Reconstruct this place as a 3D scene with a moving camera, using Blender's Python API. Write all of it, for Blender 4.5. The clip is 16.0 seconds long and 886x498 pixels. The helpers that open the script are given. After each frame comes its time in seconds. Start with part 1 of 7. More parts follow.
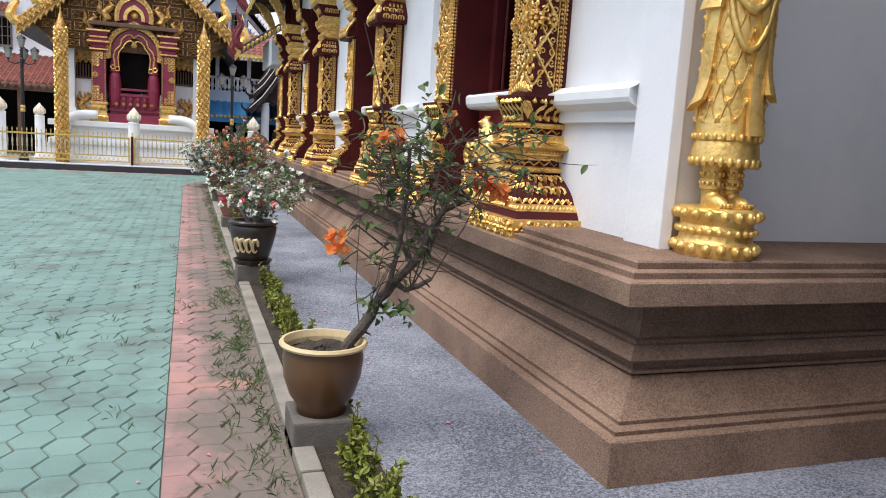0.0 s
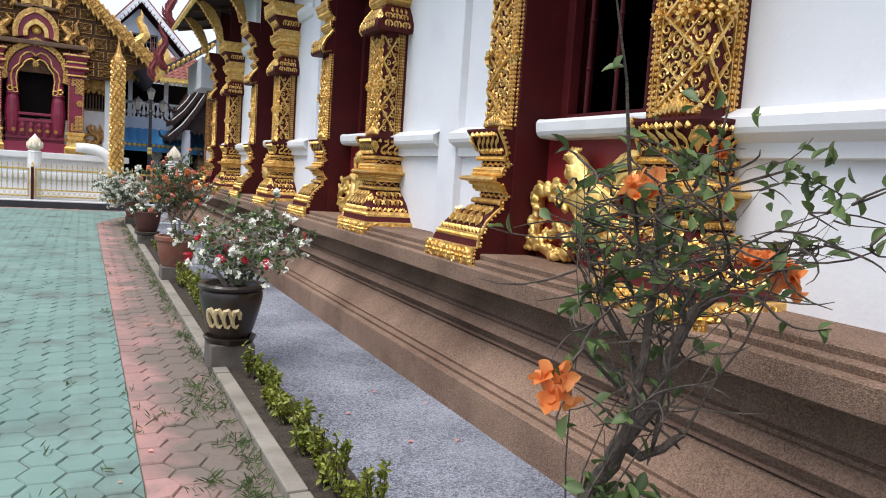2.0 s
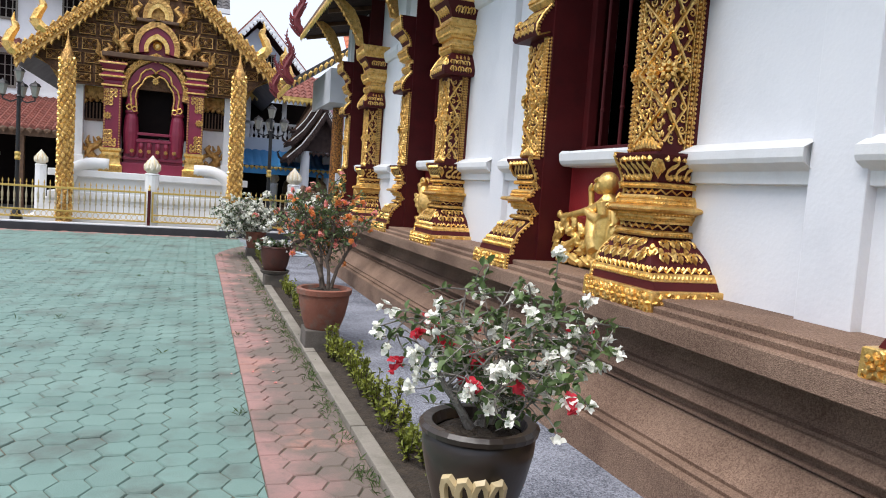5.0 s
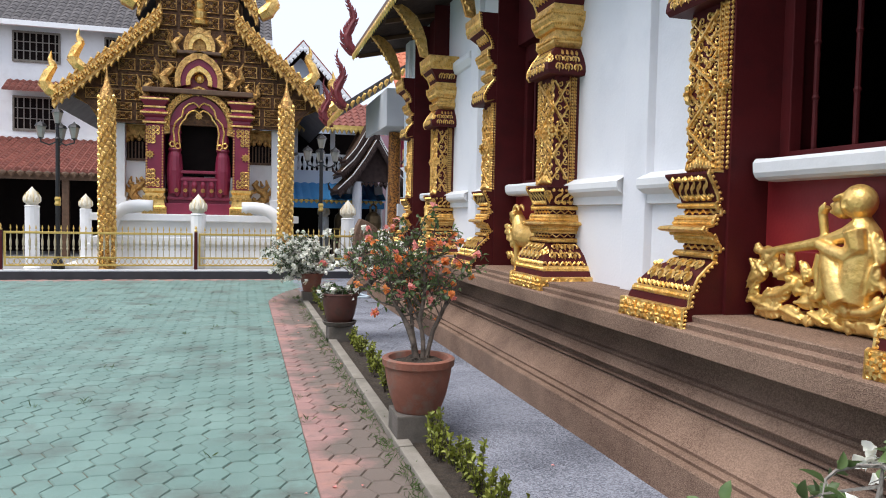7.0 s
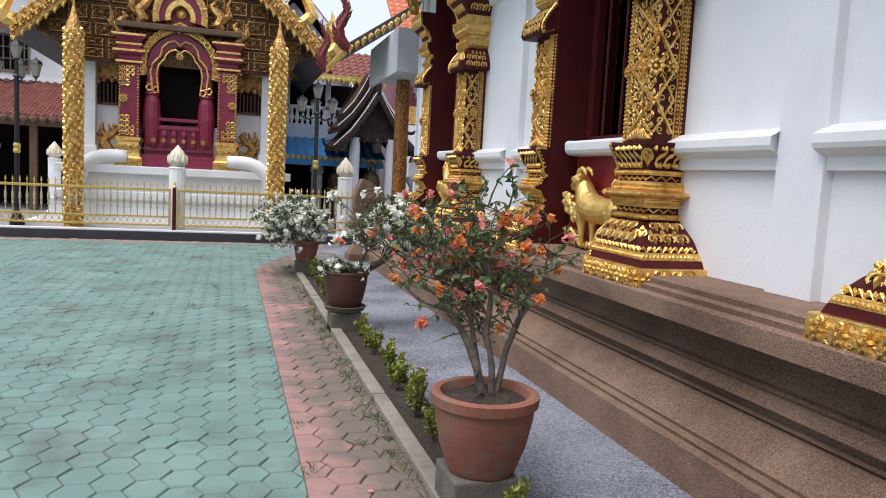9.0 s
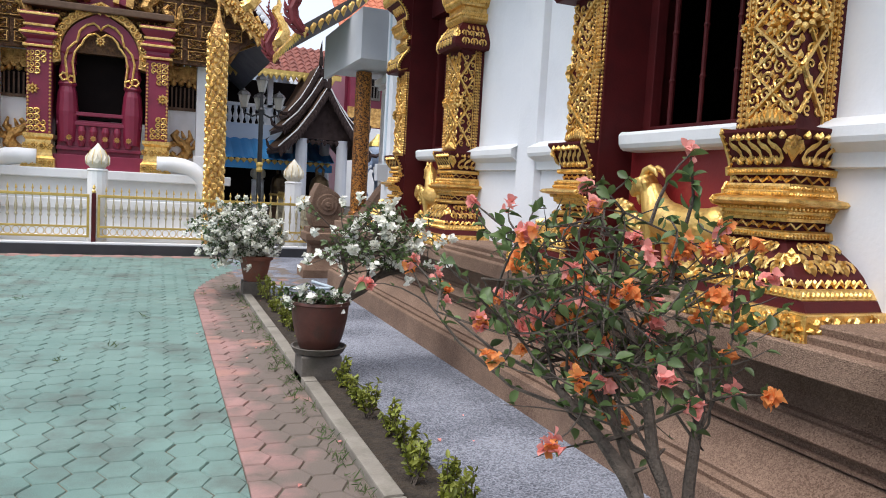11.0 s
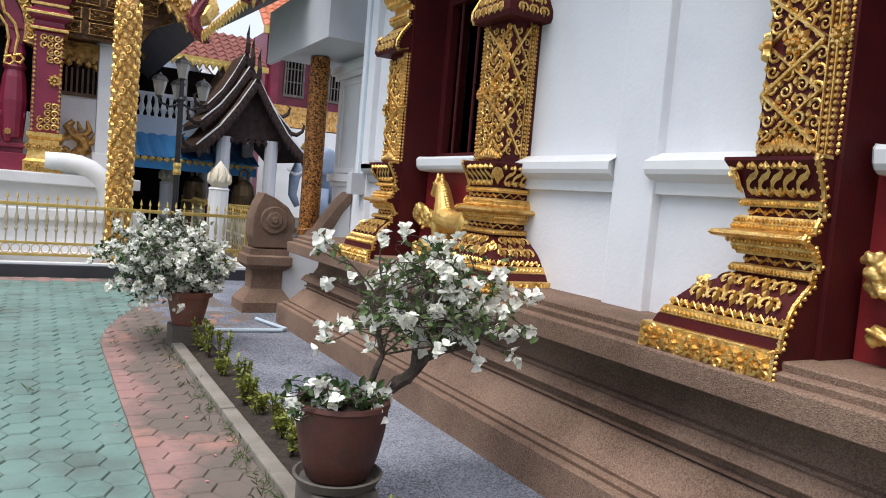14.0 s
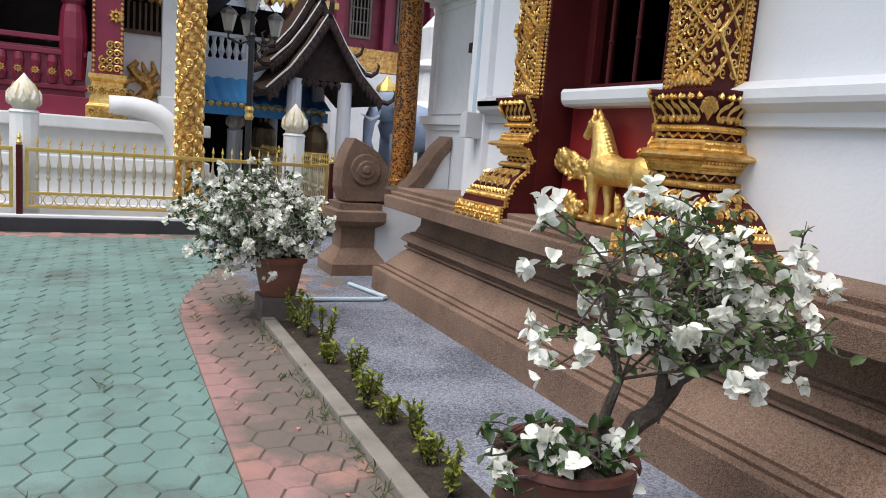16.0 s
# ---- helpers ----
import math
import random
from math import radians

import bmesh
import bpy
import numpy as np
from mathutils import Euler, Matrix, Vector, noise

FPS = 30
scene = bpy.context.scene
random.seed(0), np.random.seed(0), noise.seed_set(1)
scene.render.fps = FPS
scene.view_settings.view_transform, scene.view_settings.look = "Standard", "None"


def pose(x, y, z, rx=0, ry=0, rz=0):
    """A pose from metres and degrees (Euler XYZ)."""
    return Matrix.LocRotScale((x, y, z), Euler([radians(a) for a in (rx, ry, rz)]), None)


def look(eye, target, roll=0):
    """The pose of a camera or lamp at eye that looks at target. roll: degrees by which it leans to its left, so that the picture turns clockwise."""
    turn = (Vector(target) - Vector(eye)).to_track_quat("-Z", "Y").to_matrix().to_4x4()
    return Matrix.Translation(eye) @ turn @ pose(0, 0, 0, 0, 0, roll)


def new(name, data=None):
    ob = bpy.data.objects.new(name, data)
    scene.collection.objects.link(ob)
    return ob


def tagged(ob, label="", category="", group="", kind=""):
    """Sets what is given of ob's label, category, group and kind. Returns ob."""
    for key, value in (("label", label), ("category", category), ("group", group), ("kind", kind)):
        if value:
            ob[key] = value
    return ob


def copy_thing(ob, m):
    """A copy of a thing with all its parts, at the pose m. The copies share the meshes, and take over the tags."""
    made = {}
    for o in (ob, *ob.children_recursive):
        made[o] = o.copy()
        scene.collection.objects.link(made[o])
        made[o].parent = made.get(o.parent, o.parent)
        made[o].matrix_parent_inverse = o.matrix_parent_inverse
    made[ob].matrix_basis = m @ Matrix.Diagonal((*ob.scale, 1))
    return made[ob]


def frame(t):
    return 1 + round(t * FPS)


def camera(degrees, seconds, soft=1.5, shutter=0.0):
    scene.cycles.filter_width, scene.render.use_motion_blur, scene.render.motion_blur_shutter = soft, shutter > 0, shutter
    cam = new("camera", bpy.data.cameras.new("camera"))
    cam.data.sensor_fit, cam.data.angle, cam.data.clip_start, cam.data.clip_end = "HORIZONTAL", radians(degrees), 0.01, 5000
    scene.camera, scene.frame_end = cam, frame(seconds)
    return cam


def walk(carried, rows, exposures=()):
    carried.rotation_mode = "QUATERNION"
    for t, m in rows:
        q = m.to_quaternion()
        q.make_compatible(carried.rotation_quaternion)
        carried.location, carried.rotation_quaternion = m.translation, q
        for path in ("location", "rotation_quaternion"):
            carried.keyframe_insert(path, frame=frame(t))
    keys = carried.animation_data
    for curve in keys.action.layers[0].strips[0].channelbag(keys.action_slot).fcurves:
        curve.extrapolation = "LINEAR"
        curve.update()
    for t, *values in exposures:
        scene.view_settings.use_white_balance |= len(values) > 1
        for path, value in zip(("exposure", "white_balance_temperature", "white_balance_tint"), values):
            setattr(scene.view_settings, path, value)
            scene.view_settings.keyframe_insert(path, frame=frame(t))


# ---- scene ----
cam = camera(62.8, 16.0, soft=1.0)
PATH = [
    (0.0, 0.507, 0.000, 1.501, 81.57, -3.53, -19.17),
    (0.5, 0.409, 0.490, 1.501, 78.90, -2.60, -19.95),
    (1.0, 0.385, 1.000, 1.482, 76.66, -2.05, -20.00),
    (1.5, 0.225, 1.437, 1.498, 82.79, -5.04, -19.32),
    (2.0, 0.142, 1.915, 1.489, 84.42, -3.83, -26.20),
    (2.5, 0.079, 2.389, 1.483, 88.44, -4.55, -28.40),
    (3.0, 0.040, 2.814, 1.476, 90.96, -3.77, -26.76),
    (3.5, -0.008, 3.257, 1.461, 86.85, -4.17, -25.55),
    (4.0, 0.025, 3.748, 1.483, 88.30, -1.41, -21.14),
    (4.2, 0.047, 3.954, 1.501, 85.89, -4.73, -17.88),
    (6.5, -0.008, 5.950, 1.526, 84.88, -0.40, -19.40),
    (7.0, 0.000, 6.416, 1.550, 87.39, -1.19, -15.30),
    (7.5, 0.015, 6.818, 1.536, 85.78, -3.12, -16.41),
    (8.0, 0.018, 7.258, 1.536, 84.36, -2.01, -20.75),
    (8.5, 0.026, 7.738, 1.538, 84.36, -2.96, -15.63),
    (11.0, -0.020, 9.884, 1.477, 85.24, -3.21, -21.32),
    (11.5, -0.050, 10.272, 1.470, 84.95, -3.68, -20.36),
    (12.0, -0.100, 10.653, 1.470, 87.39, -5.14, -20.69),
    (12.5, -0.142, 11.033, 1.487, 84.64, -3.65, -25.44),
    (13.0, -0.122, 11.418, 1.512, 88.11, -2.10, -23.29),
    (13.5, -0.113, 11.772, 1.526, 87.14, -5.46, -22.88),
    (14.0, -0.134, 12.179, 1.532, 86.26, -4.83, -29.07),
    (14.5, -0.140, 12.470, 1.514, 84.80, -4.31, -24.21),
    (15.0, -0.146, 12.796, 1.481, 83.05, -6.28, -19.80),
    (15.5, -0.142, 13.216, 1.465, 83.62, -4.18, -25.48),
    (16.0, -0.129, 13.560, 1.461, 81.80, -4.43, -24.81),
]
walk(cam, [(r[0], pose(*r[1:])) for r in PATH], exposures=[(0.0, 0.66), (0.5, 0.50), (1.5, 0.52), (2.5, 0.66), (4.0, 0.56), (7.0, 0.56), (8.5, 0.44), (11.0, 0.56), (12.0, 0.62), (14.0, 0.46), (16.0, 0.38)])

# ---- world and light ----
world = bpy.data.worlds.new("world")
scene.world = world
world.use_nodes = True
wn, wl = world.node_tree.nodes, world.node_tree.links
wn.clear()
sky = wn.new("ShaderNodeTexSky")
sky.sky_type = "NISHITA"
sky.sun_disc = False
sky.sun_elevation, sky.sun_rotation = radians(67), radians(-117)
sky.air_density, sky.dust_density, sky.ozone_density = 1.0, 6.0, 1.0
hazy = wn.new("ShaderNodeMix")
hazy.data_type = "RGBA"
hazy.inputs[0].default_value = 0.88
hazy.inputs[7].default_value = (8.8, 9.6, 11.7, 1)
wback = wn.new("ShaderNodeBackground")
wback.inputs[1].default_value = 0.081
wout = wn.new("ShaderNodeOutputWorld")
wl.new(sky.outputs[0], hazy.inputs[6])
wl.new(hazy.outputs[2], wback.inputs[0])
wl.new(wback.outputs[0], wout.inputs[0])

sun = new("sun", bpy.data.lights.new("sun", "SUN"))
sun.data.energy, sun.data.angle, sun.data.color = 2.7, radians(45), (1.0, 0.965, 0.945)
sun.matrix_world = look((-10, 3, 26), (0, 8, 0))


# ---- materials ----
def mat(name, a, b, scale=3.0, rough=0.7, metal=0.0, bump=0.3, bscale=60.0, fine=0.5, c=None, cscale=1.0, camount=0.5,
        vary=0.0, cells=False, dist=0.01, spec=0.5, trans=0.0):
    """Two colours mixed by coarse and fine grain, a third for stains, and relief."""
    m = bpy.data.materials.new(name)
    m.use_nodes = True
    N, L = m.node_tree.nodes, m.node_tree.links
    p = N["Principled BSDF"]
    g = N.new("ShaderNodeNewGeometry")
    n1 = N.new("ShaderNodeTexNoise")
    n1.inputs["Scale"].default_value, n1.inputs["Detail"].default_value = scale, 5
    L.new(g.outputs["Position"], n1.inputs["Vector"])
    n2 = N.new("ShaderNodeTexVoronoi" if cells else "ShaderNodeTexNoise")
    n2.inputs["Scale"].default_value = bscale
    L.new(g.outputs["Position"], n2.inputs["Vector"])
    mix = N.new("ShaderNodeMath")
    mix.operation = "MULTIPLY_ADD"
    if cells:
        sep = N.new("ShaderNodeSeparateColor")
        L.new(n2.outputs["Color"], sep.inputs[0])
        L.new(sep.outputs[0], mix.inputs[0])
    else:
        L.new(n2.outputs[0], mix.inputs[0])
    mix.inputs[1].default_value = fine
    sub = N.new("ShaderNodeMath")
    sub.operation = "MULTIPLY_ADD"
    L.new(n1.outputs[0], sub.inputs[0])
    sub.inputs[1].default_value, sub.inputs[2].default_value = 1.8, -0.4 - 0.5 * fine
    L.new(sub.outputs[0], mix.inputs[2])
    mix.use_clamp = True
    col = N.new("ShaderNodeMix")
    col.data_type = "RGBA"
    col.inputs[6].default_value, col.inputs[7].default_value = (*a, 1), (*b, 1)
    L.new(mix.outputs[0], col.inputs[0])
    out = col.outputs[2]
    if c is not None:
        n3 = N.new("ShaderNodeTexNoise")
        n3.inputs["Scale"].default_value, n3.inputs["Detail"].default_value = cscale, 7
        n3.inputs["Roughness"].default_value = 0.65
        L.new(g.outputs["Position"], n3.inputs["Vector"])
        r3 = N.new("ShaderNodeMapRange")
        r3.inputs[1].default_value, r3.inputs[2].default_value = 0.5, 0.72
        r3.inputs[4].default_value = camount
        L.new(n3.outputs[0], r3.inputs[0])
        cm = N.new("ShaderNodeMix")
        cm.data_type = "RGBA"
        cm.inputs[7].default_value = (*c, 1)
        L.new(r3.outputs[0], cm.inputs[0])
        L.new(out, cm.inputs[6])
        out = cm.outputs[2]
    if vary:
        o = N.new("ShaderNodeObjectInfo")
        add = N.new("ShaderNodeMath")
        L.new(o.outputs["Random"], add.inputs[0])
        L.new(g.outputs["Random Per Island"], add.inputs[1])
        fr = N.new("ShaderNodeMath")
        fr.operation = "FRACT"
        L.new(add.outputs[0], fr.inputs[0])
        mr = N.new("ShaderNodeMapRange")
        mr.inputs[3].default_value, mr.inputs[4].default_value = 1 - vary, 1 + vary
        L.new(fr.outputs[0], mr.inputs[0])
        hs = N.new("ShaderNodeHueSaturation")
        L.new(mr.outputs[0], hs.inputs["Value"])
        L.new(out, hs.inputs["Color"])
        out = hs.outputs[0]
    L.new(out, p.inputs["Base Color"])
    p.inputs["Roughness"].default_value, p.inputs["Metallic"].default_value = rough, metal
    p.inputs["Specular IOR Level"].default_value = spec
    if trans:
        tl = N.new("ShaderNodeBsdfTranslucent")
        L.new(out, tl.inputs[0])
        sh = N.new("ShaderNodeMixShader")
        sh.inputs[0].default_value = trans
        L.new(p.outputs[0], sh.inputs[1])
        L.new(tl.outputs[0], sh.inputs[2])
        L.new(sh.outputs[0], N["Material Output"].inputs[0])
    bp = N.new("ShaderNodeBump")
    bp.inputs["Strength"].default_value, bp.inputs["Distance"].default_value = bump, dist
    L.new(n2.outputs[0], bp.inputs["Height"])
    L.new(bp.outputs[0], p.inputs["Normal"])
    return m


plaster = mat("plaster", (.74, .75, .78), (.82, .82, .83), 1.2, 0.75, bump=0.15, bscale=45, fine=0.3, c=(.6, .61, .64), cscale=1.7, camount=0.35)
cream_paint = mat("cream_paint", (.66, .60, .47), (.78, .73, .60), 9.0, 0.6, bump=0.15, bscale=50, c=(.45, .38, .26), cscale=8, camount=0.4)
white_paint = mat("white_paint", (.76, .77, .78), (.84, .84, .83), 2.0, 0.6, bump=0.1, bscale=60, c=(.58, .57, .54), cscale=2.5, camount=0.35)
stone = mat("washed_stone", (.125, .074, .050), (.32, .212, .15), 1.4, 0.85, bump=0.6, bscale=170, fine=0.8, c=(.085, .052, .038), cscale=1.1, camount=0.55, cells=True, dist=0.006, spec=0.3)
gold = mat("gold_leaf", (.66, .36, .07), (1.0, .72, .28), 12.0, 0.34, 0.85, bump=0.6, bscale=95, fine=0.7, c=(.20, .07, .02), cscale=26, camount=0.7, dist=0.008)
gold_smooth = mat("smooth_gold", (.72, .44, .10), (1.0, .70, .26), 6.0, 0.42, 0.72, bump=0.4, bscale=45, fine=0.45, c=(.32, .14, .03), cscale=16, camount=0.5, dist=0.01)
old_gold = mat("aged_gold", (.34, .16, .045), (.82, .52, .18), 9.0, 0.4, 0.8, bump=0.9, bscale=26, fine=0.9, c=(.06, .018, .012), cscale=13, camount=0.95, dist=0.03)
red = mat("red_lacquer", (.055, .005, .006), (.085, .008, .009), 4.0, 0.6, bump=0.1, bscale=80, c=(.035, .005, .006), cscale=6, camount=0.5, spec=0.25)
red_panel = mat("red_panel", (.20, .012, .016), (.27, .022, .024), 4.0, 0.45, bump=0.15, bscale=50)
maroon = mat("maroon_lacquer", (.17, .012, .035), (.25, .022, .055), 3.0, 0.4, bump=0.1, bscale=40)
# Near-black colour that carries the shade of unlit rooms and openings.
painted_dark = mat("painted_room_shade", (.010, .008, .008), (.016, .012, .011), 3.0, 1.0, spec=0.0)
green_tile = mat("green_tile", (.108, .185, .162), (.165, .255, .225), 1.3, 0.75, bump=0.35, bscale=120, fine=0.5, c=(.085, .095, .082), cscale=1.5, camount=0.9, vary=0.07)
pink_tile = mat("pink_tile", (.24, .14, .125), (.37, .21, .19), 2.2, 0.8, bump=0.35, bscale=120, fine=0.5, c=(.15, .12, .105), cscale=1.7, camount=0.92, vary=0.07)
dirt = mat("dirt", (.07, .065, .045), (.14, .125, .09), 5, 0.95, bump=0.6, bscale=80, c=(.06, .085, .03), cscale=2, camount=0.6)
ground_mat = mat("ground", (.20, .20, .19), (.28, .27, .25), 1.0, 0.9, bump=0.3, bscale=50)
gravel = mat("washed_gravel", (.075, .08, .10), (.31, .325, .375), 1.2, 0.9, bump=0.7, bscale=110, fine=0.95, c=(.11, .115, .14), cscale=0.8, camount=0.5, cells=True, dist=0.008, spec=0.3)
concrete = mat("concrete", (.17, .15, .125), (.28, .255, .215), 4, 0.9, bump=0.4, bscale=70, c=(.10, .095, .065), cscale=3, camount=0.7)
pot_block = mat("pot_block", (.085, .075, .065), (.16, .14, .12), 6, 0.9, bump=0.4, bscale=70, c=(.05, .05, .036), cscale=5, camount=0.7)
soil = mat("soil", (.018, .013, .009), (.055, .04, .027), 14, 0.98, bump=1.0, bscale=55, fine=0.8, dist=0.02)
terracotta = mat("terracotta", (.17, .06, .038), (.27, .105, .068), 5, 0.85, bump=0.3, bscale=60, c=(.17, .14, .115), cscale=7, camount=0.8)
red_clay = mat("red_clay", (.06, .019, .014), (.115, .036, .024), 6, 0.55, bump=0.35, bscale=30, c=(.035, .024, .02), cscale=6, camount=0.9)
brown_glaze = mat("brown_glaze", (.085, .04, .018), (.13, .065, .03), 3, 0.28, bump=0.08, bscale=20)
cream_glaze = mat("cream_glaze", (.52, .40, .21), (.60, .48, .28), 5, 0.35, bump=0.08, bscale=30)
black_glaze = mat("black_glaze", (.022, .016, .013), (.05, .035, .025), 3, 0.3, bump=0.1, bscale=25)
leaf_green = mat("leaf_green", (.055, .10, .032), (.14, .20, .065), 9, 0.5, bump=0.1, bscale=50, vary=0.35, trans=0.3)
leaf_dark = mat("leaf_dark", (.03, .065, .016), (.065, .12, .032), 9, 0.5, bump=0.1, bscale=50, vary=0.35, trans=0.3)
leaf_yellow = mat("leaf_yellow", (.12, .16, .022), (.30, .31, .05), 12, 0.5, bump=0.1, bscale=50, vary=0.35, trans=0.3)
white_petal = mat("white_petal", (.84, .85, .74), (.93, .92, .87), 12, 0.6, bump=0.1, bscale=90, vary=0.06, trans=0.28)
pink_petal = mat("pink_petal", (.78, .24, .22), (.86, .42, .36), 12, 0.6, bump=0.1, bscale=90, vary=0.15, trans=0.45)
orange_petal = mat("orange_petal", (.80, .22, .05), (.86, .40, .14), 12, 0.6, bump=0.1, bscale=90, vary=0.15, trans=0.45)
red_petal = mat("red_petal", (.62, .025, .05), (.75, .06, .09), 12, 0.6, bump=0.1, bscale=90, vary=0.15, trans=0.45)
bark = mat("bark", (.035, .027, .022), (.12, .095, .075), 25, 0.95, bump=0.8, bscale=110, fine=0.7)
grey_bark = mat("grey_bark", (.16, .145, .125), (.30, .275, .245), 25, 0.95, bump=0.8, bscale=110, fine=0.7)
dark_wood = mat("dark_weathered_wood", (.022, .014, .013), (.06, .04, .036), 8, 0.85, bump=0.5, bscale=40, spec=0.15)
brown_wood = mat("brown_wood", (.07, .035, .018), (.15, .08, .04), 8, 0.6, bump=0.5, bscale=40)
dark_tile = mat("dark_roof_tile", (.055, .05, .05), (.11, .10, .10), 3, 0.8, bump=0.4, bscale=30, vary=0.15)
red_tile = mat("red_roof_tile", (.16, .045, .032), (.26, .085, .06), 3, 0.75, bump=0.4, bscale=30, vary=0.15)
orange_tile = mat("orange_roof_tile", (.42, .11, .05), (.55, .17, .08), 3, 0.7, bump=0.4, bscale=30, vary=0.12)
blue_metal = mat("blue_metal", (.03, .22, .50), (.05, .30, .62), 2, 0.45, bump=0.1, bscale=20)
pale_blue = mat("pale_blue_wall", (.60, .68, .78), (.68, .75, .83), 1.5, 0.75, bump=0.1, bscale=30)
iron = mat("black_iron", (.015, .015, .017), (.03, .03, .03), 5, 0.45, 0.3, bump=0.1)
black_base = mat("black_base", (.018, .018, .022), (.04, .04, .045), 3, 0.6, bump=0.1)
silver = mat("silver_paint", (.40, .345, .22), (.56, .49, .33), 8, 0.4, 0.35, bump=0.2)
fence_gold = mat("fence_gold", (.52, .35, .08), (.72, .52, .17), 8, 0.4, 0.6, bump=0.2)
mosaic = mat("orange_mosaic", (.045, .018, .01), (.60, .24, .045), 30, 0.35, 0.4, bump=0.6, bscale=60, fine=1.5, cells=True)
carved_wood = mat("gilt_carved_wood", (.045, .018, .010), (.20, .095, .034), 10, 0.5, 0.35, bump=0.8, bscale=24, fine=0.9, dist=0.03)
naga_red = mat("naga_red", (.12, .012, .016), (.19, .022, .026), 6, 0.5, bump=0.3, bscale=30)
bronze = mat("bronze", (.06, .04, .022), (.13, .09, .045), 6, 0.4, 0.8, bump=0.2)
elephant_blue = mat("elephant_blue", (.20, .26, .36), (.30, .36, .46), 4, 0.6, bump=0.2, bscale=30)
lamp_glass = mat("lamp_glass", (.22, .22, .20), (.34, .33, .29), 4, 0.12, bump=0.02)
grey_board = mat("grey_board", (.50, .51, .53), (.58, .59, .61), 2, 0.7, bump=0.1)
pvc = mat("blue_pipe", (.45, .55, .62), (.55, .64, .70), 4, 0.4, bump=0.05)


def worn_margin(m):
    """Grey-brown wear that thickens towards the kerb, broken by bare salmon patches."""
    N, L = m.node_tree.nodes, m.node_tree.links
    p = N["Principled BSDF"]
    clean = p.inputs["Base Color"].links[0].from_socket
    g = N.new("ShaderNodeNewGeometry")
    sep = N.new("ShaderNodeSeparateXYZ")
    L.new(g.outputs["Position"], sep.inputs[0])

    def grains(scale, detail, rough):
        n = N.new("ShaderNodeTexNoise")
        n.inputs["Scale"].default_value, n.inputs["Detail"].default_value, n.inputs["Roughness"].default_value = scale, detail, rough
        L.new(g.outputs["Position"], n.inputs["Vector"])
        return n.outputs[0]

    def ramp(value, lo, hi, top):
        r = N.new("ShaderNodeMapRange")
        r.inputs[1].default_value, r.inputs[2].default_value, r.inputs[4].default_value = lo, hi, top
        L.new(value, r.inputs[0])
        return r.outputs[0]

    def blend(fac, under, colour):
        c = N.new("ShaderNodeMix")
        c.data_type = "RGBA"
        c.inputs[7].default_value = (*colour, 1)
        L.new(fac, c.inputs[0])
        L.new(under, c.inputs[6])
        return c.outputs[2]

    drift = N.new("ShaderNodeMath")
    drift.operation = "MULTIPLY_ADD"
    L.new(sep.outputs[0], drift.inputs[0])
    drift.inputs[1].default_value = .75
    L.new(grains(1.5, 6, .6), drift.inputs[2])
    out = blend(ramp(drift.outputs[0], .86, 1.02, .92), clean, (.135, .112, .092))
    out = blend(ramp(grains(1.3, 6, .6), .57, .64, .75), out, (.37, .195, .155))
    out = blend(ramp(grains(7, 6, .7), .56, .70, .6), out, (.09, .078, .062))
    L.new(out, p.inputs["Base Color"])


worn_margin(pink_tile)


# ---- building helpers ----
def mesh_object(name, bm, material, parent=None, label="", smooth=False):
    if isinstance(bm, bmesh.types.BMesh):
        me = bpy.data.meshes.new(name)
        bmesh.ops.recalc_face_normals(bm, faces=bm.faces)
        bm.to_mesh(me)
        bm.free()
    else:
        me = bm
    for m in material if isinstance(material, (list, tuple)) else [material]:
        me.materials.append(m)
    if smooth:
        me.polygons.foreach_set("use_smooth", [True] * len(me.polygons))
    ob = new(name, me)
    if parent is not None:
        ob.parent = parent
    if label:
        ob["label"] = label
    return ob


def part(name, bm, material, parent, label="", smooth=False):
    return mesh_object(name, bm, material, parent, label, smooth)


def thing(name, label, category, group="", kind="", at=(0, 0, 0)):
    ob = new(name)
    ob.location = at
    return tagged(ob, label, category, group, kind)


def flat_mesh(name, verts, faces, mats=None):
    me = bpy.data.meshes.new(name)
    me.from_pydata([tuple(v) for v in verts], [], faces)
    if mats is not None:
        me.polygons.foreach_set("material_index", mats)
    me.update()
    return me


def box(bm, x0, x1, y0, y1, z0, z1, bevel=0.0):
    v = [bm.verts.new(p) for p in ((x0, y0, z0), (x1, y0, z0), (x1, y1, z0), (x0, y1, z0), (x0, y0, z1), (x1, y0, z1), (x1, y1, z1), (x0, y1, z1))]
    fs = [bm.faces.new([v[i] for i in q]) for q in ((3, 2, 1, 0), (4, 5, 6, 7), (0, 1, 5, 4), (1, 2, 6, 5), (2, 3, 7, 6), (3, 0, 4, 7))]
    if bevel:
        es = list({e for f in fs for e in f.edges})
        bmesh.ops.bevel(bm, geom=es, offset=bevel, segments=2, affect="EDGES", profile=0.6)
    return bm


def one_box(x0, x1, y0, y1, z0, z1, bevel=0.0):
    return box(bmesh.new(), x0, x1, y0, y1, z0, z1, bevel)


def loft(bm, rings, cap=True, mats=None):
    """Skin over rings of the same number of points."""
    vs = [[bm.verts.new(p) for p in r] for r in rings]
    n = len(rings[0])
    for a, b in zip(vs, vs[1:]):
        for i in range(n):
            bm.faces.new((a[i], a[(i + 1) % n], b[(i + 1) % n], b[i]))
    if cap:
        bm.faces.new(list(reversed(vs[0])))
        bm.faces.new(vs[-1])
    return bm


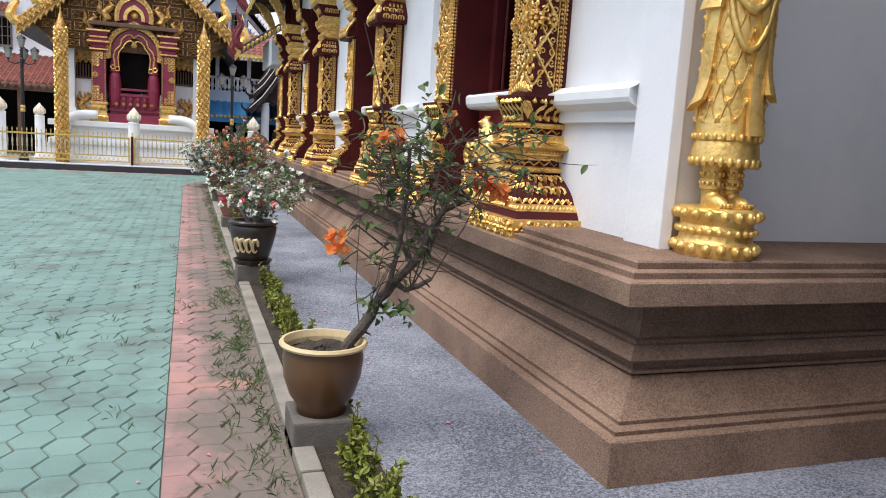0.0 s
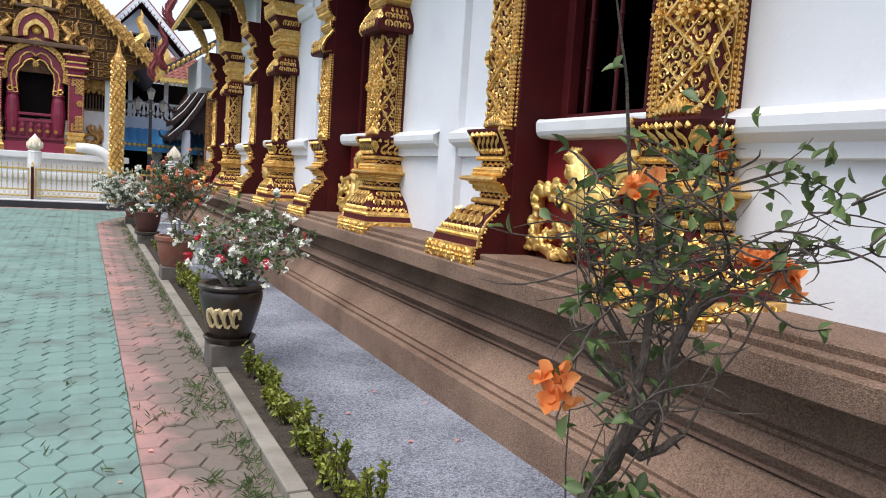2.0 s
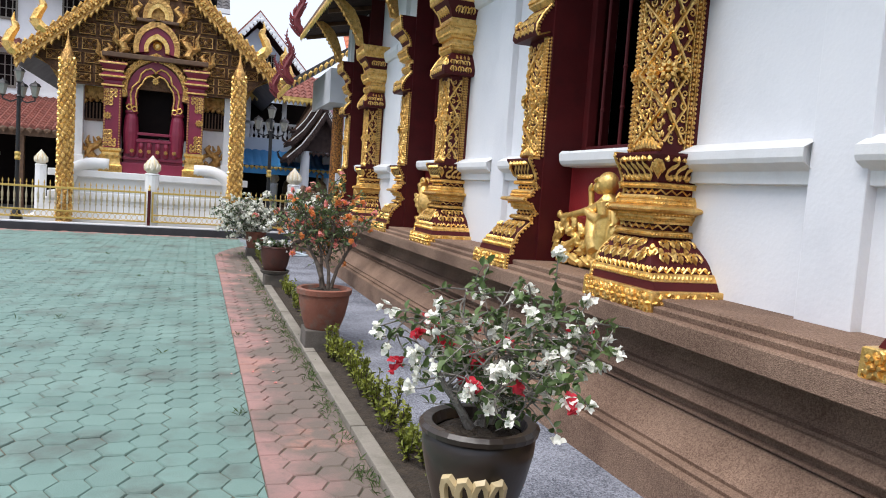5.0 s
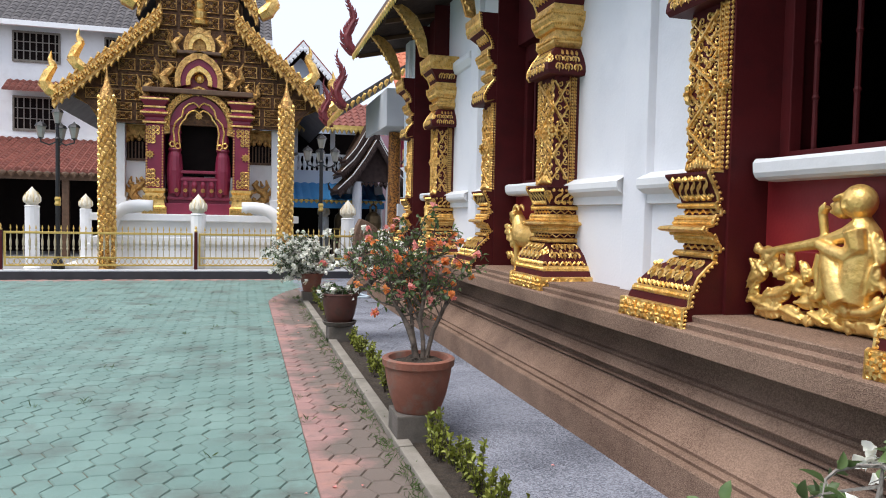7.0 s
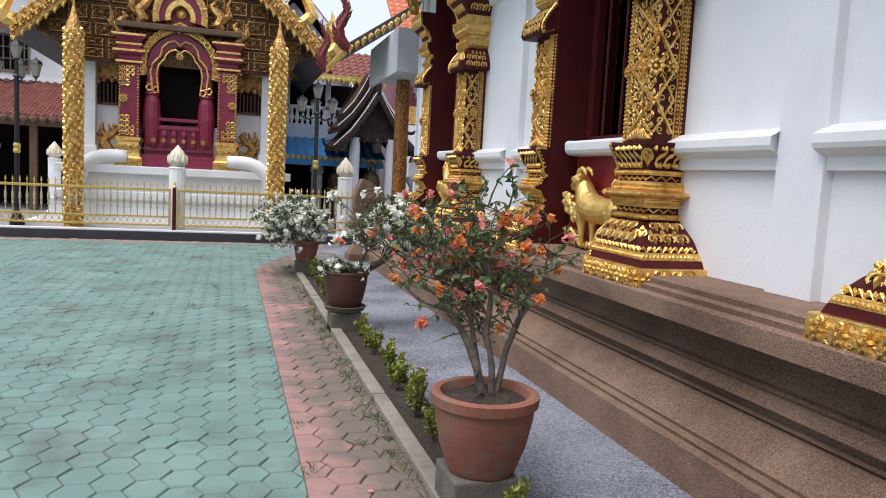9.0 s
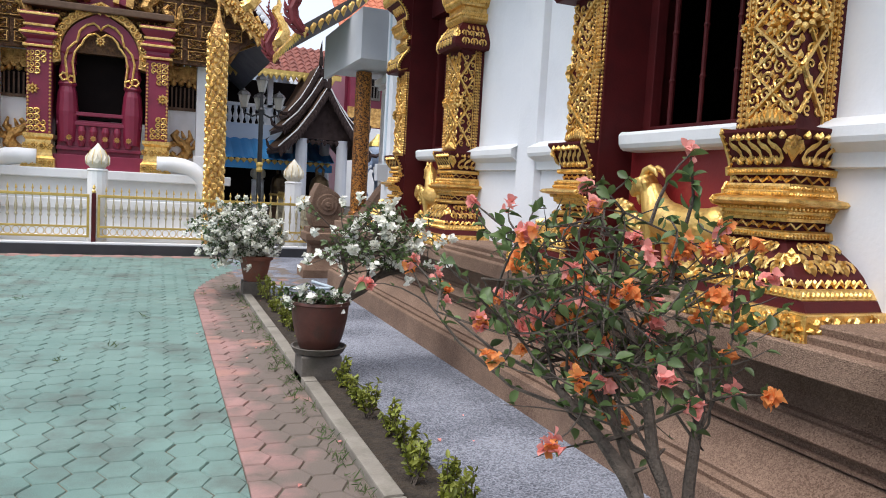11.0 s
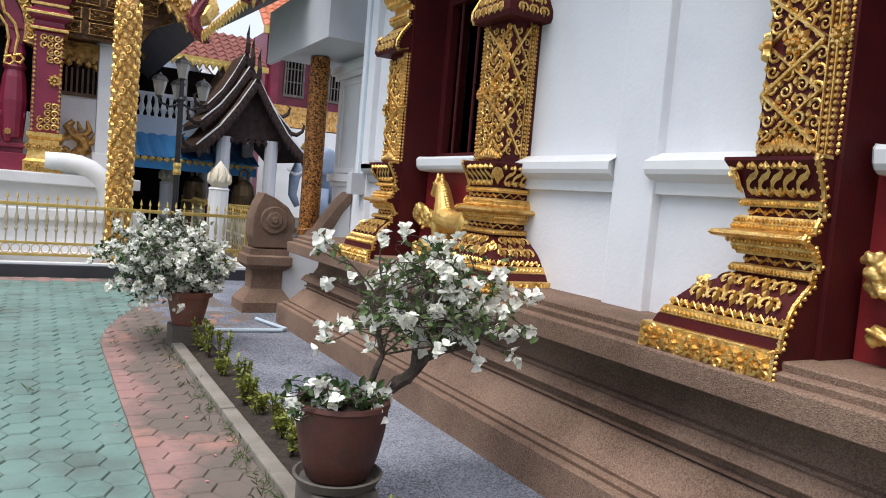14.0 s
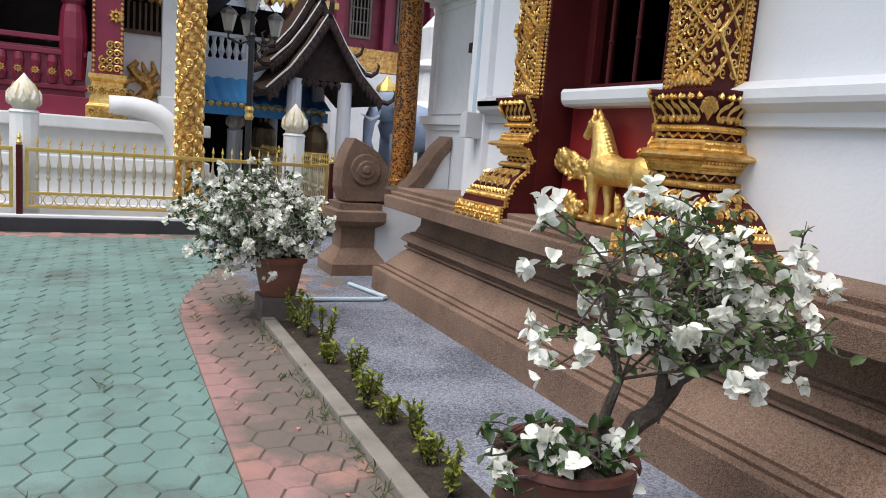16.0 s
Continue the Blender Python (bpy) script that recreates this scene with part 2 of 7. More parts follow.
def lathe(bm, prof, n=20, cx=0.0, cy=0.0, phase=0.0):
    return loft(bm, [[(cx + r * math.cos(phase + 2 * math.pi * i / n), cy + r * math.sin(phase + 2 * math.pi * i / n), z) for i in range(n)] for r, z in prof])


def tube(bm, pts, radii, n=6):
    """A swept tube through points with a radius each."""
    pts = [Vector(p) for p in pts]
    rings = []
    for i, p in enumerate(pts):
        d = (pts[min(i + 1, len(pts) - 1)] - pts[max(i - 1, 0)]).normalized()
        a = d.orthogonal().normalized() if i == 0 else (u - d * u.dot(d)).normalized()
        u = a
        b = d.cross(a)
        r = radii[i] if isinstance(radii, (list, tuple)) else radii
        rings.append([p + r * (math.cos(2 * math.pi * k / n) * a + math.sin(2 * math.pi * k / n) * b) for k in range(n)])
    return loft(bm, rings)


def ball(bm, c, r, rot=(0, 0, 0), sub=2):
    m = Matrix.Translation(c) @ Euler([radians(a) for a in rot]).to_matrix().to_4x4() @ Matrix.Diagonal((*(r if isinstance(r, (tuple, list)) else (r, r, r)), 1))
    bmesh.ops.create_icosphere(bm, subdivisions=sub, radius=1.0, matrix=m)
    return bm


def stud(bm, c, right, up, out, w, h, d, low=0.1):
    """A raised leaf or bead: a six-sided dome on a face, drawn to a point at its top."""
    c, right, up, out = Vector(c), Vector(right), Vector(up), Vector(out)
    ring = ((0, -.5), (.42, -.3), (.5, -low), (0, .5), (-.5, -low), (-.42, -.3))
    lo = [bm.verts.new(c + right * w * x + up * h * y - out * .002) for x, y in ring]
    hi = [bm.verts.new(c + right * w * x * .55 + up * h * (y * .55 - low * .3) + out * d * .85) for x, y in ring]
    for i in range(6):
        bm.faces.new((lo[i], lo[(i + 1) % 6], hi[(i + 1) % 6], hi[i]))
    bm.faces.new(hi)


def stud_row(bm, a, b, n, up, out, h, d, fill=0.9):
    a, b = Vector(a), Vector(b)
    r = (b - a) / n
    for i in range(n):
        stud(bm, a + r * (i + 0.5), r.normalized(), up, out, r.length * fill, h, d)


def rosette(bm, c, right, up, out, r, d, petals=8):
    c, right, up, out = Vector(c), Vector(right), Vector(up), Vector(out)
    for i in range(petals):
        a = 2 * math.pi * i / petals
        e = right * math.cos(a) + up * math.sin(a)
        stud(bm, c + e * r * 0.6, e.cross(out), e, out, r * 0.62, r * 0.8, d)
    stud(bm, c + out * d * 0.5, right, up, out, r * 0.6, r * 0.6, d, 0.0)


def bar(bm, a, b, out, w, d):
    """A raised strip on a face, from a to b."""
    a, b, out = Vector(a), Vector(b), Vector(out)
    s = (b - a).normalized().cross(out) * w / 2
    lo = [a - s - out * .002, a + s - out * .002, b + s - out * .002, b - s - out * .002]
    s2 = s * 0.55
    hi = [a - s2 + out * d, a + s2 + out * d, b + s2 + out * d, b - s2 + out * d]
    loft(bm, [lo, hi])


def scroll(bm, c, right, up, out, r, w, d, turns=1.3, start=0.0, n=12):
    """A curl of tapering gold tube on a face."""
    c, right, up, out = Vector(c), Vector(right), Vector(up), Vector(out)
    pts, rad = [], []
    for i in range(n):
        k = i / (n - 1)
        a = start + k * turns * 2 * math.pi
        q = r * (1 - 0.8 * k)
        pts.append(c + right * q * math.cos(a) + up * q * math.sin(a) + out * d * 0.4)
        rad.append(w * (1 - 0.5 * k))
    tube(bm, pts, rad, 5)


# ---- ground and strips ----
XP, XW, P = 2.30, 2.84, 3.997
Y0, Y1 = 2.63, 20.25
ZL = 1.02
bm = bmesh.new()
vs = [bm.verts.new(p) for p in ((-1500, -1500, -0.03), (1500, -1500, -0.03), (1500, 1500, -0.03), (-1500, 1500, -0.03))]
bm.faces.new(vs)
tagged(mesh_object("ground", bm, ground_mat), "grey earth and paving under the temple yard", "ground", kind="structure")

bm = bmesh.new()
box(bm, 1.08, 12.0, -8, 30, -0.06, 0.0)
tagged(mesh_object("gravel_strip", bm, gravel), "blue-grey washed gravel paving along the hall", "paving", kind="structure")
bm = bmesh.new()
box(bm, 1.085, 1.36, -6, 19.1, -0.05, 0.012)
planting = mesh_object("planting_bed", bm, soil)
tagged(planting, "narrow bed of dark soil behind the kerb", "planting bed", kind="structure")

kerb = thing("kerb", "low grey concrete kerb along the planting bed", "kerb", kind="structure")
for k in range(13):
    ya = -5.0 + k * 1.998
    part("kerb_stone", one_box(0.985, 1.085, ya + 0.008, min(ya + 1.985, 19.05), -0.05, 0.045, 0.01), concrete, kerb)


# ---- plinth of the hall ----
def sweep_plinth(prof):
    rings = []
    for px, py, sx, sy in ((11, Y0, 0, 1), (XP, Y0, 1, 1), (XP, Y1, 1, -1), (4.6, Y1, 0, -1)):
        rings.append([(px + sx * d, py + sy * d, z) for d, z in prof])
    b = bmesh.new()
    vs = [[b.verts.new(p) for p in r] for r in rings]
    for p, q in zip(vs, vs[1:]):
        for i in range(len(p) - 1):
            b.faces.new((p[i], q[i], q[i + 1], p[i + 1]))
    return b


plinth = thing("plinth", "moulded brown washed-stone plinth of the temple hall", "plinth", kind="structure")
part("plinth_foot", sweep_plinth([(0, -0.03), (0, .213), (.007, .222), (.050, .225), (.045, .247), (.052, .251), (.100, .254), (.096, .274), (.106, .281), (.135, .315), (.185, .375), (.225, .418), (.24, .424), (.245, .436), (.36, .438)]), stone, plinth)
part("plinth_waist", sweep_plinth([(.36, .449), (.23, .45), (.226, .466), (.252, .471), (.248, .498), (.216, .514), (.199, .521), (.196, .528), (.215, .56), (.238, .586), (.264, .588), (.266, .605), (.30, .612), (.335, .68), (.34, .75), (.34, .822)]), stone, plinth)
part("plinth_cornice", sweep_plinth([(.34, .818), (.066, .82), (.056, .826), (.052, .930), (.059, .939), (.104, .942), (.099, .971), (.106, .978), (.148, .981), (.143, 1.011), (.15, ZL), (.62, ZL), (1.1, ZL)]), stone, plinth)

# ---- hall walls ----
bays = [i * P for i in range(4)]
OPN, OPF = 4.745, 5.965
wall = thing("wall_west", "white plastered side wall of the temple hall", "wall", kind="structure")
edges = [3.16] + [e for b in bays for e in (OPN + b - 0.02, OPF + b + 0.02)] + [19.32]
for a, b in zip(edges[::2], edges[1::2]):
    part("wall_panel", one_box(XW + .02, XW + .38, a, b, 0.95, 4.75), plaster, wall)
for k in range(5):
    y = 3.115 + k * P
    part("lesene", one_box(XW - .045, XW + .03, y, y + 0.325, ZL - .005, 4.75, 0.008), plaster, wall)


def sill_strip(ya, yb):
    """White moulding on the wall with shaped ends."""
    prof = [(.0, 1.665), (.045, 1.672), (.05, 1.735), (.06, 1.742), (.115, 1.775), (.125, 1.80), (.125, 1.845), (.03, 1.895), (.0, 1.90)]
    rings = [[(XW + .02 - d * k, y, z) for d, z in prof] for y, k in ((ya + .03, .6), (ya + .022, .8), (ya, 1), (yb, 1), (yb - .022, .8), (yb - .03, .6))]
    return loft(bmesh.new(), [list(r) for r in rings])


def upper_strip(ya, yb):
    prof = [(.0, 3.52), (.04, 3.53), (.09, 3.60), (.09, 3.66), (.05, 3.70), (.0, 3.71)]
    return loft(bmesh.new(), [[(XW + .02 - d, y, z) for d, z in prof] for y in (ya, yb)])


for k in range(5):
    y = 3.115 + k * P
    for a, b in ((y + .305, y + 1.31), (y - .82, y + .03)):
        if a > 3 and b < 19.4:
            part("sill_moulding", sill_strip(a + .004, b - .004), white_paint, wall)
            part("upper_moulding", upper_strip(a + .004, b - .004), white_paint, wall)
part("sill_moulding", sill_strip(18.70, 19.15), white_paint, wall)

front = thing("wall_south", "white plastered end wall of the temple hall", "wall", kind="structure")
part("wall_face", one_box(XW + .38, 11, 3.5, 3.85, .95, 4.75), plaster, front)
part("corner_pier", one_box(XW + .03, XW + .38, 3.165, 3.84, .95, 4.75), plaster, front)
# Room surfaces are painted near black, so the hall's shade is in the colour.
inside = thing("hall_interior", "room behind the window bars with its shade painted near black", "room", kind="structure")
part("back_wall", one_box(7.0, 7.2, 3.9, 19.3, 1, 4.75), painted_dark, inside)
part("inner_floor", one_box(XW + .4, 7.0, 3.9, 19.3, .98, 1.0), painted_dark, inside)
part("end_wall", one_box(XW + .4, 7.0, 19.0, 19.3, 1, 4.75), painted_dark, inside)
tagged(mesh_object("ceiling", one_box(XW + .1, 7.2, 3.5, 19.3, 4.76, 4.9), dark_wood), "dark timber ceiling of the hall", "ceiling", kind="structure")
part("north_face", one_box(XW + .06, 11, 19.321, 19.6, .95, 4.75), plaster, front)

# hall roof with deep eaves
eave = thing("hall_roof", "dark tiled hall roof with gilded eave boards", "roof", kind="structure")


def slope(bm, xa, za, xb, zb, ya, yb, t):
    loft(bm, [[(xa, y, za), (xb, y, zb), (xb, y, zb + t), (xa, y, za + t)] for y in (ya, yb)])
    return bm


part("roof_slope", slope(bmesh.new(), 1.95, 4.52, 7, 8.6, 2.2, 19.9, .12), dark_tile, eave)
part("soffit", slope(bmesh.new(), 1.98, 4.44, 3.2, 4.72, 2.25, 19.85, .03), dark_wood, eave)
b = bmesh.new()
slope(b, 1.9, 4.40, 1.95, 4.62, 2.2, 19.92, .02)
part("eave_board", b, brown_wood, eave)
b = bmesh.new()
for k in range(120):
    stud(b, (1.905, 2.3 + k * .147, 4.42), (0, 1, 0), (0, 0, -1), (-1, 0, 0), .13, .16, .03)
part("gilt_fringe", b, gold, eave)
for k in range(14):
    y = 3.4 + k * 1.25
    part("rafter", slope(bmesh.new(), 2.0, 4.38, 3.0, 4.60, y, y + .07, .06), brown_wood, eave)


# ---- pilasters ----
DY, DV = 0.722, 0.455
GOLD_L = [("base_band", [(.925, .0), (.93, 0), (1.05, .004), (1.056, .012)], gold, 0),
          ("fillet", [(1.056, .04), (1.10, .045)], red, 0),
          ("bead_band", [(1.10, .05), (1.105, .046), (1.14, .052), (1.146, .06)], gold, 0),
          ("cyma", [(1.146, .068), (1.19, .078), (1.23, .10), (1.28, .15), (1.325, .205), (1.335, .21)], red, 0),
          ("collar", [(1.335, .195), (1.34, .185), (1.368, .19), (1.375, .20)], gold, 0),
          ("neck", [(1.375, .232), (1.415, .232)], red, 0),
          ("waist_band", [(1.415, .205), (1.43, .20), (1.45, .185), (1.462, .185), (1.48, .165), (1.488, .125), (1.50, .112), (1.515, .125), (1.525, .18), (1.55, .182), (1.575, .195), (1.585, .2)], gold, 0),
          ("upper_neck", [(1.585, .23), (1.625, .23)], red, 0),
          ("upper_collar", [(1.625, .20), (1.655, .195), (1.66, .21)], gold, 0),
          ("lotus_capital", [(1.66, .215), (1.70, .205), (1.76, .175), (1.82, .14), (1.835, .14)], red, 0),
          ("shaft", [(1.835, .232), (2.83, .235)], red, 0),
          ("lotus_bell", [(2.80, .135), (2.83, .118), (2.88, .122), (2.96, .165), (3.05, .235)], red, 0),
          ("cornice_band", [(3.05, .245), (3.09, .205), (3.15, .205), (3.16, .24), (3.205, .24), (3.21, .205), (3.29, .155), (3.36, .15), (3.37, .195), (3.42, .195)], gold, 0),
          ("flared_cap", [(3.42, .20), (3.50, .165), (3.58, .09)], red, 0),
          ("abacus", [(3.58, .075), (3.60, .065), (3.72, .05), (3.76, .05)], gold, 0)]


bm = bmesh.new()
stud(bm, (0, 0, 0), (1, 0, 0), (0, 0, 1), (0, -1, 0), 1, 1, 1)
LEAF = bpy.data.meshes.new("leaf")
bmesh.ops.recalc_face_normals(bm, faces=bm.faces)
bm.to_mesh(LEAF)
bm.free()
LEAF.materials.append(gold)


def shared(name, bm):
    me = bpy.data.meshes.new(name)
    bmesh.ops.recalc_face_normals(bm, faces=bm.faces)
    bm.to_mesh(me)
    bm.free()
    me.materials.append(gold)
    return me


def floret_mesh():
    """A hanging drop between two outward curls, one unit wide and high."""
    b = bmesh.new()
    stud(b, (0, 0, -.08), (1, 0, 0), (0, 0, -1), (0, -1, 0), .34, .84, .9)
    stud(b, (0, -.3, .34), (1, 0, 0), (0, 0, 1), (0, -1, 0), .3, .36, .6)
    for e in (-1, 1):
        tube(b, [(e * x, -y, z) for x, y, z in ((.04, .3, .3), (.2, .5, .42), (.4, .55, .22), (.46, .5, -.08), (.34, .4, -.26), (.26, .4, -.1))], [.08, .11, .12, .11, .09, .03], 5)
    return shared("floret", b)


def s_scroll_mesh():
    """An upright S of tapering stem with a curl at each end and a flower at its foot."""
    b = bmesh.new()
    pts = [(-.10, .34), (-.28, .36), (-.34, .22), (-.2, .1), (.06, .02), (.26, -.12), (.3, -.3), (.12, -.42), (-.12, -.38), (-.1, -.26)]
    tube(b, [(x, -.45, z) for x, z in pts], [.05, .085, .105, .11, .11, .11, .105, .10, .09, .05], 5)
    stud(b, (.05, -.1, .40), (1, 0, 0), (0, 0, 1), (0, -1, 0), .3, .24, .9)
    stud(b, (-.36, -.1, -.36), (1, 0, 0), (0, 0, 1), (0, -1, 0), .26, .2, .8)
    return shared("scroll_ornament", b)


def cartouche_mesh():
    b = bmesh.new()
    stud(b, (0, 0, -.14), (1, 0, 0), (0, 0, -1), (0, -1, 0), .8, .72, .8)
    stud(b, (0, 0, .26), (1, 0, 0), (0, 0, 1), (0, -1, 0), .66, .5, .9)
    stud(b, (0, -.6, .12), (1, 0, 0), (0, 0, 1), (0, -1, 0), .36, .3, .7)
    for e in (-1, 1):
        tube(b, [(e * .1, -.5, .08), (e * .36, -.5, .12), (e * .46, -.45, -.06), (e * .3, -.45, -.2)], [.07, .09, .08, .04], 5)
    return shared("corner_leaf", b)


FLORET, S_SCROLL, CARTOUCHE = floret_mesh(), s_scroll_mesh(), cartouche_mesh()


def build_pilaster(sgn):
    """A carved pilaster. Its inner side lies on the window opening; sgn +1: it spreads towards +y."""
    top = thing("pilaster", "red window pilaster overlaid with carved gilt leaf ornament", "pilaster", "window pilasters of the hall")
    F, S, UP = Vector((-1, 0, 0)), Vector((0, sgn, 0)), Vector((0, 0, 1))

    def wide(z):
        """Breadth along the wall: the outer side sweeps in above the foot."""
        return DY - .13 * min(1, max(0, (z - 1.056) / .28))

    def q(u, v, z):
        return (-v, sgn * u, z)

    for name, levels, material, _ in GOLD_L:
        b = bmesh.new()
        loft(b, [[q(0, -.03, z), q(wide(z) - d, -.03, z), q(wide(z) - d, DV - d, z), q(0, DV - d, z)] for z, d in levels])
        b.faces.ensure_lookup_table()
        for i in range(4 * (len(levels) - 1)):
            b.faces[i].material_index = 1 if i % 4 == 3 else 0
        part(name, b, [material, red], top)
    # inner edge beading that follows the profile, on the window side
    b = bmesh.new()
    prof = [(z, d) for _, lv, _, _ in GOLD_L for z, d in lv if not 1.84 < z < 2.79]
    for (z0, d0), (z1, d1) in zip(prof, prof[1:]):
        if z1 - z0 > .012 and z1 - z0 < .2:
            n = max(1, int((z1 - z0) / .022))
            for k in range(n):
                t = (k + .5) / n
                stud(b, q(-.001, DV - d0 - (d1 - d0) * t - .014, z0 + (z1 - z0) * t), (1, 0, 0), UP, -S, .026, .024, .008, 0)
                stud(b, q(.012, DV - d0 - (d1 - d0) * t, z0 + (z1 - z0) * t), S, UP, F, .024, .024, .01, 0)
    for lo_, hi_ in ((0, 1.84), (2.79, 9)):
        run = [q(.006, DV - d + .003, z) for z, d in prof if lo_ < z < hi_]
        tube(b, run, .0105, 5)
    tagged(part("edge_beading", b, gold, top), kind="stuff")
    # carved flower band on the base
    b = bmesh.new()
    for k in range(6):
        rosette(b, q(.065 + k * .118, DV - .003, .99), S, UP, F, .056, .024)
        if k < 5:
            stud(b, q(.124 + k * .118, DV - .003, 1.02), S, UP, F, .03, .05, .02)
            stud(b, q(.124 + k * .118, DV - .003, .955), S, UP, F, .03, .04, .02)
    for k in range(4):
        rosette(b, q(DY - .003, .06 + k * .112, .99), F, UP, S, .054, .022)
    for k in range(13):
        scroll(b, q(.03 + k * .055, DV - .002, .955 + .07 * (k % 2)), S, UP, F, .024, .009, .02, 1.1, k * 1.3)
    for k in range(7):
        scroll(b, q(DY - .002, .03 + k * .06, .955 + .07 * (k % 2)), F, UP, S, .024, .009, .02, 1.1, k * 1.3)
    tagged(part("flower_band", b, gold, top), kind="stuff")
    # rows of small studs
    b = bmesh.new()
    for z, d, n, h in ((1.122, .05, 26, .03), (1.168, .072, 18, .034), (1.352, .187, 22, .024), (1.44, .192, 24, .022), (1.474, .17, 20, .026), (1.537, .18, 24, .02), (1.565, .188, 22, .022), (1.64, .198, 22, .022),
                       (3.12, .205, 22, .03), (3.25, .18, 20, .05), (3.33, .15, 22, .03), (3.66, .06, 20, .09)):
        stud_row(b, q(.015, DV - d, z), q(wide(z) - d, DV - d, z), n, UP, F, h, .012)
        stud_row(b, q(wide(z) - d, DV - d, z), q(wide(z) - d, .0, z), max(4, int(n * .6)), UP, S, h, .012)
    tagged(part("beading", b, gold, top), kind="stuff")
    # florets and scrolls on the curved red faces, each a piece of its own
    def piece(name, me, c, right, up, w, h, d):
        o = new(name, me)
        o.parent = top
        out = Vector(up).cross(Vector(right)).normalized()
        if out.dot(F + S) < 0:
            out = -out
        c, right, up, out = Vector(c), Vector(right) * w, Vector(up) * h, out * -d
        o.matrix_basis = Matrix(((right.x, out.x, up.x, c.x), (right.y, out.y, up.y, c.y), (right.z, out.z, up.z, c.z), (0, 0, 0, 1)))

    def row(name, me, zc, dc, n, w, h, d, tilt, shift=0.0):
        """One row round the front and the outer side; tilt leans its head back on a slope."""
        u1, v1 = wide(zc) - dc, DV - dc
        n = n if zc < 1.25 else max(4, n - 1)
        for k in range(n):
            piece(name, me, q(.05 + (k + .5 + shift) * (u1 - .11) / n, v1 + .001, zc), S, (UP - F * tilt).normalized(), w, h, d)
        m = max(3, round(n * .62))
        for k in range(m):
            piece(name, me, q(u1 + .001, .015 + (k + .5 + shift) * (v1 - .075) / m, zc), F, (UP - S * tilt).normalized(), w, h, d)

    def boss(zc, dc, w, h, tilt):
        piece("corner_leaf", CARTOUCHE, q(wide(zc) - dc - .006, DV - dc - .006, zc), (S - F).normalized(), (UP - (S + F) * tilt * .7).normalized(), w, h, .03)

    row("floret", FLORET, 1.290, .158, 4, .098, .074, .030, 1.15), row("floret", FLORET, 1.220, .092, 5, .096, .078, .030, .75, .1)
    row("bud", LEAF, 1.258, .122, 5, .028, .056, .024, .95, .5)
    boss(1.255, .125, .075, .13, .9)
    row("scroll_ornament", S_SCROLL, 1.748, .182, 6, .088, .145, .028, -.42), row("bud", LEAF, 1.800, .153, 6, .034, .042, .024, -.5, .42), row("bud", LEAF, 1.69, .206, 6, .034, .046, .024, -.3, .1), boss(1.752, .180, .085, .16, -.4)
    row("floret", FLORET, 2.855, .121, 6, .074, .07, .02, .1), row("floret", FLORET, 2.93, .15, 6, .074, .07, .02, .5, .2), row("bud", LEAF, 3.0, .20, 7, .03, .07, .02, .8), boss(2.92, .145, .07, .14, .4)
    row("floret", FLORET, 3.50, .162, 6, .08, .10, .022, -.6)
    # running wave and neck scrolls
    wave = bmesh.new()
    for zc, dc, step, h in ((1.163, .066, .052, .016), (1.395, .230, .075, .013), (1.605, .228, .075, .013)):
        u1, v1 = wide(zc) - dc, DV - dc
        n = max(4, round(u1 / step)) * 4
        tube(wave, [q(.012 + (u1 - .012) * i / n, v1 + .003, zc + h * math.sin(i * math.pi / 2)) for i in range(n + 1)], .0062, 4)
        m = max(3, round(v1 / step)) * 4
        tube(wave, [q(u1 + .003, v1 - v1 * i / m, zc + h * math.sin(i * math.pi / 2)) for i in range(m + 1)], .0062, 4)
        for i in range(0, n, 2):
            stud(wave, q(.012 + (u1 - .012) * (i + 1) / n, v1, zc), S, UP, F, .016, .016, .01, 0)
    tagged(part("wave_scroll", wave, gold, top), kind="stuff")
    # shaft: borders, lattice bars and flowers
    b = bmesh.new()
    u1, v1 = wide(2) - .233, DV - .233
    for k in range(34):
        z = 1.86 + k * .028
        for u in (.018, .052):
            stud(b, q(u, v1, z), S, UP, F, .028, .03, .014, 0)
        stud(b, q(u1, .018, z), F, UP, S, .028, .03, .014, 0)
        stud(b, q(u1, .05, z), F, UP, S, .026, .03, .014, 0)
        stud(b, q(.0, v1 - .016, z), F, UP, -S, .026, .03, .012, 0)
    for u in (.035, .072):
        bar(b, q(u, v1, 1.84), q(u, v1, 2.80), F, .01, .012)
    for v in (.034, .072):
        bar(b, q(u1, v, 1.84), q(u1, v, 2.80), S, .01, .012)
    tagged(part("shaft_border", b, gold, top), kind="stuff")
    zm = (1.90, 2.11, 2.32, 2.53, 2.76)
    for i, (za, zb) in enumerate(zip(zm, zm[1:])):
        ua, ub = (.09, u1 - .004) if i % 2 == 0 else (u1 - .004, .09)
        b = bmesh.new()
        bar(b, q(ua, v1, za), q(ub, v1, zb), F, .024, .02)
        part("lattice_bar", b, gold, top)
        va, vb = (.085, v1 - .004) if i % 2 == 0 else (v1 - .004, .085)
        b = bmesh.new()
        bar(b, q(u1, va, za), q(u1, vb, zb), S, .024, .02)
        part("lattice_bar", b, gold, top)
        va, vb = vb, va
        b = bmesh.new()
        bar(b, q(u1, va, za), q(u1, vb, zb), S, .016, .014)
        part("lattice_bar", b, gold, top)
        ua, ub = ub, ua
        b = bmesh.new()
        bar(b, q(ua, v1, za), q(ub, v1, zb), F, .016, .014)
        part("lattice_bar", b, gold, top)
    b = bmesh.new()
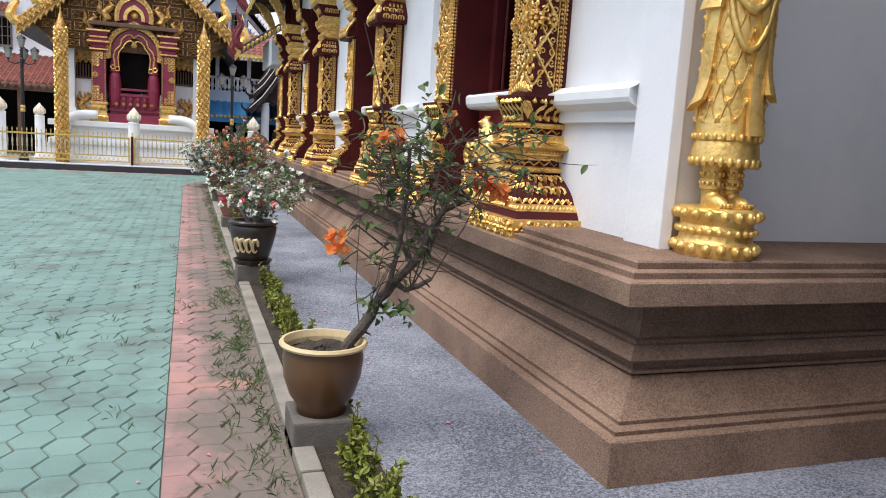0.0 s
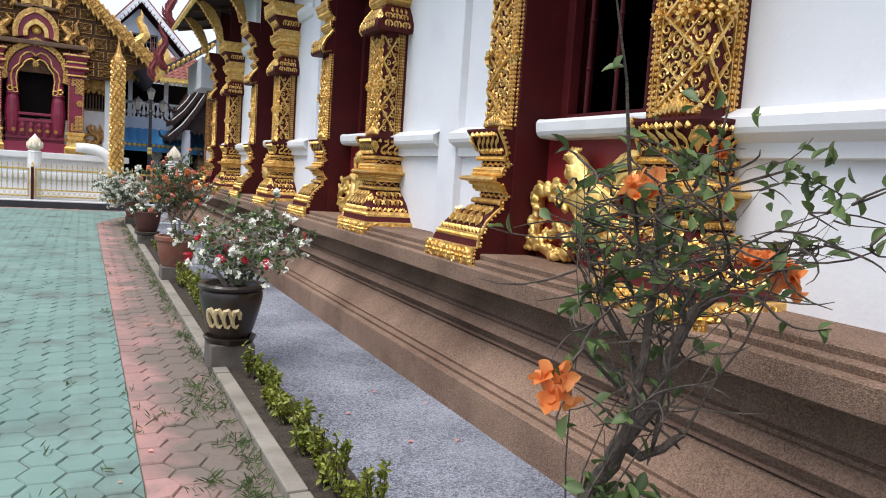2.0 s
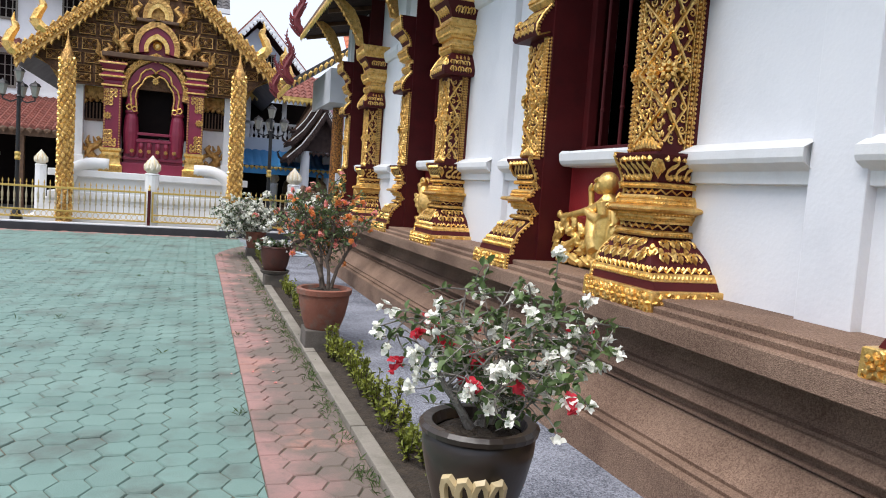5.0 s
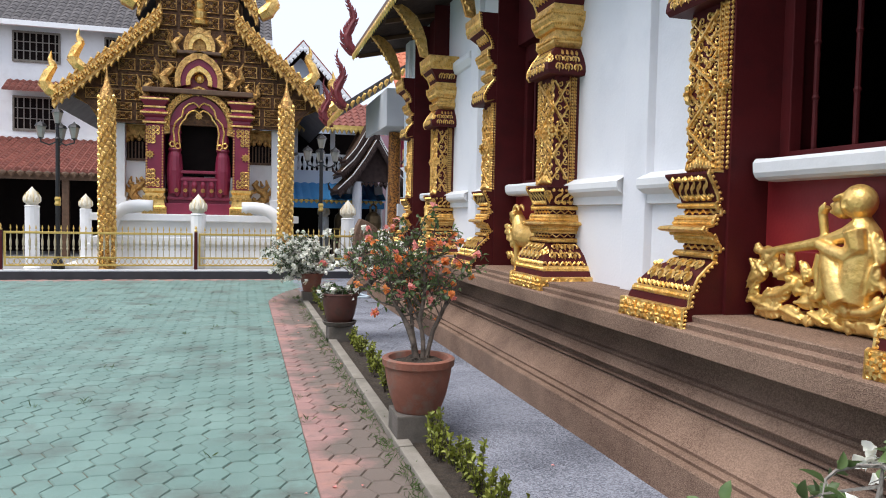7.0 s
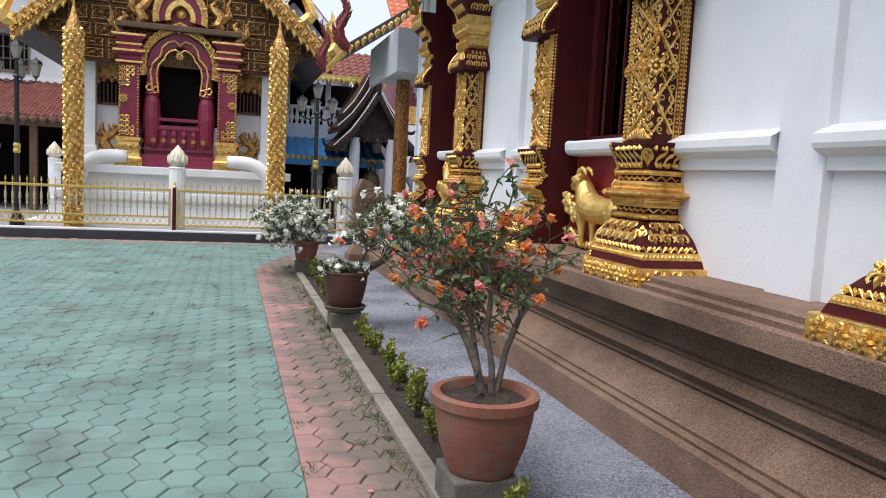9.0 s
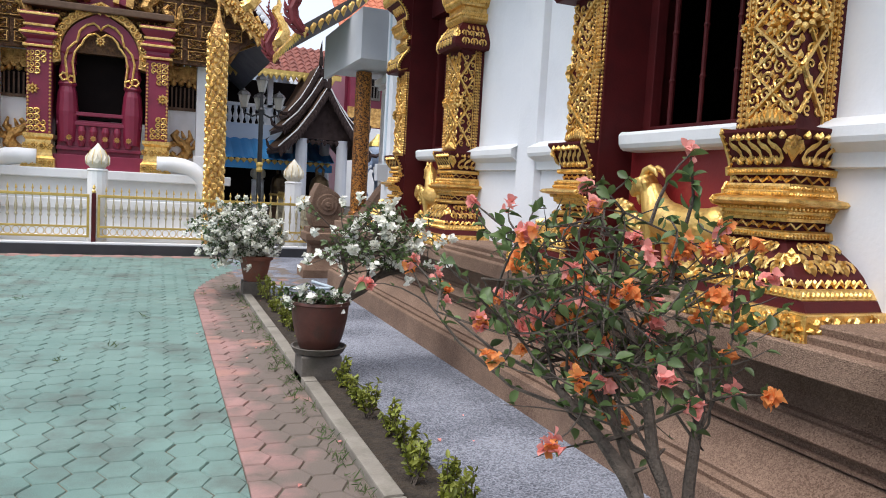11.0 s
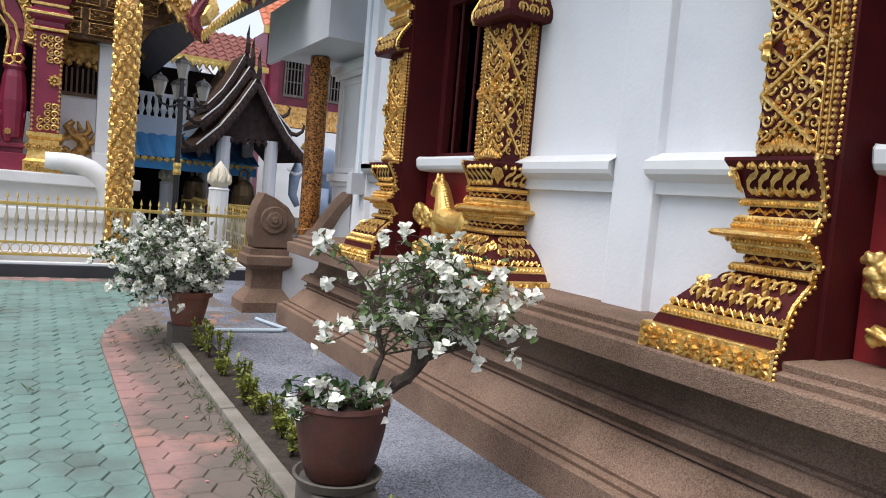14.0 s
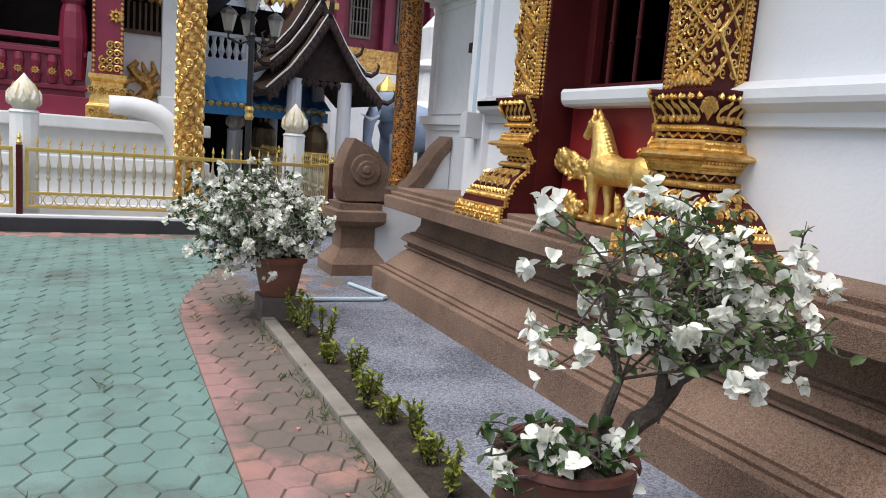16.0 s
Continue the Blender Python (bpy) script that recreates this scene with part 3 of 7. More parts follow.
    for c, r_, u_, o_, rad in ((q(.215, v1, 2.32), S, UP, F, .07), (q(u1, v1 * .55, 2.32), F, UP, S, .06), (q(u1, v1, 2.32), (S - F).normalized(), UP, (S + F).normalized(), .07), (q(.03, v1, 2.32), S, UP, F, .05)):
        fb_ = bmesh.new()
        rosette(fb_, c, r_, u_, o_, rad, .03)
        part("shaft_flower", fb_, gold, top)
    for z in (1.92, 1.98, 2.05, 2.12, 2.19, 2.26, 2.38, 2.45, 2.52, 2.59, 2.66, 2.73):
        for k in range(4):
            u = .10 + k * .074
            scroll(b, q(u, v1, z + .02 * (k % 2)), S, UP, F, .032, .0085, .014, 1.2, k + z * 3)
            stud(b, q(u + .03, v1, z - .03), S, UP, F, .03, .05, .016)
        for k in range(2):
            scroll(b, q(u1, .10 + k * .07, z), F, UP, S, .026, .007, .014, 1.2, k + z * 5)
    for k in range(9):
        a = (k - 4) / 4
        stud(b, q(.215 + a * .12, v1, 1.90 - abs(a) * .03), S, UP, F, .05, .10 * (1.2 - abs(a) * .6), .03)
    tagged(part("shaft_carving", b, gold, top), kind="stuff")
    return top


pil_f, pil_n = build_pilaster(1), build_pilaster(-1)
for i, b in enumerate(bays):
    mf, mn = pose(XW, OPF + .012 + b, 0), pose(XW, OPN - .012 + b, 0)
    if i == 0:
        pil_f.matrix_basis, pil_n.matrix_basis = mf, mn
    else:
        copy_thing(pil_f, mf), copy_thing(pil_n, mn)


# ---- windows ----
def build_window(k):
    """Barred window with white sill in a red reveal."""
    w = thing("window_1", "barred hall window in a deep red lacquered reveal with white sill", "window", "hall windows", "structure")
    part("lower_panel", one_box(.055, .30, 0, OPF - OPN, .96, 1.80), red_panel, w)
    part("relief_ground", one_box(.012, .056, .02, OPF - OPN - .02, ZL - .003, 1.40, .006), red_panel, w, "crimson ground of the carved relief")
    part("lintel", one_box(.03, .34, 0, OPF - OPN, 3.42, 4.75), red, w)
    part("reveal", one_box(-.2, .36, -.011, .012, ZL, 4.6), red, w)
    part("reveal", one_box(-.2, .36, OPF - OPN - .012, OPF - OPN + .011, ZL, 4.6), red, w)
    b = bmesh.new()
    for y0, y1, z0, z1 in ((.012, .09, 1.90, 3.42), (1.13, 1.208, 1.90, 3.42), (.09, 1.13, 3.24, 3.42), (.09, 1.13, 1.90, 1.955)):
        box(b, .12, .2, y0, y1, z0, z1, .006)
    part("window_frame", b, red, w)
    b = bmesh.new()
    prof = [(.16, 1.775), (-.06, 1.785), (-.085, 1.80), (-.10, 1.825), (-.105, 1.88), (-.09, 1.90), (.16, 1.915)]
    loft(b, [[(x + e, y, z + e * .3) for x, z in prof] for y, e in ((.05, .03), (.075, 0), (OPF - OPN - .075, 0), (OPF - OPN - .05, .03))])
    part("window_sill", b, white_paint, w, "white painted sill")
    for j in range(4):
        y = .15 + j * .28
        part("window_bar", lathe(bmesh.new(), [(.015, 1.93), (.015, 2.22), (.021, 2.235), (.015, 2.25), (.015, 2.52), (.021, 2.535), (.015, 2.55), (.015, 3.28)], 8, .16, y), red, w)
    return w


win = build_window(0)
for i, b in enumerate(bays):
    m = pose(XW, OPN + b, 0)
    if i == 0:
        win.matrix_basis = m
    else:
        copy_thing(win, m).name = "window_%d" % (i + 1)


# gilt eave brackets above the pilasters
def build_bracket():
    b = bmesh.new()
    outline = [(0, 0), (.12, .02), (.16, .16), (.22, .30), (.36, .50), (.50, .66), (.56, .72), (.42, .72), (.30, .66), (.18, .56), (.10, .42), (.04, .26)]
    loft(b, [[(-x, y, z) for x, z in outline] for y in (-.03, .03)])
    for k in range(10):
        x, z = .05 + k * .042, .06 + k * .062
        for s in (-1, 1):
            stud(b, (-x - .03, s * .03, z + .03), (1, 0, 0), (-.5, 0, .8), (0, s, 0), .07, .09, .02)
    return tagged(mesh_object("eave_bracket", b, gold), "carved gilt bracket under the hall eave", "bracket", "eave brackets")


br = build_bracket()
spots = [v + b for b in bays for v in (OPN - .3, OPF + .3)]
for i, y in enumerate(spots):
    if i == 0:
        br.matrix_basis = pose(XW - .36, y, 3.757)
    else:
        copy_thing(br, pose(XW - .36, y, 3.757))


# plain unseen masses that close the yard behind and beside the walk
# added to keep light off the south faces of hall and plinth
close = thing("yard_buildings", "unseen plain masses added to close and shade the temple yard", "building", kind="structure")
part("south_blocker", one_box(-16, 22, -13, -9, -.03, 6.5), plaster, close)
part("west_blocker", one_box(-24, -17, -13, 31, -.03, 5.5), plaster, close)
# the porch is unseen too, added to darken the plinth's near end
part("porch_blocker", one_box(7.2, 7.6, -7, 3.4, -.03, 5.0), red, close)
part("unseen_porch_floor", one_box(4.2, 7.2, -4, 2.6, -.03, .9), stone, close)
part("porch_roof", slope(bmesh.new(), 2.4, 3.7, 8.5, 7.4, -8.5, 2.2, .2), dark_tile, close)


# ---- far end of the hall: stair, scroll rail, porch ----
def stepped_block(name, x0, x1, y0, y1, levels, material, parent, label=""):
    b = bmesh.new()
    loft(b, [[(x0 + d, y0 + d, z), (x1 - d, y0 + d, z), (x1 - d, y1 - d, z), (x0 + d, y1 - d, z)] for z, d in levels])
    return part(name, b, material, parent, label)


rail = thing("stair_rail", "brown washed-stone stair rail ending in a round scroll", "stair rail")
stepped_block("pedestal", 2.06, 2.68, 20.85, 21.40, [(-.03, 0), (.12, 0), (.16, .03), (.2, .06), (.28, .12), (.50, .12), (.54, .06), (.58, .03), (.68, .03), (.7, .07), (.77, .07)], stone, rail)
b = bmesh.new()
outline = [(2.20, .78), (2.15, .92), (2.15, 1.14), (2.20, 1.32), (2.27, 1.46), (2.42, 1.40), (2.58, 1.30), (2.68, 1.16), (2.68, 1.02), (2.62, .93), (2.72, .88), (2.88, .92), (3.02, 1.05), (3.14, 1.24), (3.26, 1.42), (3.40, 1.56), (3.415, 1.44), (3.30, 1.28), (3.18, 1.06), (3.06, .90), (2.86, .79)]
loft(b, [[(x, y, z) for x, z in outline] for y in (20.97, 21.30)])
bmesh.ops.bevel(b, geom=b.edges[:], offset=.012, segments=1, affect="EDGES")
part("scroll_rail", b, stone, rail)
for r, y in ((.17, 20.94), (.10, 20.92), (.045, 20.90)):
    b = bmesh.new()
    loft(b, [[(2.41 + rr * math.cos(a), yy, 1.13 + rr * math.sin(a)) for a in (2 * math.pi * i / 20 for i in range(20))] for rr, yy in ((r, 20.99), (r, y + .012), (r - .012, y))])
    part("scroll_boss", b, stone, rail)
stair = thing("stair_block", "white rendered side of the hall stair", "stair", kind="structure")
b = bmesh.new()
loft(b, [[(x, y, z) for x, z in ((2.5, -.03), (3.41, -.03), (3.41, 1.40), (3.3, 1.26), (3.12, .98), (2.9, .80), (2.5, .74))] for y in (21.0, 21.28)])
part("stair_side", b, white_paint, stair)
part("landing", one_box(3.43, 6.0, 20.27, 22.6, -.02, .94), stone, stair)
for k in range(5):
    part("step", one_box(2.70 + k * .13, 3.42, 21.42, 22.6, -.02, .17 * (k + 1), .008), stone, stair)

porch = thing("side_porch", "white side wall and flat grey canopy over the hall side door", "porch", kind="structure")
part("porch_wall", one_box(3.42, 3.7, 19.61, 21.75, .95, 4.0), white_paint, porch)
b = bmesh.new()
for z0, z1, d in ((1.62, 1.68, .03), (1.68, 1.78, .07), (3.05, 3.12, .05), (3.12, 3.22, .10)):
    box(b, 3.42 - d, 3.425, 19.61, 21.76 + d, z0, z1, .008)
part("porch_moulding", b, white_paint, porch)
b = bmesh.new()
for y0, y1, z0, z1 in ((19.85, 21.6, 1.80, 1.86), (19.85, 21.6, 2.96, 3.02), (19.85, 19.92, 1.86, 2.96), (21.53, 21.6, 1.86, 2.96)):
    box(b, 3.385, 3.425, y0, y1, z0, z1, .006)
part("panel_frame", b, white_paint, porch)
# Black cross laid on the wall face paints the dark of the vent hole.
b = bmesh.new()
box(b, 3.40, 3.425, 20.55, 20.64, 2.32, 2.68), box(b, 3.40, 3.425, 20.46, 20.73, 2.45, 2.55)
part("cross_vent", b, iron, porch, "black cross painted for the shade in a cross-shaped vent")
part("canopy_slab", one_box(2.62, 5.0, 19.95, 22.3, 3.30, 3.42), grey_board, porch)
part("canopy_fascia", one_box(2.56, 2.62, 19.9, 22.35, 3.22, 3.92), grey_board, porch)
part("canopy_fascia", one_box(2.62, 5.0, 19.9, 19.96, 3.22, 3.92), grey_board, porch)
b = bmesh.new()
slope(b, 1.85, 3.62, 3.2, 4.55, 20.6, 23.4, .08)
part("porch_roof", b, dark_tile, porch)
b = bmesh.new()
for k in range(16):
    stud(b, (1.84, 20.65 + k * .17, 3.60), (0, 1, 0), (0, 0, -1), (-1, 0, 0), .15, .2, .03)
for k in range(12):
    stud(b, (1.9 + k * .11, 20.59, 3.60 + k * .076), (.83, 0, .56), (0, 0, -1), (0, -1, 0), .12, .17, .03)
part("gilt_fringe", b, gold, porch)

col = thing("porch_column", "round porch column covered in orange and gold mosaic", "column")
part("shaft", lathe(bmesh.new(), [(.16, .94), (.16, 1.0), (.135, 1.03), (.13, 3.28)], 20, 3.05, 21.55), mosaic, col, smooth=False)

jb = thing("junction_box", "small grey electrical box with blue conduit on the wall corner", "electrical box")
part("case", one_box(2.64, 2.82, 19.12, 19.24, 1.53, 1.75, .008), grey_board, jb)
part("conduit", tube(bmesh.new(), [(2.78, 19.2, 1.54), (2.80, 19.22, 1.44), (2.84, 19.25, 1.3), (2.85, 19.25, 1.04)], .016, 8), pvc, jb)
part("conduit", tube(bmesh.new(), [(2.79, 19.28, 1.7), (2.80, 19.28, 4.4)], .022, 8), pvc, jb)
pipe = thing("water_pipe", "pale blue plastic pipe lying on the gravel", "pipe")
part("run", tube(bmesh.new(), [(1.36, 19.72, .022), (2.2, 19.66, .022), (2.26, 19.72, .022), (2.10, 20.35, .022)], .02, 8), pvc, pipe)


def naga(x, y, z, s, sx=1):
    """Red serpent finial: a flat S of tapering body with a flame-cut back and crest."""
    b = bmesh.new()
    spine = [(.10, -.16), (-.02, -.08), (-.13, .04), (-.17, .20), (-.10, .36), (-.02, .50), (-.04, .64), (-.12, .76), (-.17, .90), (-.14, 1.08)]
    wide = [.05, .11, .13, .125, .105, .09, .075, .06, .04, .004]
    pts = []
    for i in range(len(spine) - 1):
        pts += [tuple(spine[i][k] + (spine[i + 1][k] - spine[i][k]) * t for k in (0, 1)) + (wide[i] + (wide[i + 1] - wide[i]) * t,) for t in (0, .5)]
    pts.append(spine[-1] + (wide[-1],))
    tube(b, [(x + sx * u * s, y, z + v * s) for u, v, w in pts], [max(.004, w * .5 * s) for u, v, w in pts], 8)
    for i in range(1, len(pts) - 1):
        (ua, va, _), (ub, vb, _), (u, v, w) = pts[i - 1], pts[i + 1], pts[i]
        d = Vector((ub - ua, 0, vb - va)).normalized()
        n = Vector((-d.z, 0, d.x))
        for e, k in ((1, 1.0), (-1, .55)):
            base = Vector((u, 0, v)) + n * e * w * .4
            tip = base + n * e * w * (.2 + .32 * k) + d * w * .85
            tube(b, [(x + sx * p.x * s, y, z + p.z * s) for p in (base - d * w * .3, base + n * e * w * .35 * k + d * w * .25, tip)], [w * .32 * s, w * .24 * s, .003], 5)
    return tagged(mesh_object("naga_finial", b, naga_red), "dark red carved serpent finial on the roof end", "finial", "roof finials")


naga(1.95, 19.95, 4.62, 1.0), naga(1.85, 20.6, 3.72, .95), naga(1.88, 23.4, 3.7, .9)

# ---- fence ----
FY = 23.9


def fence_panel(x0, y0, dx, dy, length):
    f = thing("metal_fence", "low gilt metal fence panel with silver balusters and spear tips", "fence", "fence round the shrine", at=(x0, y0, 0))
    f.rotation_euler[2] = math.atan2(dy, dx)
    b = bmesh.new()
    box(b, .06, length - .06, -.022, .022, .985, 1.035, .008)
    part("top_rail", b, fence_gold, f)
    for z in (.30, .47):
        part("rail", one_box(.06, length - .06, -.018, .018, z - .018, z + .018, .006), fence_gold, f)
    part("end_bar", one_box(.06, .10, -.02, .02, .282, .985), fence_gold, f)
    part("end_bar", one_box(length - .10, length - .06, -.02, .02, .282, .985), fence_gold, f)
    n = int((length - .2) / .122)
    me = lathe(bmesh.new(), [(.011, .49), (.011, .62), (.026, .66), (.014, .70), (.024, .74), (.026, .82), (.013, .9), (.011, .985)], 6)
    first = part("baluster", me, silver, f)
    tip = part("spear_tip", lathe(bmesh.new(), [(.012, 1.035), (.007, 1.08), (.02, 1.10), (.001, 1.18)], 5), fence_gold, f)
    ring = part("ring", tube(bmesh.new(), [(.055 * math.cos(a), 0, .385 + .065 * math.sin(a)) for a in (2 * math.pi * k / 10 for k in range(11))], .007, 4), fence_gold, f)
    for k in range(n):
        x = .13 + (k + .5) * (length - .26) / n
        for o in (first, tip, ring):
            if k == 0:
                o.location = (x, 0, 0)
            else:
                c = o.copy()
                scene.collection.objects.link(c)
                c.location = (x, 0, 0)
    return f


def fence_post(x, y):
    f = thing("fence_post", "slim dark red fence post with a small gold knob", "fence post", "fence round the shrine", at=(x, y, 0))
    part("shaft", one_box(-.035, .035, -.035, .035, .1, 1.06, .006), red, f)
    part("knob", lathe(bmesh.new(), [(.03, 1.06), (.036, 1.09), (.012, 1.12), (.03, 1.15), (.002, 1.21)], 8), fence_gold, f)


for x in (-9.0, -5.03, -1.06):
    fence_panel(x, FY, 1, 0, 3.96)
fence_panel(-12.97, FY, 1, 0, 3.96)
fence_panel(2.9, FY, 0, 1, 3.6)
fence_panel(2.9, FY + 3.65, 0, 1, 3.6)
for x in (-9.0, -5.03, -1.06, 2.9):
    fence_post(x, FY)
fence_post(2.9, FY + 3.62)
fb = thing("fence_base", "low white and black painted fence footing", "fence base", kind="structure")
part("black_course", one_box(-14, 2.98, FY - .10, FY + .10, -.03, .165, .006), black_base, fb)
part("white_course", one_box(-14, 2.96, FY - .075, FY + .075, .165, .205, .01), white_paint, fb)
part("return_course", one_box(2.84, 2.98, FY + .1, FY + 7.4, -.03, .2, .01), white_paint, fb)


def bud_post(x, y, zt):
    f = thing("bud_post", "white boundary post topped by a gold-lined lotus bud", "post", "boundary posts", at=(x, y, 0))
    part("shaft", lathe(bmesh.new(), [(.20, -.02), (.20, .08), (.165, .12), (.165, zt - .50), (.18, zt - .48), (.15, zt - .45)], 12), white_paint, f)
    b = lathe(bmesh.new(), [(.12, zt - .45), (.18, zt - .36), (.175, zt - .24), (.11, zt - .13), (.05, zt - .06), (.004, zt)], 12)
    part("bud", b, cream_paint, f, smooth=True)
    b = bmesh.new()
    for k in range(8):
        a = 2 * math.pi * k / 8
        e = Vector((math.cos(a), math.sin(a), 0))
        stud(b, e * .165 + Vector((0, 0, zt - .30)), (-e.y, e.x, 0), (0, 0, 1), e, .12, .22, .04)
    part("bud_petal", b, cream_paint, f)
    b = bmesh.new()
    for k in range(8):
        a = 2 * math.pi * (k + .5) / 8
        tube(b, [(.19 * math.cos(a), .19 * math.sin(a), zt - .38), (.192 * math.cos(a), .192 * math.sin(a), zt - .26), (.12 * math.cos(a), .12 * math.sin(a), zt - .12)], .005, 4)
    tagged(part("gold_line", b, fence_gold, f), kind="stuff")


for x, y, z in ((-1.03, 24.2, 1.94), (2.52, 24.72, 1.90), (-5.0, 26.2, 2.06), (-4.63, 30.5, 2.0), (2.53, 35.7, 1.9), (2.47, 30.0, 1.9)):
    bud_post(x, y, z)


def lamp_post(x, y, zt):
    f = thing("street_lamp", "black iron lamp post with a cluster of glass lanterns", "street lamp", "yard lamps", at=(x, y, 0))
    part("post", lathe(bmesh.new(), [(.14, -.02), (.14, .25), (.08, .4), (.05, .5), (.045, zt - .75), (.07, zt - .72), (.04, zt - .68), (.03, zt - .4)], 12), iron, f)
    part("gold_collar", lathe(bmesh.new(), [(.055, 1.6), (.07, 1.64), (.055, 1.7), (.07, 1.75), (.055, 1.8)], 12), fence_gold, f)
    for k, (ax, ay, dz) in enumerate(((0, 0, 0), (.34, 0, -.32), (-.34, 0, -.32), (0, .34, -.32))):
        top = zt + dz
        if k:
            part("arm", tube(bmesh.new(), [(0, 0, zt - .78), (ax * .5, ay * .5, zt - .86), (ax, ay, zt - .80), (ax, ay, top - .38)], .018, 6), iron, f)
        ln = part("lantern", lathe(bmesh.new(), [(.06, top - .38), (.115, top - .14)], 6, ax, ay), lamp_glass, f)
        part("cap", lathe(bmesh.new(), [(.135, top - .14), (.10, top - .08), (.03, top - .04), (.004, top)], 6, ax, ay), iron, ln)
        part("cup", lathe(bmesh.new(), [(.02, top - .42), (.065, top - .38)], 6, ax, ay), iron, ln)


lamp_post(-4.05, 24.5, 3.82)
lamp_post(1.86, 24.9, 3.56)

# ---- the small shrine ----
CX, SY = -1.06, 25.15
shrine = thing("shrine", "ornate small shrine with gilded carved gable, maroon doorway and white base", "shrine", at=(0, -.122, -.029))
shrine.scale = (1.019, 1.019, 1.019)
for z0, z1, d, yf in ((0, .28, -.55, 24.35), (.28, .42, -.25, 24.5), (.42, .75, -.1, 24.6), (.75, .92, 0.0, 24.55), (.92, 1.30, .14, 24.72), (1.30, 1.46, .0, 24.55)):
    part("base_tier", one_box(CX - 2.35 + d, CX + 2.35 - d, yf, 33, z0 - .01, z1, .02), white_paint, shrine)
for s in (-1, 1):
    part("scroll_arm", tube(bmesh.new(), [(CX + s * x, 24.65, z) for x, z in ((2.0, .45), (1.98, .95), (1.86, 1.32), (1.74, 1.47), (1.62, 1.56), (1.46, 1.62), (1.3, 1.64), (1.15, 1.64), (1.0, 1.64))], [.13, .15, .16, .16, .16, .155, .15, .145, .14], 18), white_paint, shrine, smooth=True)
    part("front_wall", one_box(CX + s * 1.5 - .5, CX + s * 1.5 + .5, 25.55, 25.85, 1.45, 2.78), white_paint, shrine)
    b = bmesh.new()
    for k in range(4):
        box(b, CX + s * 1.5 - .36 + k * .03, CX + s * 1.5 + .36 - k * .03, 25.54 - k * .004, 25.56, 1.56 + k * .03, 2.56 - k * .03) if k == 0 else None
    part("wall_panel", b, white_paint, shrine)
    part("side_pillar", one_box(CX + s * 1.84 - .13, CX + s * 1.84 + .13, 25.30, 25.60, 1.45, 4.3, .012), white_paint, shrine)
    part("pillar_foot", one_box(CX + s * 1.84 - .17, CX + s * 1.84 + .17, 25.26, 25.61, 1.62, 1.85, .02), white_paint, shrine)
    # Black slab in place of a recess; its shade is painted.
    part("window_recess", one_box(CX + s * 1.42 - .36, CX + s * 1.42 + .36, 25.57, 25.75, 2.80, 3.42), painted_dark, shrine)
    b = bmesh.new()
    box(b, CX + s * 1.42 - .38, CX + s * 1.42 + .38, 25.51, 25.57, 2.74, 2.80)
    for k in range(9):
        box(b, CX + s * 1.42 - .34 + k * .08, CX + s * 1.42 - .31 + k * .08, 25.53, 25.56, 2.80, 3.2)
    part("window_lattice", b, brown_wood, shrine)
    b = bmesh.new()
    for k in range(7):
        a = math.pi * (k + .5) / 7
        stud(b, (CX + s * 1.42 - .34 * math.cos(a), 25.52, 3.20 + .10 * math.sin(a)), (1, 0, 0), (0, 0, 1), (0, -1, 0), .13, .18, .05)
    box(b, CX + s * 1.42 - .38, CX + s * 1.42 + .38, 25.52, 25.55, 3.3, 3.62)
    part("window_valance", b, old_gold, shrine)
    # relief figure on the white wall
    b = bmesh.new()
    gx = CX + s * 1.47
    tube(b, [(gx + s * u, 25.52, 1.96 + v) for u, v in ((-.22, -.26), (-.05, -.20), (.10, -.06), (.06, .10), (-.08, .16), (-.16, .28), (-.08, .38))], [.05, .10, .12, .11, .09, .08, .04], 8)
    for (ua, va), (ub, vb), (uc, vc) in (((.08, .0), (.22, .06), (.26, .22)), ((-.02, -.18), (.12, -.28), (.26, -.26)), ((-.1, .14), (-.24, .08), (-.28, -.06)), ((.04, .12), (.16, .24), (.12, .40)), ((-.08, -.2), (-.2, -.1), (-.3, -.16))):
        tube(b, [(gx + s * ua, 25.52, 1.96 + va), (gx + s * ub, 25.50, 1.96 + vb), (gx + s * uc, 25.52, 1.96 + vc)], [.06, .06, .02], 7)
    for k in range(9):
        a = 6.283 * k / 9
        tube(b, [(gx + .16 * math.cos(a), 25.535, 1.98 + .22 * math.sin(a)), (gx + .27 * math.cos(a + .25), 25.53, 1.98 + .36 * math.sin(a + .25))], [.05, .015], 6)
    part("gilt_relief", b, old_gold, shrine, "carved gilt guardian relief")
    # maroon doorway piers
    px = CX + s * .98
    stepped_block("pier_base", px - .27, px + .27, 24.62, 25.3, [(1.45, 0), (1.62, 0), (1.66, .04), (1.72, .05), (1.95, .07), (2.0, .03), (2.06, .03)], gold, shrine)
    b = bmesh.new()
    for z in (1.54, 1.84):
        for k in range(4):
            rosette(b, (px - .2 + k * .13, 24.60 if z < 1.7 else 24.67, z), (1, 0, 0), (0, 0, 1), (0, -1, 0), .075, .035)
    tagged(part("pier_flower", b, gold, shrine), kind="stuff")
    part("pier_shaft", one_box(px - .2, px + .2, 24.72, 25.3, 2.06, 3.56, .01), maroon, shrine)
    b = bmesh.new()
    for e in (-1, 1):
        for k in range(22):
            stud(b, (px + e * .175, 24.715, 2.1 + k * .066), (1, 0, 0), (0, 0, 1), (0, -1, 0), .05, .06, .025, 0)
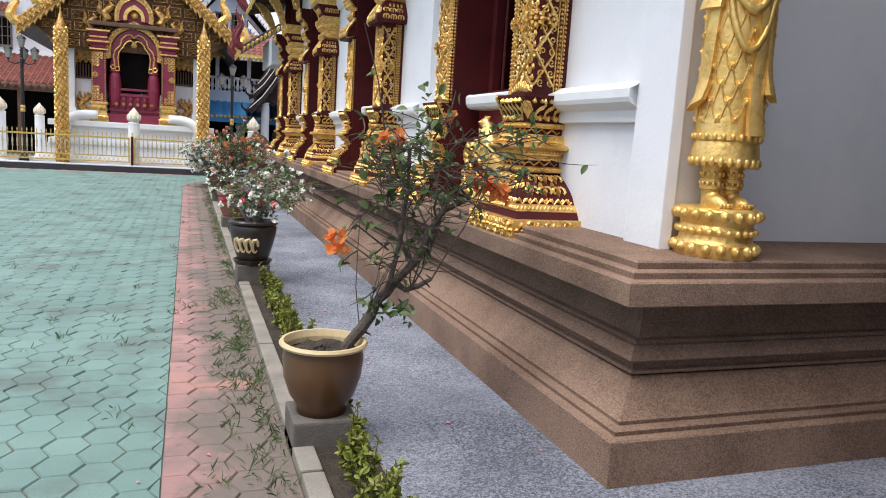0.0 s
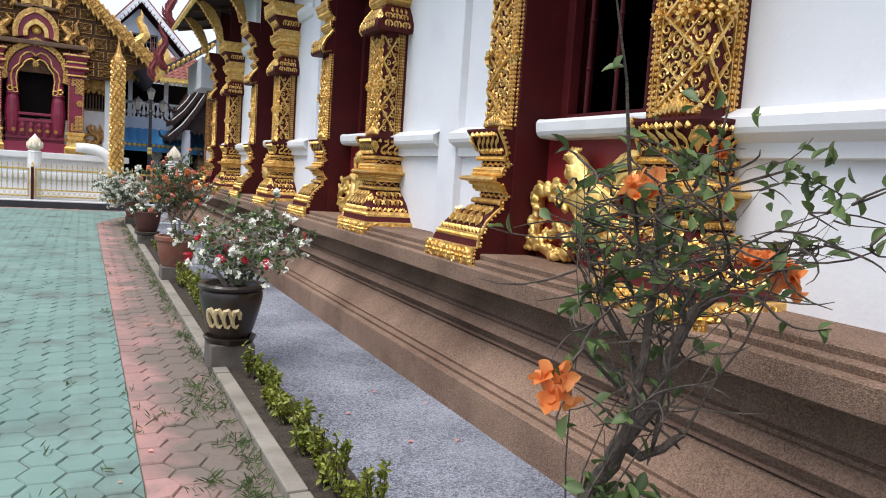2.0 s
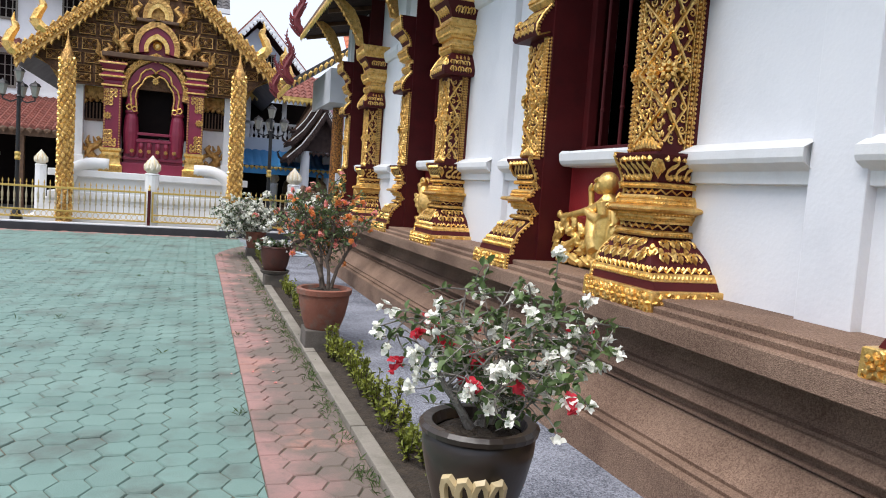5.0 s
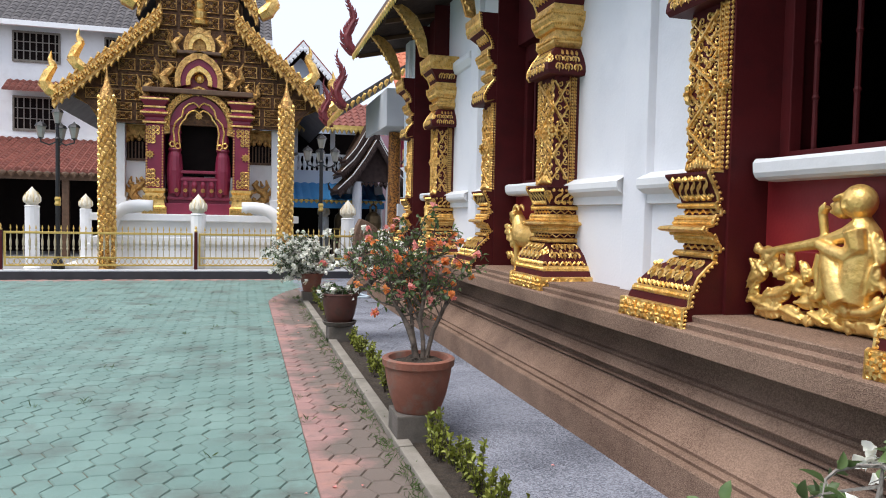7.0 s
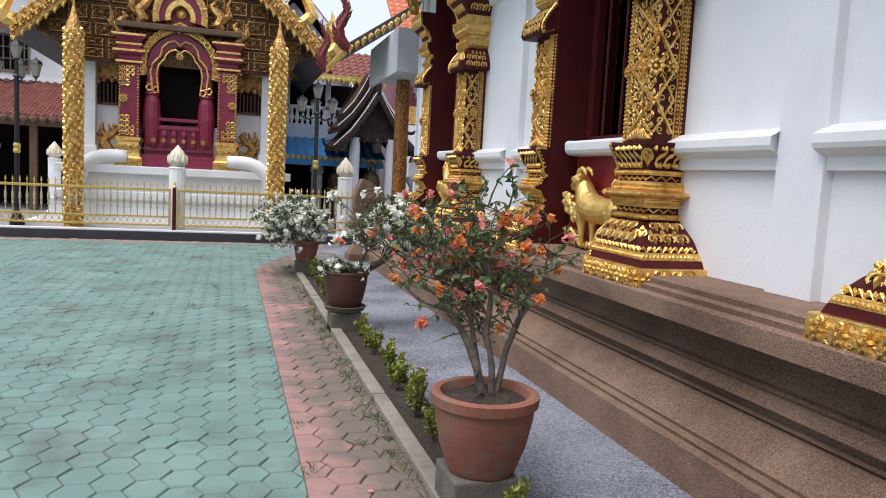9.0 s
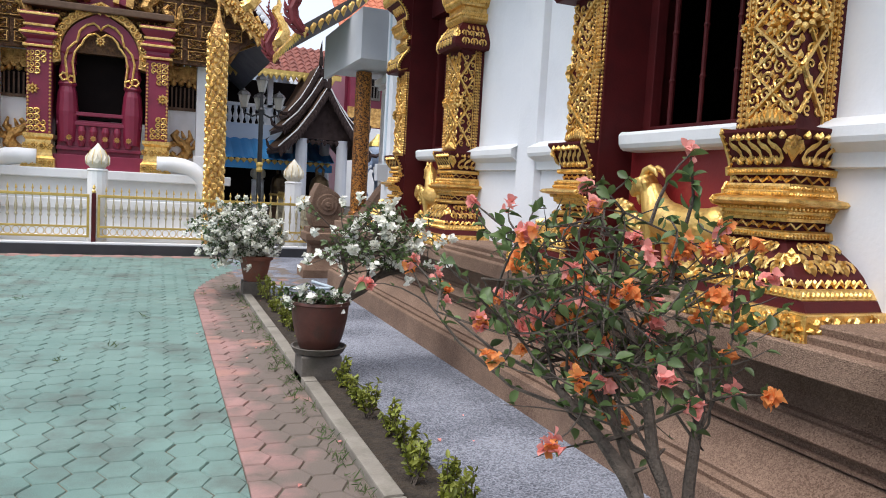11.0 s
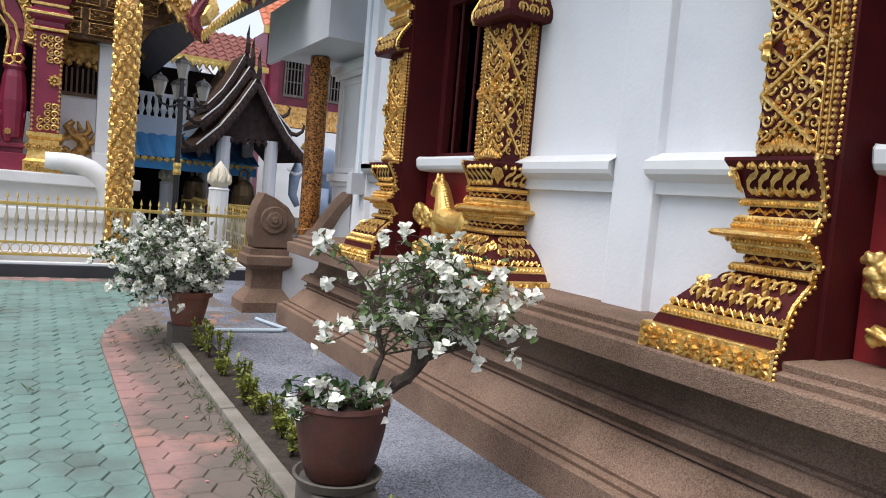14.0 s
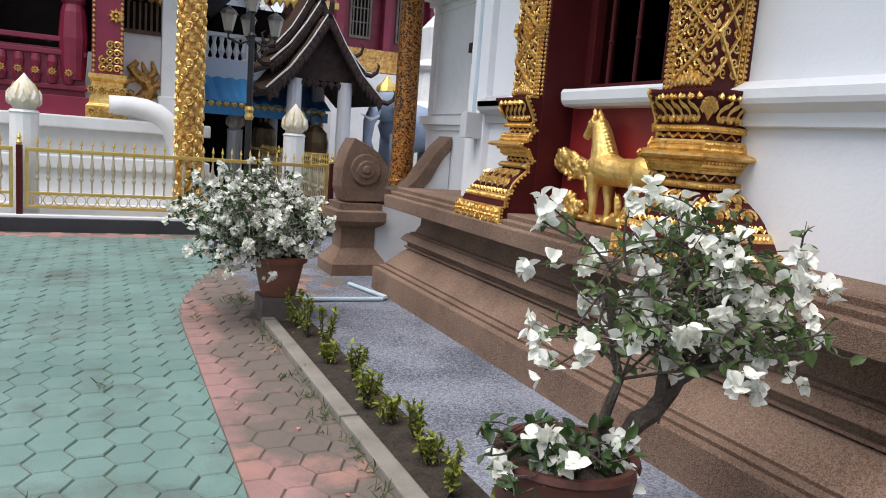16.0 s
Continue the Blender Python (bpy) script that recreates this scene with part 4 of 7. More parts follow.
    for z, sg in ((2.14, 1), (3.48, -1)):
        for k in range(4):
            for j in range(3 - k // 2):
                scroll(b, (px + s * (.12 - j * .09), 24.715, z + sg * k * .105), (s, 0, 0), (0, 0, sg), (0, -1, 0), .055, .016, .03, 1.3, .8 * j)
    rosette(b, (px + s * .1, 24.715, 2.85), (1, 0, 0), (0, 0, 1), (0, -1, 0), .11, .04)
    part("pier_gilding", b, gold, shrine)
    stepped_block("pier_capital", px - .30, px + .30, 24.62, 25.35, [(3.56, .12), (3.62, .06), (3.66, .1), (3.72, .1), (3.78, .02), (3.86, .02), (3.9, .08), (4.0, .08), (4.1, 0), (4.18, 0)], maroon, shrine)
    for k, (z, w) in enumerate(((3.60, .26), (3.82, .31), (3.96, .25), (4.14, .33))):
        part("capital_band", one_box(px - w, px + w, 24.605 + .3 - w * .93, 25.3, z - .022, z + .022, .008), gold, shrine)
    part("door_column", lathe(bmesh.new(), [(.15, 1.95), (.17, 2.2), (.19, 2.5), (.16, 2.85), (.13, 2.95), (.16, 3.0), (.11, 3.1), (.15, 3.2), (.1, 3.5), (.15, 3.56)], 14, CX + s * .55, 24.95), maroon, shrine)
part("door_sill", one_box(CX - .78, CX + .78, 24.75, 25.3, 1.46, 1.72, .01), maroon, shrine)
part("door_parapet", one_box(CX - .7, CX + .7, 24.9, 25.1, 1.72, 2.36, .01), maroon, shrine)
for z in (1.80, 2.26, 2.44):
    part("parapet_rail", one_box(CX - .72, CX + .72, 24.85, 25.12, z, z + .07, .012), maroon, shrine)
for k in range(6):
    part("parapet_baluster", lathe(bmesh.new(), [(.05, 1.88), (.075, 1.98), (.05, 2.06), (.07, 2.16), (.05, 2.25)], 10, CX - .5 + k * .2, 24.87), maroon, shrine)
    b = bmesh.new()
    rosette(b, (CX - .5 + k * .2, 24.79, 2.03), (1, 0, 0), (0, 0, 1), (0, -1, 0), .06, .03)
    part("parapet_boss", b, gold, shrine)
# Near-black slab fills the door opening with painted shade.
part("doorway", one_box(CX - .46, CX + .46, 25.32, 25.4, 2.4, 4.1), painted_dark, shrine)


def arch(cx, cz, r0, r1, y0, y1, a0=-.25, a1=math.pi + .25, zk=1.0, n=18):
    b = bmesh.new()
    ring = []
    for i in range(n + 1):
        a = a0 + (a1 - a0) * i / n
        c, sn = math.cos(a), math.sin(a) * zk
        pk = .12 * max(0, 1 - abs(a - math.pi / 2) / .35) * r1
        ring.append([(cx + r0 * c, y0, cz + r0 * sn + pk * .5), (cx + r1 * c, y0, cz + r1 * sn + pk), (cx + r1 * c, y1, cz + r1 * sn + pk), (cx + r0 * c, y1, cz + r0 * sn + pk * .5)])
    return loft(b, ring)


part("arch_outer", arch(CX, 3.56, .66, .80, 24.78, 25.2, zk=1.08), old_gold, shrine)
part("arch_middle", arch(CX, 3.52, .43, .66, 24.84, 25.2, zk=1.1), maroon, shrine)


def cusped(rx, rz, cz, y, r):
    """A thin gilt line that follows a cusped arch, curling at both feet."""
    pts = []
    for sg in (-1, 1):
        half = [(rx * 1.02 + .07 * math.cos(q), cz - .42 + .07 * math.sin(q)) for q in (2.6, 1.2, 0, -1.2, -2.4)]
        half += [(rx * .96, cz - .28), (rx * 1.0, cz - .1), (rx * .92, cz + .08), (rx * .74, cz + .2), (rx * .68, cz + .22), (rx * .6, cz + rz * .72), (rx * .42, cz + rz * .92), (rx * .2, cz + rz), (rx * .06, cz + rz * .9), (0, cz + rz * .8)]
        line = [(CX + sg * x, y, z) for x, z in half]
        pts = line if sg < 0 else pts + line[::-1][1:]
    return tube(bmesh.new(), pts, r, 6)


part("arch_line", cusped(.46, .44, 3.50, 24.82, .02), gold, shrine, "thin gilt cusped line")
part("arch_line", cusped(.58, .58, 3.54, 24.81, .022), gold, shrine, "thin gilt cusped line")
b = bmesh.new()
for k in range(21):
    a = -.1 + (math.pi + .2) * k / 20
    e = Vector((math.cos(a), 0, math.sin(a)))
    o = e.cross(Vector((0, 1, 0)))
    scroll(b, Vector((CX, 24.77, 3.56)) + Vector((e.x * .73, 0, e.z * .79)), o, e, (0, -1, 0), .075, .018, .035, 1.3, a * 3)
rosette(b, (CX, 24.76, 4.42), (1, 0, 0), (0, 0, 1), (0, -1, 0), .10, .05)
tagged(part("arch_carving", b, gold, shrine), kind="stuff")
b = bmesh.new()
rosette(b, (CX, 24.78, 3.80), (1, 0, 0), (0, 0, 1), (0, -1, 0), .10, .05)
part("arch_pendant", b, gold, shrine)
# near-black sheet behind the doorway, painting the shade of the interior
part("inner_shade", one_box(CX - .9, CX + .9, 25.41, 25.5, 2.4, 4.2), painted_dark, shrine)
# upper niche tiers
part("tier_cornice", one_box(CX - 1.25, CX + 1.25, 24.66, 25.3, 4.30, 4.42, .02), brown_wood, shrine)
for r0, r1, z, y, m in ((.42, .55, 4.62, 24.75, old_gold), (.30, .42, 4.62, 24.8, maroon), (.20, .30, 4.6, 24.76, gold), (.26, .36, 5.45, 24.85, old_gold), (.16, .26, 5.45, 24.88, gold)):
    part("niche_arch", arch(CX, z, r0, r1, y, 25.3, zk=1.2), m, shrine)
part("niche_back", one_box(CX - .4, CX + .4, 25.0, 25.3, 4.42, 5.2), maroon, shrine)
part("niche_back", one_box(CX - .25, CX + .25, 25.0, 25.3, 5.2, 6.0), old_gold, shrine)
part("niche_disc", lathe(bmesh.new(), [(.11, 0), (.11, .03), (.05, .06)], 12), gold, shrine).matrix_basis = pose(CX, 24.98, 4.72, 90)
part("tier_cornice", one_box(CX - .5, CX + .5, 24.75, 25.3, 5.26, 5.34, .02), brown_wood, shrine)
part("spire", lathe(bmesh.new(), [(.2, 6.0), (.22, 6.08), (.14, 6.14), (.17, 6.3), (.10, 6.36), (.14, 6.5), (.07, 6.6), (.09, 6.75), (.03, 6.9), (.005, 7.2)], 12, CX, 25.0), gold, shrine)
for s in (-1, 1):
    for bx, bz, sc in ((.72, 4.62, 1.0), (.50, 5.42, .8), (1.16, 4.3, .8)):
        b = bmesh.new()
        tube(b, [(CX + s * (bx + dx * sc), 24.85, bz + dz * sc) for dx, dz in ((.14, -.18), (.02, -.10), (.1, .08), (-.02, .2), (-.12, .3), (-.02, .42))], [.07 * sc, .13 * sc, .12 * sc, .1 * sc, .07 * sc, .02], 7)
        tube(b, [(CX + s * (bx + dx * sc), 24.9, bz + dz * sc) for dx, dz in ((.1, 0), (.26, .14), (.22, .36), (.30, .52))], [.08 * sc, .09 * sc, .05 * sc, .01], 6)
        part("mythic_beast", b, old_gold, shrine, "gilt mythic beast")
# gable wall of carved panels
gw = bmesh.new()
loft(gw, [[(CX + x, y, z) for x, z in ((-2.75, 4.2), (-2.0, 3.6), (2.0, 3.6), (2.75, 4.2), (.95, 5.9), (1.0, 6.5), (0, 8.1), (-1.0, 6.5), (-.95, 5.9))] for y in (25.02, 25.2)])
part("gable_wall", gw, carved_wood, shrine)
pm = one_box(-.5, .5, -.02, .03, -.5, .5)
panel_mesh = part("gable_panel", pm, carved_wood, shrine)
cm = bmesh.new()
for e in (-1, 1):
    bar(cm, (-.5, -.02, e * .46), (.5, -.02, e * .46), (0, -1, 0), .09, .035)
    bar(cm, (e * .46, -.02, -.5), (e * .46, -.02, .5), (0, -1, 0), .07, .035)
    for f in (-1, 1):
        scroll(cm, (e * .24, -.02, f * .20), (e, 0, 0), (0, 0, f), (0, -1, 0), .15, .040, .05, 1.2, .6, 8)
    stud(cm, (e * .40, -.02, 0), (0, 0, 1), (e, 0, 0), (0, -1, 0), .2, .16, .04)
rosette(cm, (0, -.02, 0), (1, 0, 0), (0, 0, 1), (0, -1, 0), .19, .06, 8)
carve = part("panel_carving", cm, old_gold, shrine)
used = False
for z, h in ((3.76, .20), (3.98, .18), (4.24, .26), (4.58, .30), (4.95, .30), (5.32, .30), (5.69, .30), (6.06, .30), (6.45, .34), (6.85, .34), (7.2, .3)):
    half = 2.6 - max(0, z - 4.2) * 1.0 if z < 5.8 else .98 - max(0, z - 6.4) * .6
    half = 1.95 if z < 4.1 else half
    n = max(1, int(half / .42))
    for s in (-1, 1):
        for k in range(n):
            x = s * (k + .5) * half / n
            if abs(x) < .45 and z < 6.0:
                continue
            for o, f in ((panel_mesh, 1.0), (carve, .92)):
                w = half / n * .88
                if not used or (o is carve and used == 1):
                    q = o
                    used = 1 if o is panel_mesh else 2
                else:
                    q = o.copy()
                    scene.collection.objects.link(q)
                q.matrix_basis = Matrix.LocRotScale((CX + x, 25.0, z), None, (w * f, 1, h * f))
# bargeboards
for s in (-1, 1):
    for name, pts in (("bargeboard", [(3.12, 4.02), (2.55, 4.5), (1.8, 5.16), (1.05, 5.86), (.82, 6.1)]), ("upper_bargeboard", [(1.35, 6.2), (1.08, 6.62), (.55, 7.55), (0, 8.5)])):
        b = bmesh.new()
        loft(b, [[(CX + s * x, 24.55, z - .19), (CX + s * x, 24.55, z + .19), (CX + s * x, 24.75, z + .19), (CX + s * x, 24.75, z - .19)] for x, z in pts])
        part(name, b, old_gold, shrine)
        b = bmesh.new()
        for (xa, za), (xb, zb) in zip(pts, pts[1:]):
            L = math.hypot(xb - xa, zb - za)
            n = max(2, int(L / .17))
            for k in range(n):
                t = (k + .5) / n
                x, z = xa + (xb - xa) * t, za + (zb - za) * t
                d = Vector(((xb - xa) * s, 0, zb - za)).normalized()
                up = Vector((0, 0, 1))
                rosette(b, (CX + s * x, 24.54, z), d, up, (0, -1, 0), .13, .06, 6)
                stud(b, (CX + s * x, 24.55, z + .22), d, up, (0, -1, 0), .15, .13, .04)
                stud(b, (CX + s * x, 24.55, z - .24), d, -up, (0, -1, 0), .14, .16, .04)
        part("bargeboard_carving", b, gold, shrine)
    for fx, fz, sc in ((3.12, 4.15, 1.0), (2.55, 4.75, .95), (1.5, 6.3, 1.2)):
        b = bmesh.new()
        tube(b, [(CX + s * (fx + dx * sc), 24.62, fz + dz * sc) for dx, dz in ((-.1, -.05), (.06, .05), (.16, .22), (.08, .42), (-.02, .56), (.05, .74), (.02, .92))], [.12 * sc, .15 * sc, .14 * sc, .12 * sc, .09 * sc, .05 * sc, .006], 6)
        for k in range(5):
            stud(b, (CX + s * (fx + (.22 - .06 * k) * sc), 24.6, fz + (.1 + .14 * k) * sc), (0, 0, 1), (s * .8, 0, .6), (0, -1, 0), .12 * sc, .22 * sc, .06)
        part("flame_finial", b, gold, shrine, "gilt flame finial")
    b = bmesh.new()
    loft(b, [[(CX + s * x, y, z) for x, z in ((3.15, 3.9), (3.15, 4.0), (1.9, 5.06), (.85, 6.06), (.85, 5.96), (1.9, 4.94))] for y in (24.72, 34)])
    part("roof_slope", b, dark_tile, shrine)
    b = bmesh.new()
    loft(b, [[(CX + s * x, y, z) for x, z in ((1.4, 6.05), (1.4, 6.15), (0, 8.45), (0, 8.35))] for y in (24.75, 33)])
    part("upper_roof_slope", b, dark_tile, shrine)
    part("side_wall", one_box(CX + s * 2.0 - .1, CX + s * 2.0 + .1, 25.6, 33, 1.46, 4.3), white_paint, shrine)
    b = bmesh.new()
    loft(b, [[(CX + s * x, y, z) for x, z in ((2.0, 3.2), (2.5, 4.0), (2.9, 4.2), (2.0, 4.2))] for y in (25.3, 25.4)])
    part("eave_bracket", b, old_gold, shrine)
    # tall gilt column in front
    c = thing("gilt_column", "tall carved gilt column before the shrine", "column", "shrine columns", at=(CX + s * 1.99 + .03, 24.42, 0))
    b = lathe(bmesh.new(), [(.22, -.02), (.22, .12), (.17, .2), (.165, .6), (.16, 4.06), (.13, 4.22), (.07, 4.36), (.03, 4.55), (.005, 4.78)], 14)
    part("shaft", b, old_gold, c)
    b = bmesh.new()
    rng = random.Random(11)
    for k in range(260):
        z = .25 + k * .0148
        a = 2.4 * k
        e = Vector((math.cos(a), math.sin(a), 0))
        stud(b, e * .158 + Vector((0, 0, z)), (-e.y, e.x, 0), (0, 0, 1), e, .085, .13, .05, .1 * (-1) ** k)
        if k % 2 == 0:
            scroll(b, e * .168 + Vector((0, 0, z)), (-e.y, e.x, 0), (0, 0, 1), e, .062, .015, .03, 1.2, a)
    part("carving", b, gold, c)

# ---- buildings behind ----
def far_window(parent, x, y, z, w, h, bars=7):
    # The opening is a near-black slab: the unlit room is painted on.
    wdw = part("window", one_box(x - w / 2, x + w / 2, y - .02, y + .06, z - h / 2, z + h / 2), painted_dark, parent)
    b = bmesh.new()
    for (a, c, d, e) in ((-w / 2 - .06, w / 2 + .06, h / 2, h / 2 + .07), (-w / 2 - .06, w / 2 + .06, -h / 2 - .09, -h / 2), (-w / 2 - .06, -w / 2, -h / 2, h / 2), (w / 2, w / 2 + .06, -h / 2, h / 2)):
        box(b, x + a, x + c, y - .07, y, z + d, z + e)
    part("frame", b, concrete, wdw)
    for k in range(bars):
        xx = x - w / 2 + (k + .5) * w / bars
        part("bar", one_box(xx - .018, xx + .018, y - .06, y - .03, z - h / 2, z + h / 2), grey_bark, wdw)
    for dz in (-.17, .17):
        part("bar", one_box(x - w / 2, x + w / 2, y - .065, y - .035, z + dz * h - .015, z + dz * h + .015), grey_bark, wdw)


def tiled_slope(bm, x0, x1, y0, z0, y1, z1, row=.28, colw=.26):
    """Rows of barrel tiles on a slope that rises with y."""
    nr, nc = max(2, int(math.hypot(y1 - y0, z1 - z0) / row)), max(2, int((x1 - x0) / colw))
    loft(bm, [[(x, y0, z0 - .06), (x, y1, z1 - .06), (x, y1, z1), (x, y0, z0)] for x in (x0, x1)])
    for r in range(nr):
        ya, za = y0 + (y1 - y0) * r / nr, z0 + (z1 - z0) * r / nr
        yb, zb = y0 + (y1 - y0) * (r + 1) / nr, z0 + (z1 - z0) * (r + 1) / nr
        for c in range(nc):
            xa = x0 + (x1 - x0) * (c + .1) / nc
            xb = x0 + (x1 - x0) * (c + .9) / nc
            xm = (xa + xb) / 2
            v = [bm.verts.new(p) for p in ((xa, ya, za + .03), (xm, ya, za + .10), (xb, ya, za + .03), (xb, yb, zb + .005), (xm, yb, zb + .05), (xa, yb, zb + .005), (xm, ya, za - .02))]
            bm.faces.new((v[0], v[1], v[4], v[5])), bm.faces.new((v[1], v[2], v[3], v[4])), bm.faces.new((v[0], v[6], v[2], v[1]))
    return bm


hall = thing("residence_hall", "long white three-storey building with a dark tiled roof and barred windows", "building")
part("wall", one_box(-34, .5, 36, 44, -.03, 8.3), white_paint, hall)
part("roof", tiled_slope(bmesh.new(), -34.5, 1.0, 35.4, 8.1, 40, 11.2, .34, .3), dark_tile, hall)
part("eave_trim", one_box(-34.5, 1.0, 35.3, 35.5, 7.95, 8.13), white_paint, hall)
for k in range(9):
    x = -7.3 - (k - 1) * 3.05 + .0
    far_window(hall, x, 36, 7.35, 1.45, .95)
    far_window(hall, x, 36, 4.95, 1.45, 1.1)
    part("awning", tiled_slope(bmesh.new(), x - .95, x + .95, 35.3, 5.72, 35.95, 6.12, .22, .2), red_tile, hall)
part("string_course", one_box(-34, .5, 35.9, 36.01, 4.02, 4.14), white_paint, hall)
verandah = thing("verandah", "low red-brown tiled verandah, the shade of its open front painted black", "verandah")
part("roof", tiled_slope(bmesh.new(), -30, -1.5, 32.2, 2.75, 35.9, 4.05, .26, .24), red_tile, verandah)
# Black back panel paints the deep shade under the verandah roof.
part("back", one_box(-30, -1.5, 35.6, 35.95, -.02, 3.7), painted_dark, verandah)
b = bmesh.new()
for k in range(110):
    stud(b, (-29.8 + k * .258, 32.17, 2.62), (1, 0, 0), (0, 0, -1), (0, -1, 0), .24, .22, .02)
part("fringe", b, brown_wood, verandah)
for k in range(9):
    part("post", one_box(-29.5 + k * 3.4, -29.3 + k * 3.4, 32.4, 32.6, -.02, 2.75), brown_wood, verandah)
part("eave_beam", one_box(-30, -1.5, 32.3, 32.42, 2.45, 2.7), brown_wood, verandah)

gab = thing("gabled_house", "white gabled building with fretted white bargeboards", "building")
b = bmesh.new()
loft(b, [[(x, y, z) for x, z in ((.6, 0), (4.6, 0), (4.6, 5.6), (2.25, 8.1), (.6, 6.3))] for y in (38, 44)])
part("wall", b, pale_blue, gab)
far_window(gab, 2.0, 38, 6.55, .5, .8, 3), far_window(gab, 2.75, 38, 6.55, .5, .8, 3)
for x0, z0, x1, z1 in ((.2, 6.2, 2.3, 8.6), (4.9, 5.7, 2.3, 8.6), (.2, 5.0, 1.4, 6.1), (5.4, 4.3, 3.2, 6.6)):
    b = bmesh.new()
    loft(b, [[(x, 37.3, z - .12), (x, 37.3, z + .12), (x, 44, z + .12), (x, 44, z - .12)] for x, z in ((x0, z0), (x1, z1))])
    part("roof", b, red_tile, gab)
    b = bmesh.new()
    loft(b, [[(x, 37.22, z - .20), (x, 37.22, z + .02), (x, 37.29, z + .02), (x, 37.29, z - .20)] for x, z in ((x0, z0), (x1, z1))])
    n = int(math.hypot(x1 - x0, z1 - z0) / .2)
    for k in range(n):
        t = (k + .5) / n
        stud(b, (x0 + (x1 - x0) * t, 37.22, z0 + (z1 - z0) * t - .24), (1, 0, 0), (0, 0, -1), (0, -1, 0), .2, .22, .02)
    part("bargeboard", b, white_paint, gab)

bal = thing("balcony_house", "pale blue two-storey house with white balustrade, blue awning and red roof", "house")
# Near-black boxes paint the shade below the awning and behind the balustrade.
part("lower_shade_box", one_box(.3, 4.3, 30.6, 36, -.03, 2.3), painted_dark, bal)
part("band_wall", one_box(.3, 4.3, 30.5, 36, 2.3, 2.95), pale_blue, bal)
part("upper_shade_box", one_box(.3, 4.3, 31.8, 36, 2.95, 4.3), painted_dark, bal)
part("balustrade_rail", one_box(.3, 4.3, 30.5, 30.66, 3.42, 3.5), white_paint, bal)
first = part("baluster", lathe(bmesh.new(), [(.05, 2.95), (.035, 3.0), (.075, 3.12), (.035, 3.28), (.06, 3.42)], 8), white_paint, bal)
first.location = (.45, 30.58, 0)
for k in range(1, 24):
    c = first.copy()
    scene.collection.objects.link(c)
    c.location = (.45 + k * .16, 30.58, 0)
for k in range(4):
    part("pillar", one_box(.32 + k * 1.2, .46 + k * 1.2, 30.5, 30.66, 2.95, 4.35), white_paint, bal)
part("roof", tiled_slope(bmesh.new(), -.1, 4.6, 29.9, 4.35, 31.5, 5.3, .26, .22), red_tile, bal)
b = bmesh.new()
for k in range(30):
    stud(b, (0 + k * .15, 29.86, 4.22), (1, 0, 0), (0, 0, -1), (0, -1, 0), .15, .24, .02)
box(b, -.1, 4.6, 29.85, 29.92, 4.25, 4.38)
part("gilt_fringe", b, fence_gold, bal)
for k in range(16):
    x0 = .2 + k * .26
    b = bmesh.new()
    loft(b, [[(x0, y, z), (x0 + .09, y, z + .035), (x0 + .17, y, z + .035), (x0 + .26, y, z), (x0 + .13, y, z - .012)] for y, z in ((29.2, 1.98), (30.5, 2.52))])
    part("awning_sheet", b, blue_metal, bal, "corrugated bright blue awning sheet")
part("awning_beam", one_box(.2, 4.3, 29.22, 29.3, 1.72, 1.92), blue_metal, bal)
b = bmesh.new()
for k in range(26):
    stud(b, (.3 + k * .155, 29.2, 1.92), (1, 0, 0), (0, 0, -1), (0, -1, 0), .15, .14, .02)
part("awning_fringe", b, fence_gold, bal)

# bell pavilion
pav = thing("bell_pavilion", "dark weathered timber bell pavilion with tiered carved roof", "pavilion")
PX, PY = 3.74, 27.55
for sx in (-.55, .45):
    for yy in (PY + .15, PY + 2.2):
        part("post", lathe(bmesh.new(), [(.19, -.02), (.19, .1), (.15, .14), (.14, 2.5)], 12, PX + sx, yy), grey_board, pav)
